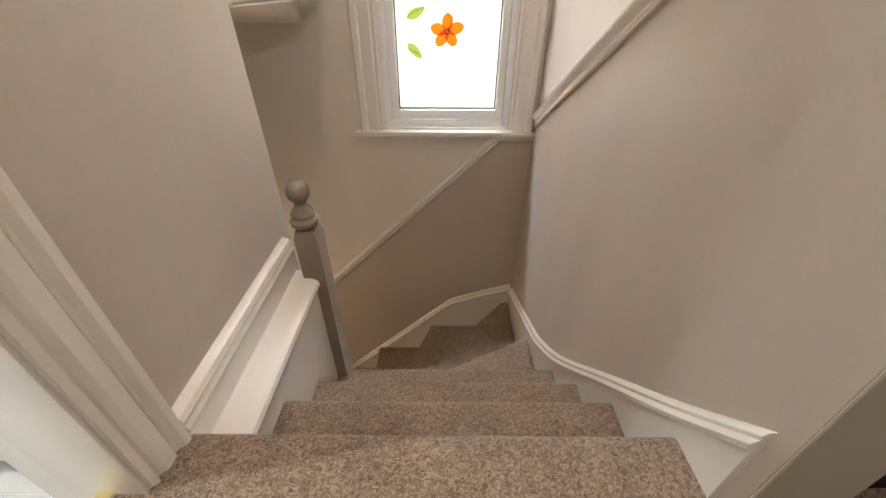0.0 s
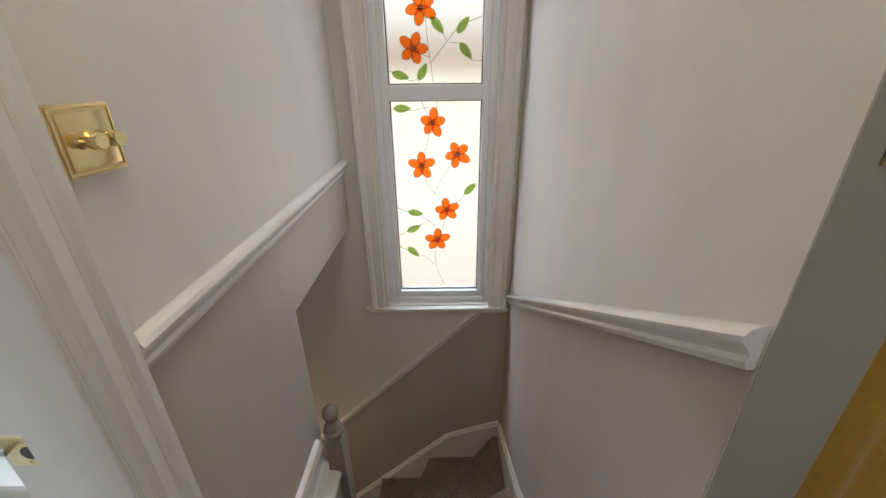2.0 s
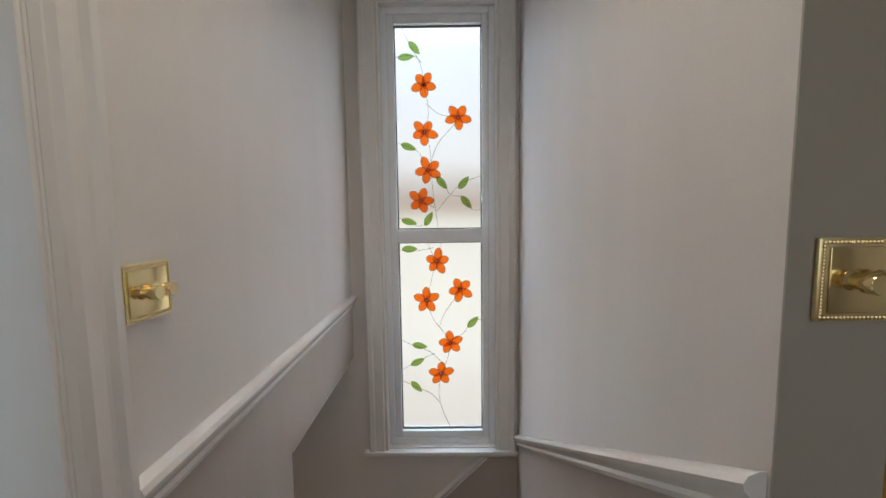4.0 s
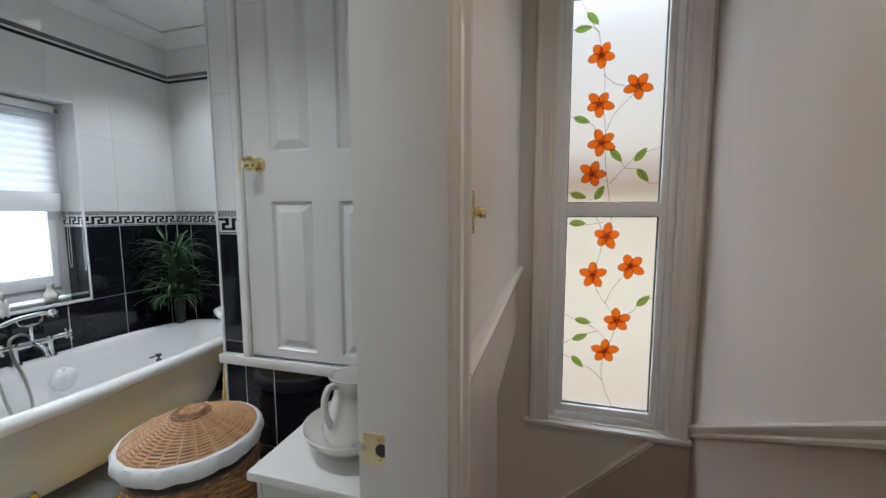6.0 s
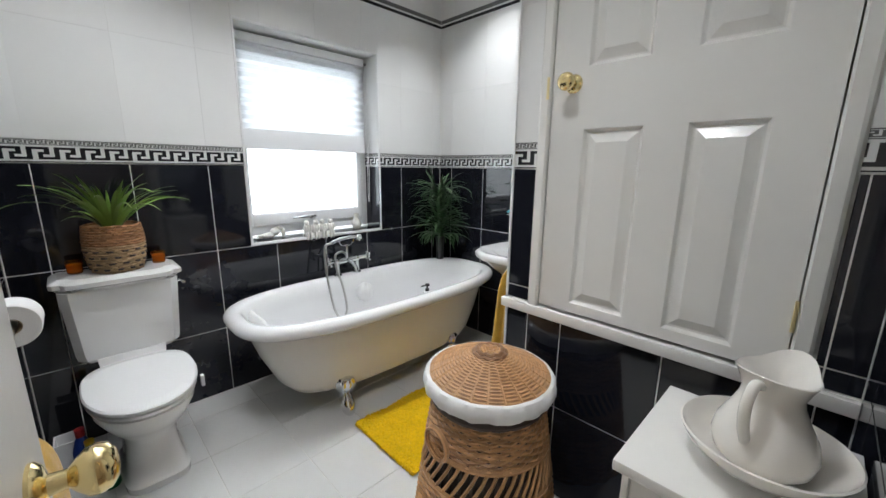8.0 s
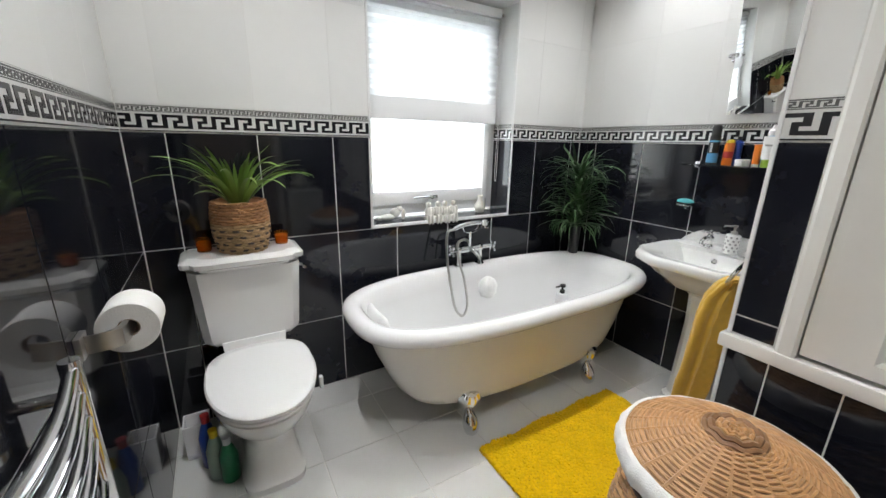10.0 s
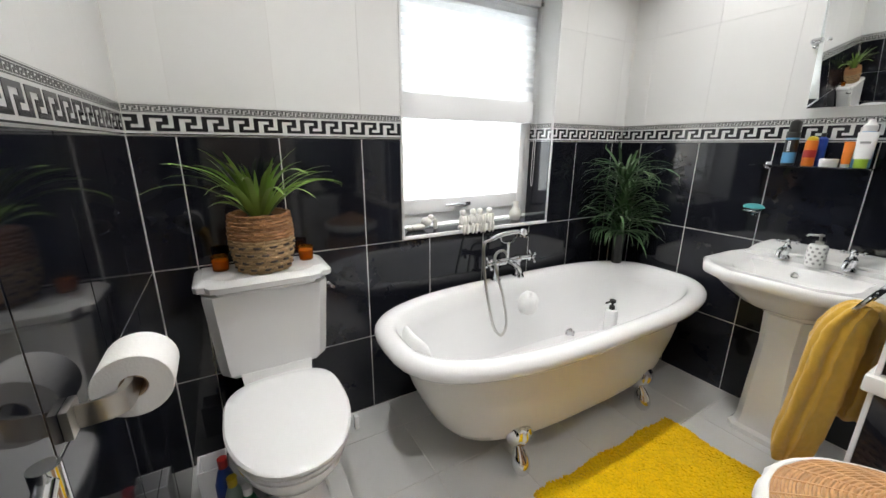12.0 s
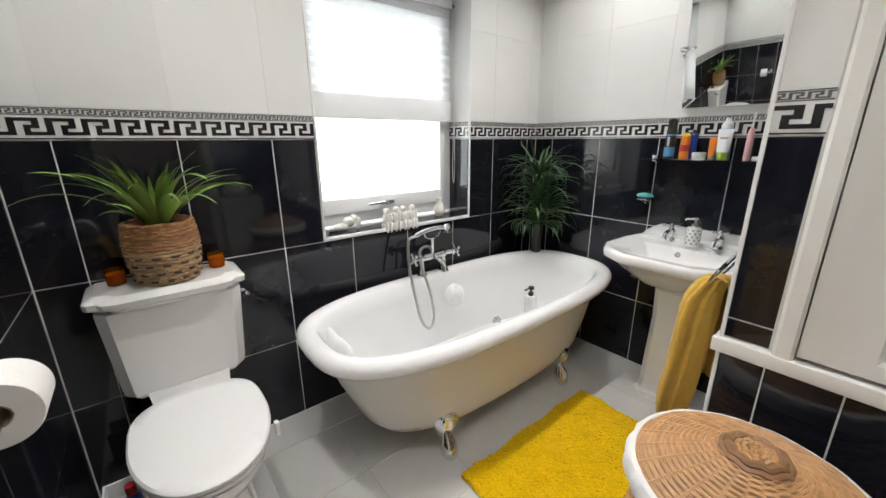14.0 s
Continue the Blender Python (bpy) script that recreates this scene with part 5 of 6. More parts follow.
PLX, PLY, PLZ = -2.76, 1.87, 0.86
spider = thing("wall_plant", "dark grassy house plant in a black corner planter above the bath", "plant", at=(PLX, PLY, 0.6))
part("planter", lathe(bmesh.new(), [(0.028, 0.598), (0.030, 0.605), (0.032, 0.70), (0.036, 0.78), (0.03, 0.775)], (PLX, PLY, 0), 20), RUBBER, spider)
_bm, _rg = bmesh.new(), random.Random(5)
for _k in range(215):
    _az = _rg.uniform(0, 2 * math.pi)
    _zb = _rg.choice((0.80, 0.86, 0.93, 1.0, 1.07, 1.13)) + _rg.uniform(-0.02, 0.02)
    _room = 0.26
    if math.cos(_az) < 0:
        _room = min(_room, 0.165 / max(0.1, -math.cos(_az)))
    if math.sin(_az) > 0:
        _room = min(_room, 0.15 / max(0.1, math.sin(_az)))
    blade(_bm, (PLX + _rg.uniform(-0.035, 0.035), PLY + _rg.uniform(-0.035, 0.035), _zb), _az, _rg.uniform(0.20, 0.34), radians(_rg.uniform(12, 72)), radians(_rg.uniform(40, 115)), _rg.uniform(0.0055, 0.0092), _rg.uniform(-0.6, 0.6), _room)
for _k in range(30):
    _az = radians(_rg.uniform(-150, 50))
    blade(_bm, (PLX + 0.02 * math.cos(_az), PLY + 0.02 * math.sin(_az), 0.80), _az, _rg.uniform(0.15, 0.26), radians(20), radians(_rg.uniform(80, 120)), 0.006, 0.0, 0.15)
part("leaves", _bm, LEAF_DARK, spider, smooth=60)
_bm = bmesh.new()
for _k in range(5):
    tube(_bm, [(PLX + 0.012 * math.cos(_k * 1.3), PLY + 0.012 * math.sin(_k * 1.3), 0.77), (PLX + 0.03 * math.cos(_k * 1.3), PLY + 0.03 * math.sin(_k * 1.3), 1.07)], 0.005, 6)
part("stems", _bm, LEAF_DARK, spider)

# candles in amber glasses
for _y in (-0.245, 0.055):
    can = thing("candle_glass", "amber glass with an orange candle on the cistern lid", "candle", "candles on the cistern", at=(-2.885, _y, 0.849))
    part("candle_cup", lathe(bmesh.new(), [(0.024, 0), (0.026, 0.003), (0.030, 0.055), (0.028, 0.055), (0.0245, 0.006), (0.01, 0.005)], (-2.885, _y, 0.8495), 24), AMBER, can)
    part("wax", lathe(bmesh.new(), [(0.0235, 0.007), (0.0265, 0.040), (0.02, 0.041), (0.003, 0.041)], (-2.885, _y, 0.8495), 24), WAX, can)

# chrome towel radiator with towel
RXC0, RXC1 = -1.846, -1.43
rad = thing("towel_radiator", "curved chrome ladder towel radiator on the wall", "radiator", at=(-1.37, SX, 0.3))
for _x in (RXC0, RXC1):
    part("upright", tube(bmesh.new(), [(_x, SX + 0.045, 0.30), (_x, SX + 0.045, 0.955)], 0.015, 12), CHROME, rad)
    for _z in (0.42, 0.89):
        part("bracket", tube(bmesh.new(), [(_x, SX, _z), (_x, SX + 0.045, _z)], 0.011, 10), CHROME, rad)
for _z in [0.34 + 0.046 * k for k in range(14) if k not in (4, 9)]:
    part("rung", tube(bmesh.new(), [(RXC0 + (RXC1 - RXC0) * t, SX + 0.045 + 0.024 * math.sin(math.pi * t), _z) for t in [k / 10 for k in range(11)]], 0.011, 10), CHROME, rad)


def draped(bm, path, width_dir, half, thick, seed, fold=0.006, n=22):
    """A thick cloth that follows a path; it ripples across its width."""
    rg = random.Random(seed)
    ph = [rg.uniform(0, 6) for _ in range(3)]
    path, wd = [Vector(p) for p in path], Vector(width_dir)
    rows = []
    for i, p in enumerate(path):
        d = (path[min(i + 1, len(path) - 1)] - path[max(i - 1, 0)]).normalized()
        nrm = d.cross(wd).normalized()
        t = i / (len(path) - 1)
        top, bot = [], []
        for k in range(n + 1):
            u = -1 + 2 * k / n
            w = fold * (math.sin(5 * u + ph[0] + 2 * t) + 0.6 * math.sin(11 * u + ph[1]))
            e = thick * math.sqrt(max(0.02, 1 - u ** 6))
            q = p + wd * (u * half * (1 + 0.02 * math.sin(6 * t + ph[2]))) + nrm * w
            top.append(q + nrm * e)
            bot.append(q - nrm * e)
        rows.append(top + bot[::-1])
    return loft(bm, rows)


tow = thing("bath_towel", "thick mustard yellow towel hung over the chrome radiator", "towel", at=(-1.635, SX + 0.1, 0.3))
_yo = SX + 0.058
_path = curve([(-1.635, _yo - 0.045, 0.40), (-1.635, _yo - 0.040, 0.56), (-1.635, _yo - 0.03, 0.69), (-1.635, _yo + 0.01, 0.745), (-1.635, _yo + 0.055, 0.70), (-1.635, _yo + 0.065, 0.54), (-1.635, _yo + 0.07, 0.20)], 5)
part("cloth", draped(bmesh.new(), _path, (1, 0, 0), 0.105, 0.018, 3), TOWEL, tow, smooth=60)

# towel ring and hand towel on the side of the cupboard
ring = thing("towel_ring", "chrome towel ring on the side of the airing cupboard", "towel ring", at=(CX, 1.30, 1.02))
part("rose", lathe(bmesh.new(), [(0.022, 0), (0.022, 0.006), (0.010, 0.012), (0.009, 0.04), (0.012, 0.05)], m=pose(CX, 1.30, 1.03, 0, -90, 0), segs=18), CHROME, ring)
_c = Vector((CX - 0.085, 1.27, 0.945))
part("ring", tube(bmesh.new(), [(_c.x + 0.045 * math.sin(2 * math.pi * k / 28) + 0.02, _c.y + 0.085 * math.cos(2 * math.pi * k / 28), _c.z + 0.085 * math.sin(2 * math.pi * k / 28)) for k in range(28)], 0.006, 8, closed=True), CHROME, ring)
ht = thing("hand_towel", "mustard yellow hand towel pulled through the chrome ring", "towel", at=(CX - 0.1, 1.27, 0.5))
for _o, _low, _sd, _dy in ((-0.030, 0.36, 7, -0.035), (0.035, 0.52, 8, 0.05)):
    _path = [(CX - 0.085, 1.27, 0.895), (CX - 0.085 + _o * 0.5, 1.27 + _dy * 0.4, 0.875), (CX - 0.09 + _o, 1.27 + _dy, 0.80), (CX - 0.10 + _o, 1.27 + _dy * 1.2, 0.62), (CX - 0.115 + _o * 1.2, 1.27 + _dy * 1.4, _low)]
    _pp, _bm, _rg = curve(_path, 14), bmesh.new(), random.Random(_sd)
    _phs = [_rg.uniform(0, 6) for _ in range(3)]
    _rings = []
    for _i, _p in enumerate(_pp):
        _t = _i / (len(_pp) - 1)
        _a0, _b0 = 0.020 + 0.024 * min(1, _t * 1.8), 0.028 + 0.026 * min(1, _t * 1.6)
        _k = 1 - max(0, _t - 0.90) ** 2 * 40
        _a0, _b0 = _a0 * _k, _b0 * _k
        _rings.append([_p + Vector((_a0 * math.cos(a) * (1 + 0.30 * math.sin(4 * a + _phs[0] + 0.8 * _t) + 0.18 * math.sin(7 * a + _phs[1] + 2 * _t)), _b0 * math.sin(a) * (1 + 0.24 * math.sin(5 * a + _phs[2] + _t)), 0)) for a in [2 * math.pi * k / 96 for k in range(96)]])
    for _r in _rings:
        for _v in _r:
            _v += Vector(noise.noise_vector(_v * 38)) * 0.0035 + Vector(noise.noise_vector(_v * 160)) * 0.0014
    loft(_bm, _rings)
    part("cloth", _bm, TOWEL, ht, smooth=60)

# toilet roll on its holder
LRX, LRY, LRZ = -2.150, -0.380, 0.888
roll = thing("toilet_roll", "white toilet roll on the wall holder", "toilet roll", at=(LRX, LRY, LRZ))
_m = pose(LRX, LRY, LRZ, 0, 90, 0)
part("paper", lathe(bmesh.new(), [(0.022, -0.05), (0.058, -0.05), (0.060, -0.047), (0.060, 0.047), (0.058, 0.05), (0.022, 0.05), (0.021, 0.0), (0.022, -0.05)], m=_m, segs=40, cap0=False, cap1=False), PAPER, roll)
part("core", lathe(bmesh.new(), [(0.0208, -0.049), (0.0208, 0.049), (0.0195, 0.049), (0.0195, -0.049)], m=_m, segs=28, cap0=False, cap1=False), CARD, roll)
hold = thing("toilet_roll_holder", "square brushed steel toilet roll holder on the wall", "toilet roll holder", at=(LRX + 0.1, SX, LRZ))
part("plate", boxes((LRX + 0.075, LRX + 0.125, SX, SX + 0.012, LRZ - 0.025, LRZ + 0.025), bevel=0.003), STEEL, hold)
_bm = bmesh.new()
loft(_bm, [[(x - 0.0, y, LRZ - 0.020), (x, y + 0.0, LRZ + 0.020), (x + 0.004, y + 0.012, LRZ + 0.020), (x + 0.004, y + 0.012, LRZ - 0.020)] for x, y in ((LRX - 0.055, LRY - 0.008), (LRX + 0.06, LRY - 0.008), (LRX + 0.085, LRY - 0.014), (LRX + 0.097, LRY - 0.035), (LRX + 0.100, SX + 0.006))])
part("arm", _bm, STEEL, hold)

# mirror with clips, glass shelf and toiletries
MPZ, MPY = 1.72, NY - 0.058
mir = thing("wall_mirror", "frameless wall mirror tilted on chrome pivots above the washbasin", "mirror", at=(-1.83, NY, 1.46))
_lean = pose(0, MPY, MPZ, 7.0, 0, 0) @ Matrix.Translation((0, -MPY, -MPZ))
part("mirror_glass", place(boxes((-2.062, -1.59, MPY - 0.003, MPY + 0.003, 1.458, 2.14), bevel=0.001), _lean), MIRROR, mir)
part("backing", place(boxes((-2.058, -1.594, MPY + 0.003, MPY + 0.007, 1.462, 2.136)), _lean), GREY_PL, mir)
for _x, _s in ((-2.062, -1), (-1.590, 1)):
    _piv = part("pivot", tube(bmesh.new(), curve([(_x + _s * 0.022, NY, MPZ), (_x + _s * 0.022, NY - 0.035, MPZ), (_x + _s * 0.018, MPY - 0.004, MPZ), (_x - _s * 0.006, MPY - 0.006, MPZ)], 4), 0.011, 12), CHROME, mir, "chrome pivot arm")
    part("rose", lathe(bmesh.new(), [(0.020, 0), (0.020, 0.006), (0.012, 0.012)], m=pose(_x + _s * 0.022, NY, MPZ, 90, 0, 0), segs=18), CHROME, _piv)
    part("screw_cap", place(lathe(bmesh.new(), [(0.008, 0), (0.008, 0.003), (0.003, 0.005)], m=pose(_x - _s * 0.03, MPY - 0.003, MPZ, 90, 0, 0), segs=14), _lean), CHROME, mir)
SHZ, SHY = 1.222, NY - 0.065
shelf = thing("glass_shelf", "clear glass shelf on chrome brackets crowded with toiletries", "shelf", at=(-1.88, NY, SHZ))
part("glass", boxes((-2.185, -1.57, NY - 0.125, NY - 0.003, SHZ - 0.006, SHZ), bevel=0.001), CLEAR, shelf)
for _x in (-2.15, -1.60):
    part("bracket", boxes((_x - 0.012, _x + 0.012, NY - 0.03, NY, SHZ - 0.02, SHZ + 0.012), bevel=0.003), CHROME, shelf)


def bottle(name, label, x, y, z, body, mats, cap=None, group="toiletries on the glass shelf", category="bottle", band=None):
    """A turned bottle: body and cap profiles, optional band (z0, z1, r, material)."""
    t = thing(name, label, category, group, at=(x, y, z))
    part("body", lathe(bmesh.new(), body, (x, y, z), 24), mats[0], t)
    if cap:
        part("cap", lathe(bmesh.new(), cap, (x, y, z), 20), mats[1], t)
    if band:
        z0, z1, r, m = band
        part("label", lathe(bmesh.new(), [(r, z0), (r, z1)], (x, y, z), 24, cap0=False, cap1=False), m, t)
    return t


def tube_pack(name, label, x, y, z, w, d, h, mat, capmat, cap_h=0.03, up=False, group="toiletries on the glass shelf"):
    """A squeezed tube standing on its cap."""
    t = thing(name, label, "tube", group, at=(x, y, z))
    part("cap", lathe(bmesh.new(), [(d * 0.42, 0), (d * 0.45, 0.003), (d * 0.45, cap_h), (d * 0.3, cap_h + 0.002)], (x, y, z), 20), capmat, t)
    rings = []
    for k in range(7):
        s = k / 6
        a, b = w * (0.42 + 0.08 * s), d * (0.42 * (1 - s) + 0.04)
        rings.append([(x + a * math.cos(q), y + b * math.sin(q), z + cap_h + (h - cap_h) * s) for q in [2 * math.pi * i / 24 for i in range(24)]])
    part("body", loft(bmesh.new(), rings), mat, t)
    return t


Z = SHZ + 0.0005
def can(r, h, ch):
    return [(r * 0.9, 0), (r, 0.004), (r, h), (r * 0.94, h + 0.004), (r * 0.8, h + 0.006)], [(r * 0.86, h + 0.005), (r * 0.90, h + 0.010), (r * 0.88, h + ch), (r * 0.6, h + ch + 0.008), (0.004, h + ch + 0.010)]
_b, _c = can(0.023, 0.135, 0.045)
_o = bottle("deodorant_can", "black and blue aerosol deodorant can", -2.069, SHY - 0.005, Z, _b, (RUBBER, RUBBER), _c, category="aerosol can", band=(0.010, 0.055, 0.0236, SKYBLUE_PL))
part("label", lathe(bmesh.new(), [(0.0236, 0.108), (0.0236, 0.116)], (-2.069, SHY - 0.005, Z), 24, cap0=False, cap1=False), SKYBLUE_PL, _o)
for _k in range(6):
    part("lettering", boxes((-2.075, -2.065, SHY - 0.0292, SHY - 0.0282, Z + 0.060 + 0.0075 * _k, Z + 0.0655 + 0.0075 * _k)), PLASTIC, _o)
_b, _c = can(0.021, 0.10, 0.012)
bottle("orange_bottle", "orange plastic bottle with a yellow cap", -2.003, SHY, Z, _b, (ORANGE_PL, YELLOW_PL), _c, band=(0.035, 0.065, 0.0215, RED_PL))
bottle("dark_bottle", "dark blue bottle behind the others", -1.983, SHY + 0.04, Z, [(0.018, 0), (0.018, 0.11), (0.008, 0.12)], (BLUE_PL, RUBBER), [(0.009, 0.12), (0.009, 0.135), (0.003, 0.136)])
bottle("cream_jar", "low white cream jar", -1.935, SHY - 0.005, Z, [(0.028, 0), (0.029, 0.003), (0.029, 0.016), (0.027, 0.018)], (PLASTIC, PLASTIC), [(0.030, 0.017), (0.030, 0.030), (0.027, 0.032), (0.004, 0.032)], category="jar")
tube_pack("toothpaste_tube", "orange and white squeeze tube", -1.889, SHY + 0.01, Z, 0.034, 0.03, 0.10, ORANGE_PL, PLASTIC, 0.012)
tube_pack("cleanser_tube", "white cleanser tube standing on its lime green cap", -1.840, SHY - 0.012, Z, 0.060, 0.044, 0.135, PLASTIC, LIME_PL, 0.034)
part("lettering", boxes((-1.855, -1.825, SHY - 0.0242, SHY - 0.0232, Z + 0.092, Z + 0.100)), GREY_PL, bpy.data.objects["cleanser_tube"])
bottle("blue_pump_bottle", "pale blue bottle with a white flip cap", -1.850, SHY + 0.030, Z, [(0.026, 0), (0.028, 0.004), (0.028, 0.12), (0.018, 0.14)], (SKYBLUE_PL, PLASTIC), [(0.022, 0.138), (0.022, 0.160), (0.012, 0.170), (0.010, 0.182), (0.003, 0.184)])
tb = thing("electric_toothbrush", "pink and white electric toothbrush standing on the shelf", "toothbrush", "toiletries on the glass shelf", at=(-1.750, SHY, Z))
part("handle", lathe(bmesh.new(), [(0.012, 0), (0.0135, 0.004), (0.0135, 0.07), (0.011, 0.125), (0.0055, 0.140)], (-1.750, SHY, Z), 20), PINK_PL, tb)
part("brush_head", tube(bmesh.new(), [(-1.750, SHY, Z + 0.134), (-1.750, SHY, Z + 0.185), (-1.750, SHY - 0.004, Z + 0.20)], [0.004, 0.0035, 0.006], 8), PLASTIC, tb)
bottle("black_toothbrush", "slim black electric toothbrush with a pale head", -1.694, SHY, Z, [(0.011, 0), (0.012, 0.004), (0.012, 0.11), (0.008, 0.142), (0.005, 0.150)], (RUBBER, PLASTIC), [(0.004, 0.149), (0.0035, 0.195), (0.006, 0.200), (0.006, 0.214), (0.002, 0.216)], category="toothbrush")
tagged(part("soap_tray", boxes((-1.73, -1.70, SHY - 0.01, SHY + 0.03, Z, Z + 0.018), bevel=0.004), PLASTIC), "low white plastic tray on the glass shelf", "tray", "toiletries on the glass shelf")
# soap dish on the wall
dish = thing("soap_dish", "clear glass soap dish on a chrome wall bracket", "soap dish", at=(-2.16, NY - 0.05, 0.99))
part("bracket", tube(bmesh.new(), [(-2.16, NY, 0.985), (-2.16, NY - 0.045, 0.985), (-2.16, NY - 0.05, 0.992)], 0.009, 10), CHROME, dish)
part("dish", lathe(bmesh.new(), [(0.022, 0.0), (0.026, 0.004), (0.048, 0.024), (0.052, 0.028), (0.049, 0.029), (0.024, 0.009), (0.004, 0.008)], (-2.16, NY - 0.056, 0.992), 28), CLEAR, dish)
part("holder_ring", tube(bmesh.new(), [(-2.16 + 0.042 * math.cos(2 * math.pi * k / 24), NY - 0.056 + 0.042 * math.sin(2 * math.pi * k / 24), 1.006) for k in range(24)], 0.0045, 8, closed=True), CHROME, dish)
_bm = bmesh.new()
bmesh.ops.create_uvsphere(_bm, u_segments=20, v_segments=12, radius=1, matrix=Matrix.Translation((-2.16, NY - 0.056, 1.022)) @ Matrix.Diagonal((0.043, 0.028, 0.017, 1)))
tagged(part("soap_bar", _bm, CYAN_PL), "turquoise bar of soap in the glass dish", "soap")
# soap pump on the basin
pump = thing("soap_dispenser", "white soap pump with grey spots on the washbasin", "soap dispenser", at=(SXC + 0.005, 1.955, BT + 0.062))
_pz = BT + 0.012
part("body", lathe(bmesh.new(), [(0.030, 0), (0.032, 0.004), (0.032, 0.085), (0.028, 0.092), (0.012, 0.094)], (SXC + 0.005, 1.925, _pz - 0.012), 28), CERAMIC, pump)
_bm = bmesh.new()
for _i in range(9):
    for _j in range(5):
        _a = 2 * math.pi * (_i + 0.5 * (_j % 2)) / 9
        _mm = Matrix.Translation((SXC + 0.005, 1.925, _pz + 0.004 + 0.016 * _j)) @ pose(0, 0, 0, 0, 0, math.degrees(_a)) @ pose(0.0318, 0, 0, 0, 90, 0)
        lathe(_bm, [(0.0055, 0), (0.005, 0.0006)], m=_mm, segs=8)
part("spots", _bm, GREY_PL, pump)
_bm = lathe(bmesh.new(), [(0.013, 0.082), (0.014, 0.094), (0.005, 0.097), (0.005, 0.115), (0.011, 0.117), (0.011, 0.124), (0.003, 0.126)], (SXC + 0.005, 1.925, _pz), 16)
tube(_bm, [(SXC + 0.005, 1.925, _pz + 0.12), (SXC - 0.030, 1.91, _pz + 0.118), (SXC - 0.034, 1.908, _pz + 0.112)], 0.004, 8)
part("pump", _bm, STEEL, pump)
tum = thing("tumbler_holder", "clear glass tumbler in a chrome wall ring beside the washbasin", "tumbler holder", at=(-1.640, NY, 0.99))
part("tumbler", lathe(bmesh.new(), [(0.026, 0.0), (0.028, 0.003), (0.034, 0.10), (0.032, 0.10), (0.026, 0.007), (0.004, 0.006)], (-1.640, NY - 0.062, 0.925), 28), CLEAR, tum)
part("holder_ring", tube(bmesh.new(), [(-1.640 + 0.036 * math.cos(2 * math.pi * k / 24), NY - 0.062 + 0.036 * math.sin(2 * math.pi * k / 24), 0.985) for k in range(24)], 0.0045, 8, closed=True), CHROME, tum)
part("wall_arm", tube(bmesh.new(), [(-1.640, NY, 0.985), (-1.640, NY - 0.026, 0.985)], 0.008, 10), CHROME, tum)
bottle("toothpaste_pack", "blue and white toothpaste pack standing in the tumbler", -1.640, NY - 0.062, 0.9325, [(0.018, 0.0), (0.020, 0.004), (0.023, 0.09), (0.023, 0.150), (0.018, 0.160)], (PLASTIC, PLASTIC), [(0.016, 0.159), (0.017, 0.178), (0.012, 0.188), (0.003, 0.190)], group="", category="toothpaste", band=(0.098, 0.148, 0.0236, BLUE_LABEL))

# things on the window sill
SZ = 0.872
def lump(bm, x, y, z, rx, ry, rz, rot=0, segs=12):
    bmesh.ops.create_uvsphere(bm, u_segments=segs, v_segments=8, radius=1, matrix=pose(x, y, z, 0, 0, rot) @ Matrix.Diagonal((rx, ry, rz, 1)))
_bm = bmesh.new()
lump(_bm, -3.06, 0.645, SZ + 0.018, 0.030, 0.050, 0.018, 10)
lump(_bm, -3.055, 0.69, SZ + 0.040, 0.024, 0.030, 0.026, -20)
lump(_bm, -3.05, 0.715, SZ + 0.062, 0.016, 0.018, 0.018)
lump(_bm, -3.06, 0.60, SZ + 0.014, 0.018, 0.030, 0.014, 30)
lump(_bm, -3.04, 0.735, SZ + 0.030, 0.012, 0.014, 0.030)
tagged(part("reclining_ornament", _bm, STONE, smooth=80), "small white resin ornament on the window sill", "ornament")
_bm, _rg = bmesh.new(), random.Random(8)
_bm = boxes((-2.985, -2.955, 0.838, 1.055, SZ, SZ + 0.022), bevel=0.006)
for _k in range(4):
    _y = 0.865 + 0.054 * _k
    lump(_bm, -2.972, _y, SZ + 0.042, 0.022, 0.026, 0.036)
    lump(_bm, -2.970, _y + _rg.uniform(-0.006, 0.006), SZ + 0.088, 0.016, 0.017, 0.018)
    lump(_bm, -2.960, _y - 0.018, SZ + 0.052, 0.010, 0.011, 0.026)
    lump(_bm, -2.960, _y + 0.018, SZ + 0.050, 0.010, 0.011, 0.026)
    lump(_bm, -2.945, _y - 0.010, SZ + 0.004, 0.010, 0.009, 0.030)
    lump(_bm, -2.945, _y + 0.012, SZ + 0.004, 0.010, 0.009, 0.030)
tagged(part("seated_ornament", _bm, STONE, smooth=80), "white resin ornament of small seated shapes on the sill", "ornament")
tagged(part("sill_vase", lathe(bmesh.new(), [(0.024, 0), (0.028, 0.004), (0.036, 0.030), (0.034, 0.048), (0.018, 0.072), (0.015, 0.090), (0.020, 0.108), (0.017, 0.109), (0.012, 0.09), (0.005, 0.06)], (-3.055, 1.285, SZ), 28), CREAM_CERAMIC), "small cream glazed vase on the window sill", "vase")

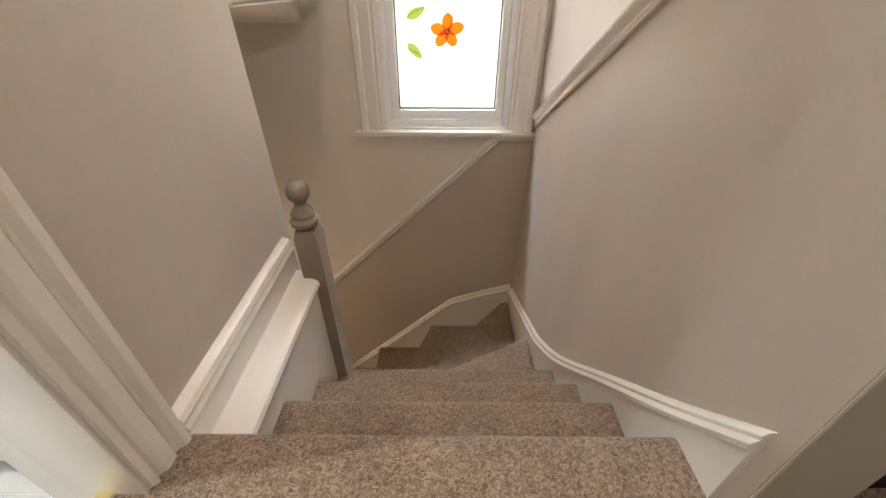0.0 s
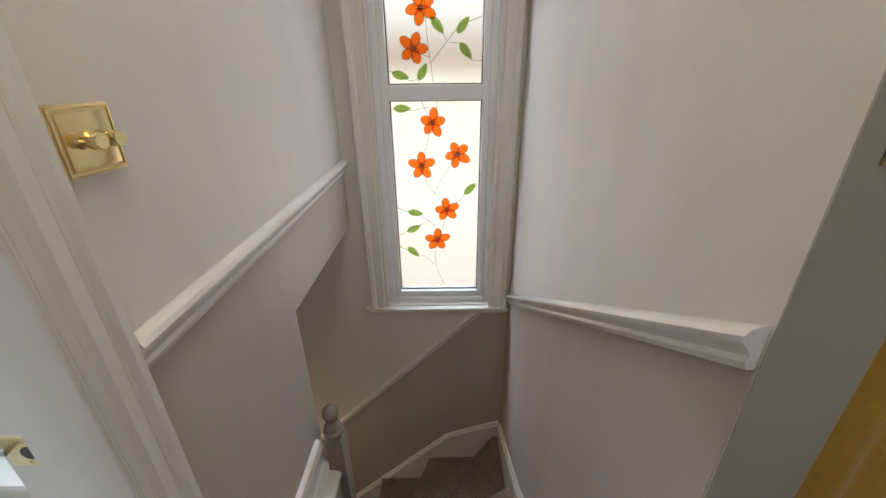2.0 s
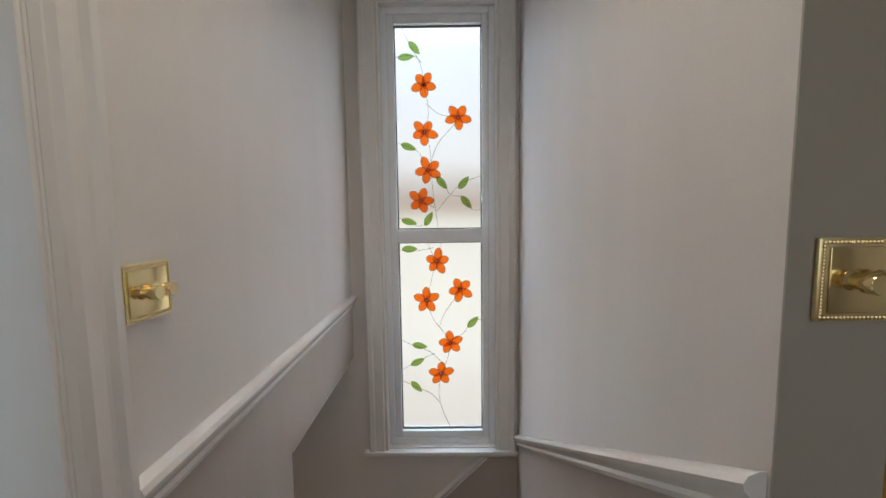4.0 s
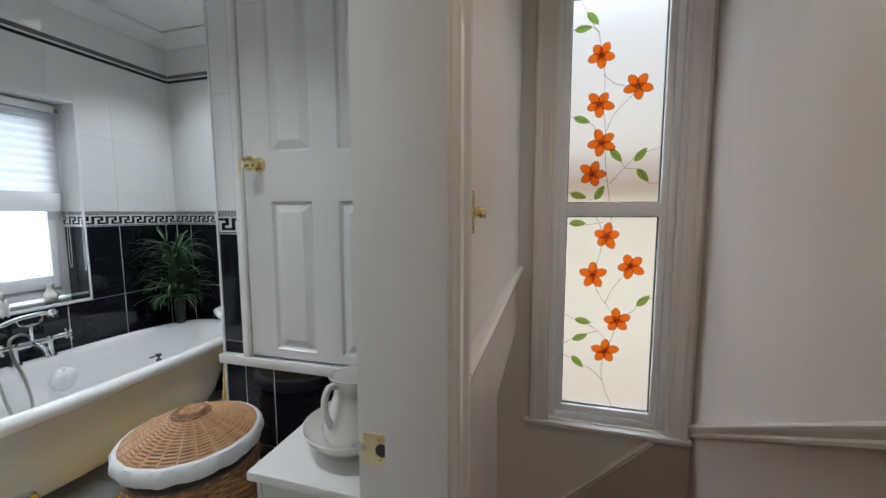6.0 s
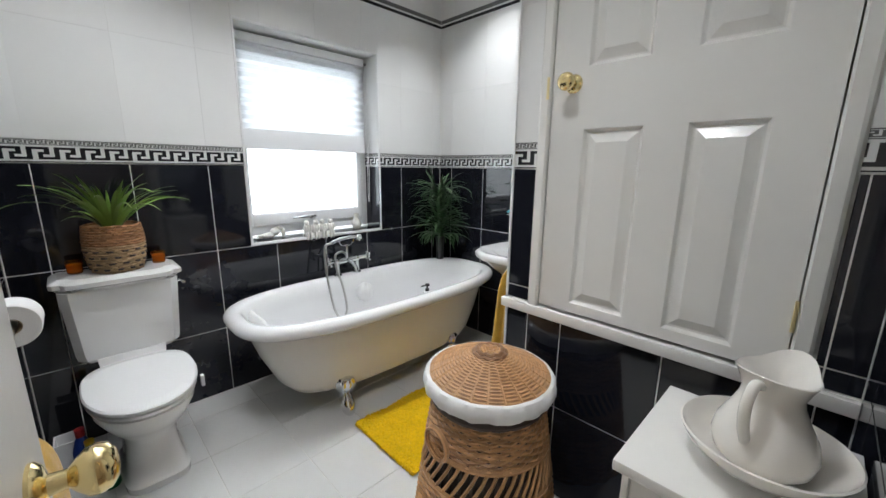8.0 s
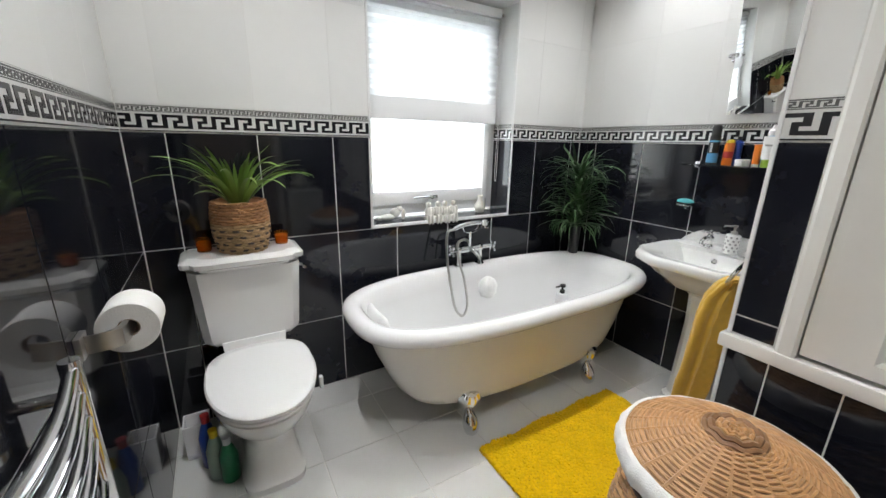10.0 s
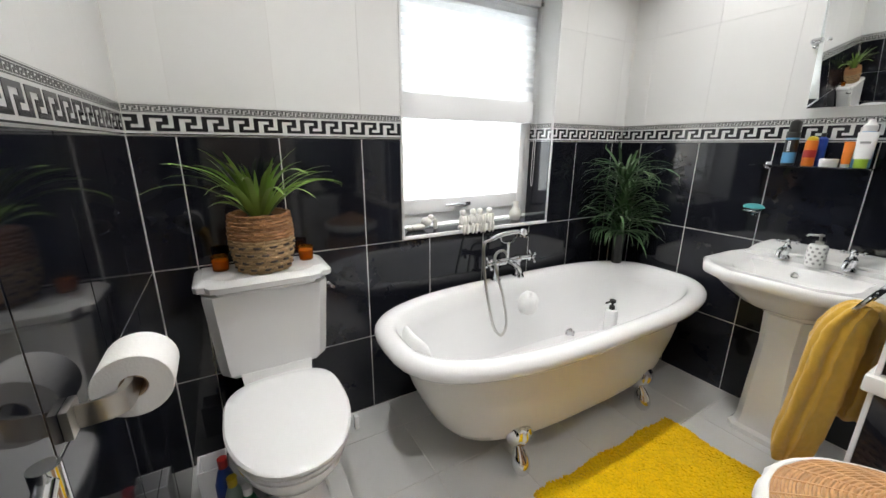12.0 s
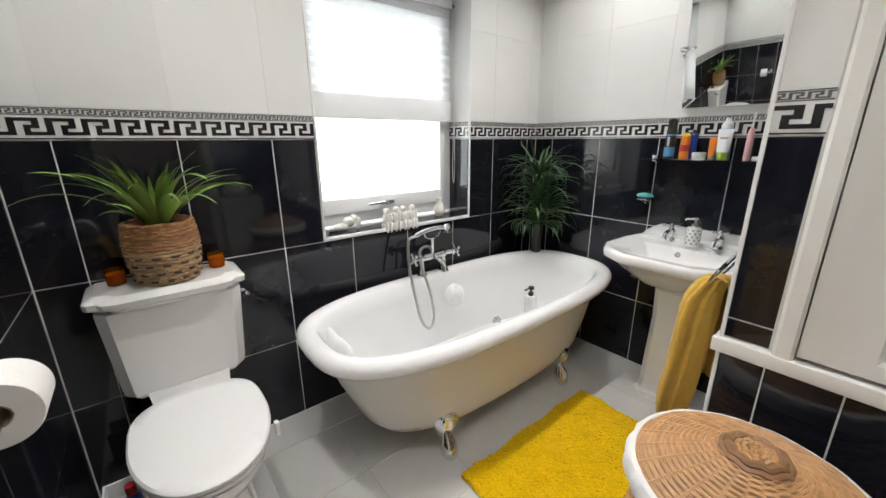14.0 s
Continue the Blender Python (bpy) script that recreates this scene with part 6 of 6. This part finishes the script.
# in the bath
bottle("bath_pump_bottle", "clear pump bottle with a black top standing in the bath", -2.475, 1.475, 0.255, [(0.030, 0), (0.032, 0.004), (0.032, 0.21), (0.028, 0.222), (0.012, 0.226)], (PLASTIC, RUBBER), [(0.014, 0.224), (0.014, 0.244), (0.006, 0.246), (0.006, 0.262), (0.016, 0.263), (0.016, 0.276), (0.004, 0.277)], group="")
part("spout", boxes((-2.478, -2.472, 1.42, 1.475, 0.520, 0.529), bevel=0.002), RUBBER, bpy.data.objects["bath_pump_bottle"])
# rough pale lump below the bath tap
_bm = bmesh.new()
lump(_bm, -2.735, 1.135, 0.485, 0.048, 0.062, 0.066, 10, 32)
for _v in _bm.verts:
    _v.co += Vector(noise.noise_vector(_v.co * 55)) * 0.012
tagged(part("pale_bath_lump", _bm, CLOTH, smooth=80), "rough white rounded lump under the bath tap", "sponge")
_bm = bmesh.new()
_rings = []
for _k in range(9):
    _u = -1 + 2 * _k / 8
    _rr = 0.030 * math.sqrt(max(0.03, 1 - _u ** 4))
    _cc = Vector((-2.55 + 0.115 * _u, 0.365 + 0.02 * _u * _u, 0.545))
    _rings.append([_cc + Vector((0, _rr * 0.75 * math.cos(a), _rr * 1.5 * math.sin(a))) for a in [2 * math.pi * i / 16 for i in range(16)]])
tagged(part("bath_pillow", loft(_bm, _rings), CLOTH, smooth=80), "quilted white bath pillow at the end of the bath", "bath pillow")

# beside the toilet
for _lab, _x, _y, _h, _m, _cm in (("dark blue cleaner bottle with a red cap", -2.655, -0.325, 0.22, BLUE_PL, RED_PL), ("pale green cleaner bottle with a yellow cap", -2.575, -0.300, 0.20, PALE_GREEN, YELLOW_PL), ("green cleaner bottle with a white cap", -2.535, -0.258, 0.18, GREEN_PL, PLASTIC)):
    bottle("cleaner_bottle", _lab, _x, _y, 0.0, [(0.030, 0), (0.033, 0.005), (0.033, _h * 0.62), (0.020, _h * 0.85), (0.013, _h * 0.92)], (_m, _cm), [(0.015, _h * 0.92), (0.016, _h * 1.08), (0.004, _h * 1.09)], group="cleaners beside the toilet")
tagged(part("brush_holder", loft(bmesh.new(), [[(-2.755 + a * k, -0.365 + b * k, z) for a, b in ((-1, -1), (1, -1), (1, 1), (-1, 1))] for k, z in ((0.045, 0), (0.048, 0.16), (0.042, 0.16), (0.038, 0.02))]), PLASTIC), "white square toilet brush holder on the floor", "brush holder")

# ceiling downlights
for _x, _y in BATH_LIGHTS:
    dl = thing("downlight", "chrome recessed ceiling downlight, switched on", "ceiling light", "bathroom downlights", at=(_x, _y, BTOP))
    part("bezel", lathe(bmesh.new(), [(0.043, 0), (0.043, -0.004), (0.036, -0.008), (0.030, -0.004), (0.030, 0)], (_x, _y, BTOP), 28, cap0=False, cap1=False), CHROME, dl)
    part("lamp_glass", lathe(bmesh.new(), [(0.029, -0.001), (0.029, -0.003)], (_x, _y, BTOP), 20), LAMP_GLOW, dl)

# unseen fitting, added to go with the landing lamp
ll = thing("added_landing_fitting", "unseen flush white glass ceiling light added above the landing", "ceiling light", at=(0.17, 0.35, TOP))
part("base", lathe(bmesh.new(), [(0.11, 0), (0.11, -0.02), (0.10, -0.024)], (0.17, 0.35, TOP), 28), PLASTIC, ll)
part("lamp_glass", lathe(bmesh.new(), [(0.098, -0.024), (0.098, -0.028), (0.09, -0.034)], (0.17, 0.35, TOP), 28), LAMP_GLOW, ll)

# brass dimmer switches
def dimmer(m, label):
    sw = thing("dimmer_switch", label, "light switch", at=m.translation)
    part("plate", place(boxes((-0.056, 0.056, -0.051, 0.051, 0, 0.006), bevel=0.003), m), BRASS_DULL, sw)
    part("inner_plate", place(boxes((-0.044, 0.044, -0.040, 0.040, 0.006, 0.0085), bevel=0.0015), m), BRASS, sw)
    bm = bmesh.new()
    for k in range(22):
        for s in (-1, 1):
            lathe(bm, [(0.0028, 0.005), (0.0024, 0.0075), (0.0008, 0.0085)], m=m @ pose(-0.050 + 0.1 * k / 21, 0.0455 * s, 0), segs=6)
            lathe(bm, [(0.0028, 0.005), (0.0024, 0.0075), (0.0008, 0.0085)], m=m @ pose(0.0505 * s, -0.045 + 0.09 * k / 21, 0), segs=6)
    part("beading", bm, BRASS, sw)
    for u in (-0.017, 0.017):
        part("dimmer_knob", lathe(bmesh.new(), [(0.012, 0.008), (0.0125, 0.009), (0.0095, 0.012), (0.0095, 0.022), (0.0125, 0.025), (0.0125, 0.038), (0.0115, 0.040), (0.002, 0.040)], m=m @ pose(u, 0, 0), segs=20), BRASS, sw)
    return sw
dimmer(Matrix(((0, 0, 1, LX + 0.0005), (1, 0, 0, 0.547), (0, 1, 0, 1.412), (0, 0, 0, 1))), "polished brass double dimmer switch with beaded edge")
dimmer(Matrix(((1, 0, 0, 0.722), (0, 0, -1, NIB - 0.0005), (0, 1, 0, 1.455), (0, 0, 0, 1))), "polished brass double dimmer switch with beaded edge")

# flower film on the stair window
FYF = F + 0.0085
def at_pane(k, u, v):
    z0, z1 = PANES[k]
    return PX0 + u * (PX1 - PX0), z1 - v * (z1 - z0)


def petal_shape(cx, cz, ang, L, w, n=12):
    out = []
    for i in range(n):
        t = 2 * math.pi * i / n
        a, b = (1 - math.cos(t)) / 2, math.sin(t)
        r, s = 0.03 * L + 1.0 * L * a, w * math.copysign(abs(b) ** 1.25, b) * (0.9 + 0.1 * a)
        out.append((cx + r * math.cos(ang) - s * math.sin(ang), cz + r * math.sin(ang) + s * math.cos(ang)))
    return out


def flat_piece(bm, pts, y):
    bm.faces.new([bm.verts.new((x, y, z)) for x, z in pts])


_rg = random.Random(6)
FLOWERS = ([(0.33, 0.278), (0.73, 0.44), (0.33, 0.51), (0.365, 0.70), (0.275, 0.855)], [(0.46, 0.10), (0.735, 0.248), (0.325, 0.304), (0.61, 0.533), (0.49, 0.70)])
LEAVES = ([(0.23, 0.10, -50), (0.13, 0.143, 5), (0.14, 0.582, -20), (0.53, 0.765, -50), (0.79, 0.765, 50), (0.82, 0.865, -50), (0.13, 0.962, -15), (0.365, 0.948, 60)],
          [(0.13, 0.035, 0), (0.89, 0.423, 45), (0.23, 0.548, -10), (0.20, 0.636, 25), (0.18, 0.771, -45)])
STEMS = ([[(0.08, 0.0), (0.2, 0.10), (0.3, 0.18), (0.33, 0.278), (0.38, 0.38), (0.37, 0.51), (0.40, 0.62), (0.42, 0.8), (0.48, 1.0)], [(0.36, 0.37), (0.5, 0.42), (0.7, 0.44)], [(0.72, 0.46), (0.5, 0.56), (0.40, 0.66)], [(0, 0.143), (0.2, 0.135), (0.31, 0.17)], [(0, 0.56), (0.15, 0.585), (0.28, 0.62), (0.30, 0.70)],
          [(0.46, 0.91), (0.62, 0.83), (0.76, 0.77), (1.0, 0.73)], [(0.45, 0.73), (0.56, 0.78), (0.63, 0.83)], [(0.64, 0.83), (0.78, 0.84), (0.88, 0.90), (1.0, 0.905)], [(0, 0.94), (0.14, 0.965), (0.25, 0.985), (0.36, 0.96), (0.40, 0.92)], [(0.3, 0.87), (0.45, 0.89)]],
         [[(0.34, 0.0), (0.42, 0.09), (0.40, 0.18), (0.33, 0.304), (0.40, 0.40), (0.50, 0.46), (0.60, 0.53), (0.57, 0.62), (0.50, 0.70), (0.46, 0.80), (0.50, 0.90), (0.60, 1.0)], [(0.72, 0.27), (0.55, 0.37), (0.47, 0.45)], [(0, 0.04), (0.2, 0.045), (0.42, 0.03)], [(0.51, 0.0), (0.50, 0.07)], [(0.62, 0.52), (0.78, 0.48), (0.86, 0.42), (1.0, 0.41)],
          [(0, 0.515), (0.12, 0.54), (0.35, 0.58), (0.54, 0.655)], [(0, 0.68), (0.2, 0.63), (0.42, 0.59)], [(0, 0.735), (0.18, 0.775), (0.36, 0.81), (0.47, 0.86)]])
for _pk in (0, 1):
    for _line in STEMS[_pk]:
        _pts = curve([(at_pane(_pk, *q)[0], FYF, at_pane(_pk, *q)[1]) for q in _line], 6)
        part("film_stem", tube(bmesh.new(), _pts, 0.0013, 4), PETAL_EDGE, win)
    for _u, _v, _deg in LEAVES[_pk]:
        _cx, _cz = at_pane(_pk, _u, _v)
        for _s, _y, _m, _nm in ((1.0, FYF - 0.0012, LEAF_FILM, "film_leaf"),):
            _q = []
            for _i in range(14):
                _t = 2 * math.pi * _i / 14
                _a, _b = 0.046 * math.cos(_t) * _s, 0.0205 * math.copysign(abs(math.sin(_t)) ** 1.5, math.sin(_t)) * _s * (1 - 0.25 * math.cos(_t))
                _d = radians(_deg)
                _q.append((_cx + _a * math.cos(_d) - _b * math.sin(_d), _cz + _a * math.sin(_d) + _b * math.cos(_d)))
            _bm = bmesh.new()
            flat_piece(_bm, _q, _y)
            part(_nm, _bm, _m, win)
    for _u, _v in FLOWERS[_pk]:
        _cx, _cz = at_pane(_pk, _u, _v)
        _a0 = _rg.uniform(0, 1.2)
        _b1, _b2, _b3 = bmesh.new(), bmesh.new(), bmesh.new()
        for _k in range(5):
            _an = _a0 + 2 * math.pi * _k / 5 + _rg.uniform(-0.12, 0.12)
            _L = 0.072 * _rg.uniform(0.9, 1.1)
            tube(_b1, [(x, FYF - 0.0032, z) for x, z in petal_shape(_cx, _cz, _an, _L, 0.0255)], 0.0011, 4, closed=True)
            flat_piece(_b2, petal_shape(_cx, _cz, _an, _L, 0.0255), FYF - 0.0026 - 0.0001 * _k)
            tube(_b3, [(_cx + 0.004 * math.cos(_an), FYF - 0.0036, _cz + 0.004 * math.sin(_an)), (_cx + 0.027 * math.cos(_an), FYF - 0.0036, _cz + 0.027 * math.sin(_an))], [0.0040, 0.0009], 4)
        _fl = part("film_flower", _b2, PETAL, win, "five-petalled orange flower")
        part("petal_outline", _b1, PETAL_EDGE, _fl)
        part("stamen", _b3, PETAL_EDGE, _fl)

# glimpse of the bedroom
bed = thing("bed", "bed with a lavender-grey cover", "bed", at=(1.5, 1.3, LAND))
part("cover", boxes((1.22, 1.88, 0.75, 2.05, LAND + 0.15, LAND + 0.42), bevel=0.05), BEDDING, bed)
part("base", boxes((1.25, 1.88, 0.78, 2.05, LAND, LAND + 0.16)), DARK_FLOOR, bed)
gown = thing("dressing_gown", "mustard yellow dressing gown hanging on a hook in the bedroom", "dressing gown", at=(1.15, 0.55, 0.5))
part("cloth", draped(bmesh.new(), curve([(1.17, 0.56, 1.75), (1.17, 0.56, 1.4), (1.15, 0.55, 1.0), (1.14, 0.54, 0.50)], 6), (0.98, 0.2, 0), 0.15, 0.025, 9, 0.015), TOWEL, gown, smooth=60)
part("hanger_rail", tube(bmesh.new(), [(0.74, 0.56, 1.76), (1.9, 0.56, 1.76)], 0.012, 10), CHROME, gown)

# ================= tiles and friezes =================
ROWS_Z = (0.0, 0.395, 0.855, 1.322)
FR0, FR1 = 1.322, 1.422
HIGH_Z = (1.422, 1.895, 2.372)
CAP0, CAP1 = 2.372, 2.442
GAP = 0.004
_tile_meshes = {}
def tile_piece(name, mat, parent, a, b, n, w, h, th=0.006):
    """One glazed tile: corner a on its face, b along its width, up is z unless flat; n the way it faces. Alike tiles share a mesh."""
    key = (mat.name, round(w, 3), round(h, 3))
    if key not in _tile_meshes:
        bm = box(bmesh.new(), 0, w, 0, h, -th, 0)
        top = [e for e in bm.edges if all(abs(v.co.z) < 1e-6 for v in e.verts)]
        bmesh.ops.bevel(bm, geom=top, offset=0.0014 if mat is BLACK_TILE or mat is FLOOR_TILE else 0.0003, segments=1, affect="EDGES")
        finish(bm, 0)
        me = bpy.data.meshes.new(name)
        bm.to_mesh(me)
        bm.free()
        me.materials.append(mat)
        _tile_meshes[key] = me
    ob = new(name, _tile_meshes[key])
    b, n = Vector(b), Vector(n)
    up = n.cross(b)
    m = Matrix((b, up, n)).transposed().to_4x4()
    ob.parent = parent
    if parent.type == "EMPTY":
        ob.matrix_parent_inverse = Matrix.Translation(-parent.location)
    ob.matrix_basis = Matrix.Translation(a) @ m
    return ob


def cells(lo, hi, joint, pitch):
    """Spans of tiles between lo and hi with a joint at the given place."""
    k = math.floor((lo - joint) / pitch)
    cuts = [lo]
    while joint + pitch * k < hi - 0.012:
        if joint + pitch * k > lo + 0.012:
            cuts.append(joint + pitch * k)
        k += 1
    return list(zip(cuts, cuts[1:] + [hi]))


def key_strokes(u0, p, h):
    """Bars of one unit of a running key, in (u, v): five rows high, the strokes butting."""
    return [(u0, u0 + 0.2 * p, 0, 0.8 * h), (u0, u0 + 0.83 * p, 0.8 * h, h), (u0 + 0.63 * p, u0 + 0.83 * p, 0.4 * h, 0.8 * h), (u0 + 0.4 * p, u0 + 0.63 * p, 0.4 * h, 0.6 * h), (u0 + 0.4 * p, u0 + 0.58 * p, 0.2 * h, 0.4 * h), (u0 + 0.4 * p, u0 + p, 0, 0.2 * h)]


def tiled(parent, origin, b, n, lo, hi, joint, pitch=0.328, holes=(), rows=True, white=True, zlow=0.0, low_top=None):
    """Clad a wall face between lo and hi (along b): black below, key frieze, white above, capping border on top."""
    origin, b, n = Vector(origin), Vector(b), Vector(n)
    def put(u0, u1, z0, z1, mat, name):
        spans = [(u0, u1, z0, z1)]
        for a0, a1, c0, c1 in holes:
            nxt = []
            for p0, p1, q0, q1 in spans:
                if p1 <= a0 or p0 >= a1 or q1 <= c0 or q0 >= c1:
                    nxt.append((p0, p1, q0, q1))
                    continue
                if p0 < a0: nxt.append((p0, a0, q0, q1))
                if p1 > a1: nxt.append((a1, p1, q0, q1))
                m0, m1 = max(p0, a0), min(p1, a1)
                if q0 < c0: nxt.append((m0, m1, q0, c0))
                if q1 > c1: nxt.append((m0, m1, c1, q1))
            spans = nxt
        for p0, p1, q0, q1 in spans:
            if p1 - p0 > 0.012 and q1 - q0 > 0.012:
                g = GAP if mat is BLACK_TILE else 0.0008
                tile_piece(name, mat, parent, origin + b * (p0 + g / 2) + Vector((0, 0, q0 + g / 2)), b, n, p1 - p0 - g, q1 - q0 - g)
    cs = cells(lo, hi, joint, pitch)
    zs = [z for z in ROWS_Z if z > zlow + 0.02]
    zs = [zlow] + zs
    for u0, u1 in cs:
        for z0, z1 in zip(zs, zs[1:]):
            put(u0, u1, z0, z1, BLACK_TILE, "wall_tile")
        put(u0, u1, FR0, FR1, WHITE_TILE, "frieze_tile")
        for z0, z1 in zip(HIGH_Z, HIGH_Z[1:]):
            put(u0, u1, z0, z1, WHITE_TILE, "wall_tile")
        put(u0, u1, CAP0, CAP1, WHITE_TILE, "border_tile")
        put(u0, u1, CAP1, BTOP - 0.085, WHITE_TILE, "wall_tile")
    dark, grey = bmesh.new(), bmesh.new()
    def bar(bm, u0, u1, z0, z1, t=0.0012):
        for a0, a1, c0, c1 in holes:
            if c0 < (z0 + z1) / 2 < c1:
                if u0 >= a0 and u1 <= a1:
                    return
                if u0 < a0 < u1 <= a1: u1 = a0
                elif a0 <= u0 < a1 < u1: u0 = a1
                elif u0 < a0 and u1 > a1:
                    bar(bm, u0, a0, z0, z1, t)
                    bar(bm, a1, u1, z0, z1, t)
                    return
        if u1 - u0 < 0.0008:
            return
        pts = [origin + b * u + Vector((0, 0, z)) + n * d for d in (-0.001, t) for u, z in ((u0, z0), (u1, z0), (u1, z1), (u0, z1))]
        v = [bm.verts.new(p) for p in pts]
        for q in ((4, 5, 6, 7), (0, 1, 5, 4), (1, 2, 6, 5), (2, 3, 7, 6), (3, 0, 4, 7)):
            bm.faces.new([v[i] for i in q])
    p = pitch / 4
    k0, k1 = math.floor((lo - joint) / p), math.ceil((hi - joint) / p)
    for k in range(k0, k1):
        for u0, u1, v0, v1 in key_strokes(joint + k * p, p, 0.051):
            u0, u1 = max(u0, lo), min(u1, hi)
            if u1 > u0:
                bar(dark, u0, u1, 1.337 + v0, 1.337 + v1)
    p2 = pitch / 11
    for k in range(math.floor((lo - joint) / p2), math.ceil((hi - joint) / p2)):
        for u0, u1, v0, v1 in key_strokes(joint + k * p2, p2, 0.0150):
            u0, u1 = max(u0, lo), min(u1, hi)
            if u1 > u0:
                bar(grey, u0, u1, 1.3995 + v0, 1.3995 + v1)
    bar(dark, lo, hi, 1.3255, 1.3290)
    bar(grey, lo, hi, 1.4160, 1.4190)
    bar(grey, lo, hi, 1.3955, 1.3980)
    bar(dark, lo, hi, 2.380, 2.400)
    bar(grey, lo, hi, 2.412, 2.438)
    for nm, bm, m in (("key_pattern", dark, KEY_BLACK), ("fine_key_pattern", grey, KEY_GREY)):
        tagged(part(nm, bm, m, parent, smooth=0), kind="stuff")


W = {o.name: o for o in scene.objects}
tiled(W["wall_west"], (WX, 0, 0), (0, 1, 0), (1, 0, 0), SX, NY, 0.333, 0.326, holes=[(WY0 - 0.011, WY1 + 0.011, WZ0 - 0.011, WZ1 + 0.011)])
tiled(W["wall_north"], (0, NY, 0), (1, 0, 0), (0, -1, 0), WX, CX, -2.486, 0.334)
tiled(W["wall_south"], (0, SX, 0), (-1, 0, 0), (0, 1, 0), -EX, -WX, 2.308, 0.315)
# cupboard face: low panel, and strips either side of the door frame
tiled(W["wall_cupboard"], (0, CY, 0), (1, 0, 0), (0, -1, 0), CX, EX, -1.250, 0.350, holes=[(-1.396, -0.569, 0.79, 2.62), (CX - 0.1, EX + 0.1, 0.75, 0.80)])
tiled(W["wall_cupboard"], (CX, 0, 0), (0, -1, 0), (-1, 0, 0), -NY, -CY, -1.55, 0.334, holes=[(-1.125, -1.0, 0.75, 0.80)])
tiled(W["wall_door"], (EX, 0, 0), (0, -1, 0), (-1, 0, 0), -CY, -DY1 - 0.062, -0.55, 0.334, holes=[])
# frieze returning into the window reveal
tiled(W["window_2"], (0, WY1 - 0.004, 0), (1, 0, 0), (0, -1, 0), FX, WX - 0.006, -3.0, 0.326, holes=[(-3.2, -2.9, -0.1, FR0), (-3.2, -2.9, FR1, 2.8)])
# white corner trims on the cupboard
setting("corner_trim", boxes((CX - 0.006, CX + 0.004, CY - 0.006, CY + 0.004, 0.0, 0.757), (CX - 0.006, CX + 0.004, CY - 0.006, CY + 0.004, 0.797, BTOP - 0.09), bevel=0.002), PLASTIC, "white tile edging on the cupboard corner", "trim")
setting("corner_bead", boxes((WX - 0.001, WX + 0.003, SX - 0.001, SX + 0.003, 0.0, BTOP - 0.09), (WX - 0.001, WX + 0.0025, NY - 0.0025, NY + 0.001, 0.0, BTOP - 0.09)), GROUT, "off-white grout in the corners", "trim")
# floor tiles
_xs = cells(WX, LX - 0.062, -2.10, 0.329)
for _y0, _y1 in cells(SX, NY, 0.080, 0.328):
    for _x0, _x1 in _xs:
        if _y0 > 1.02 and _x1 > CX + 0.02:
            _x1 = min(_x1, CX)
        if _y0 < DY0 - 0.02 and _x0 > EX:
            continue
        if _x1 - _x0 > 0.012:
            tile_piece("floor_tile", FLOOR_TILE, W["floor_bathroom"], (_x0 + GAP / 2, _y0 + GAP / 2, 0), (1, 0, 0), (0, 0, 1), _x1 - _x0 - GAP, _y1 - _y0 - GAP)
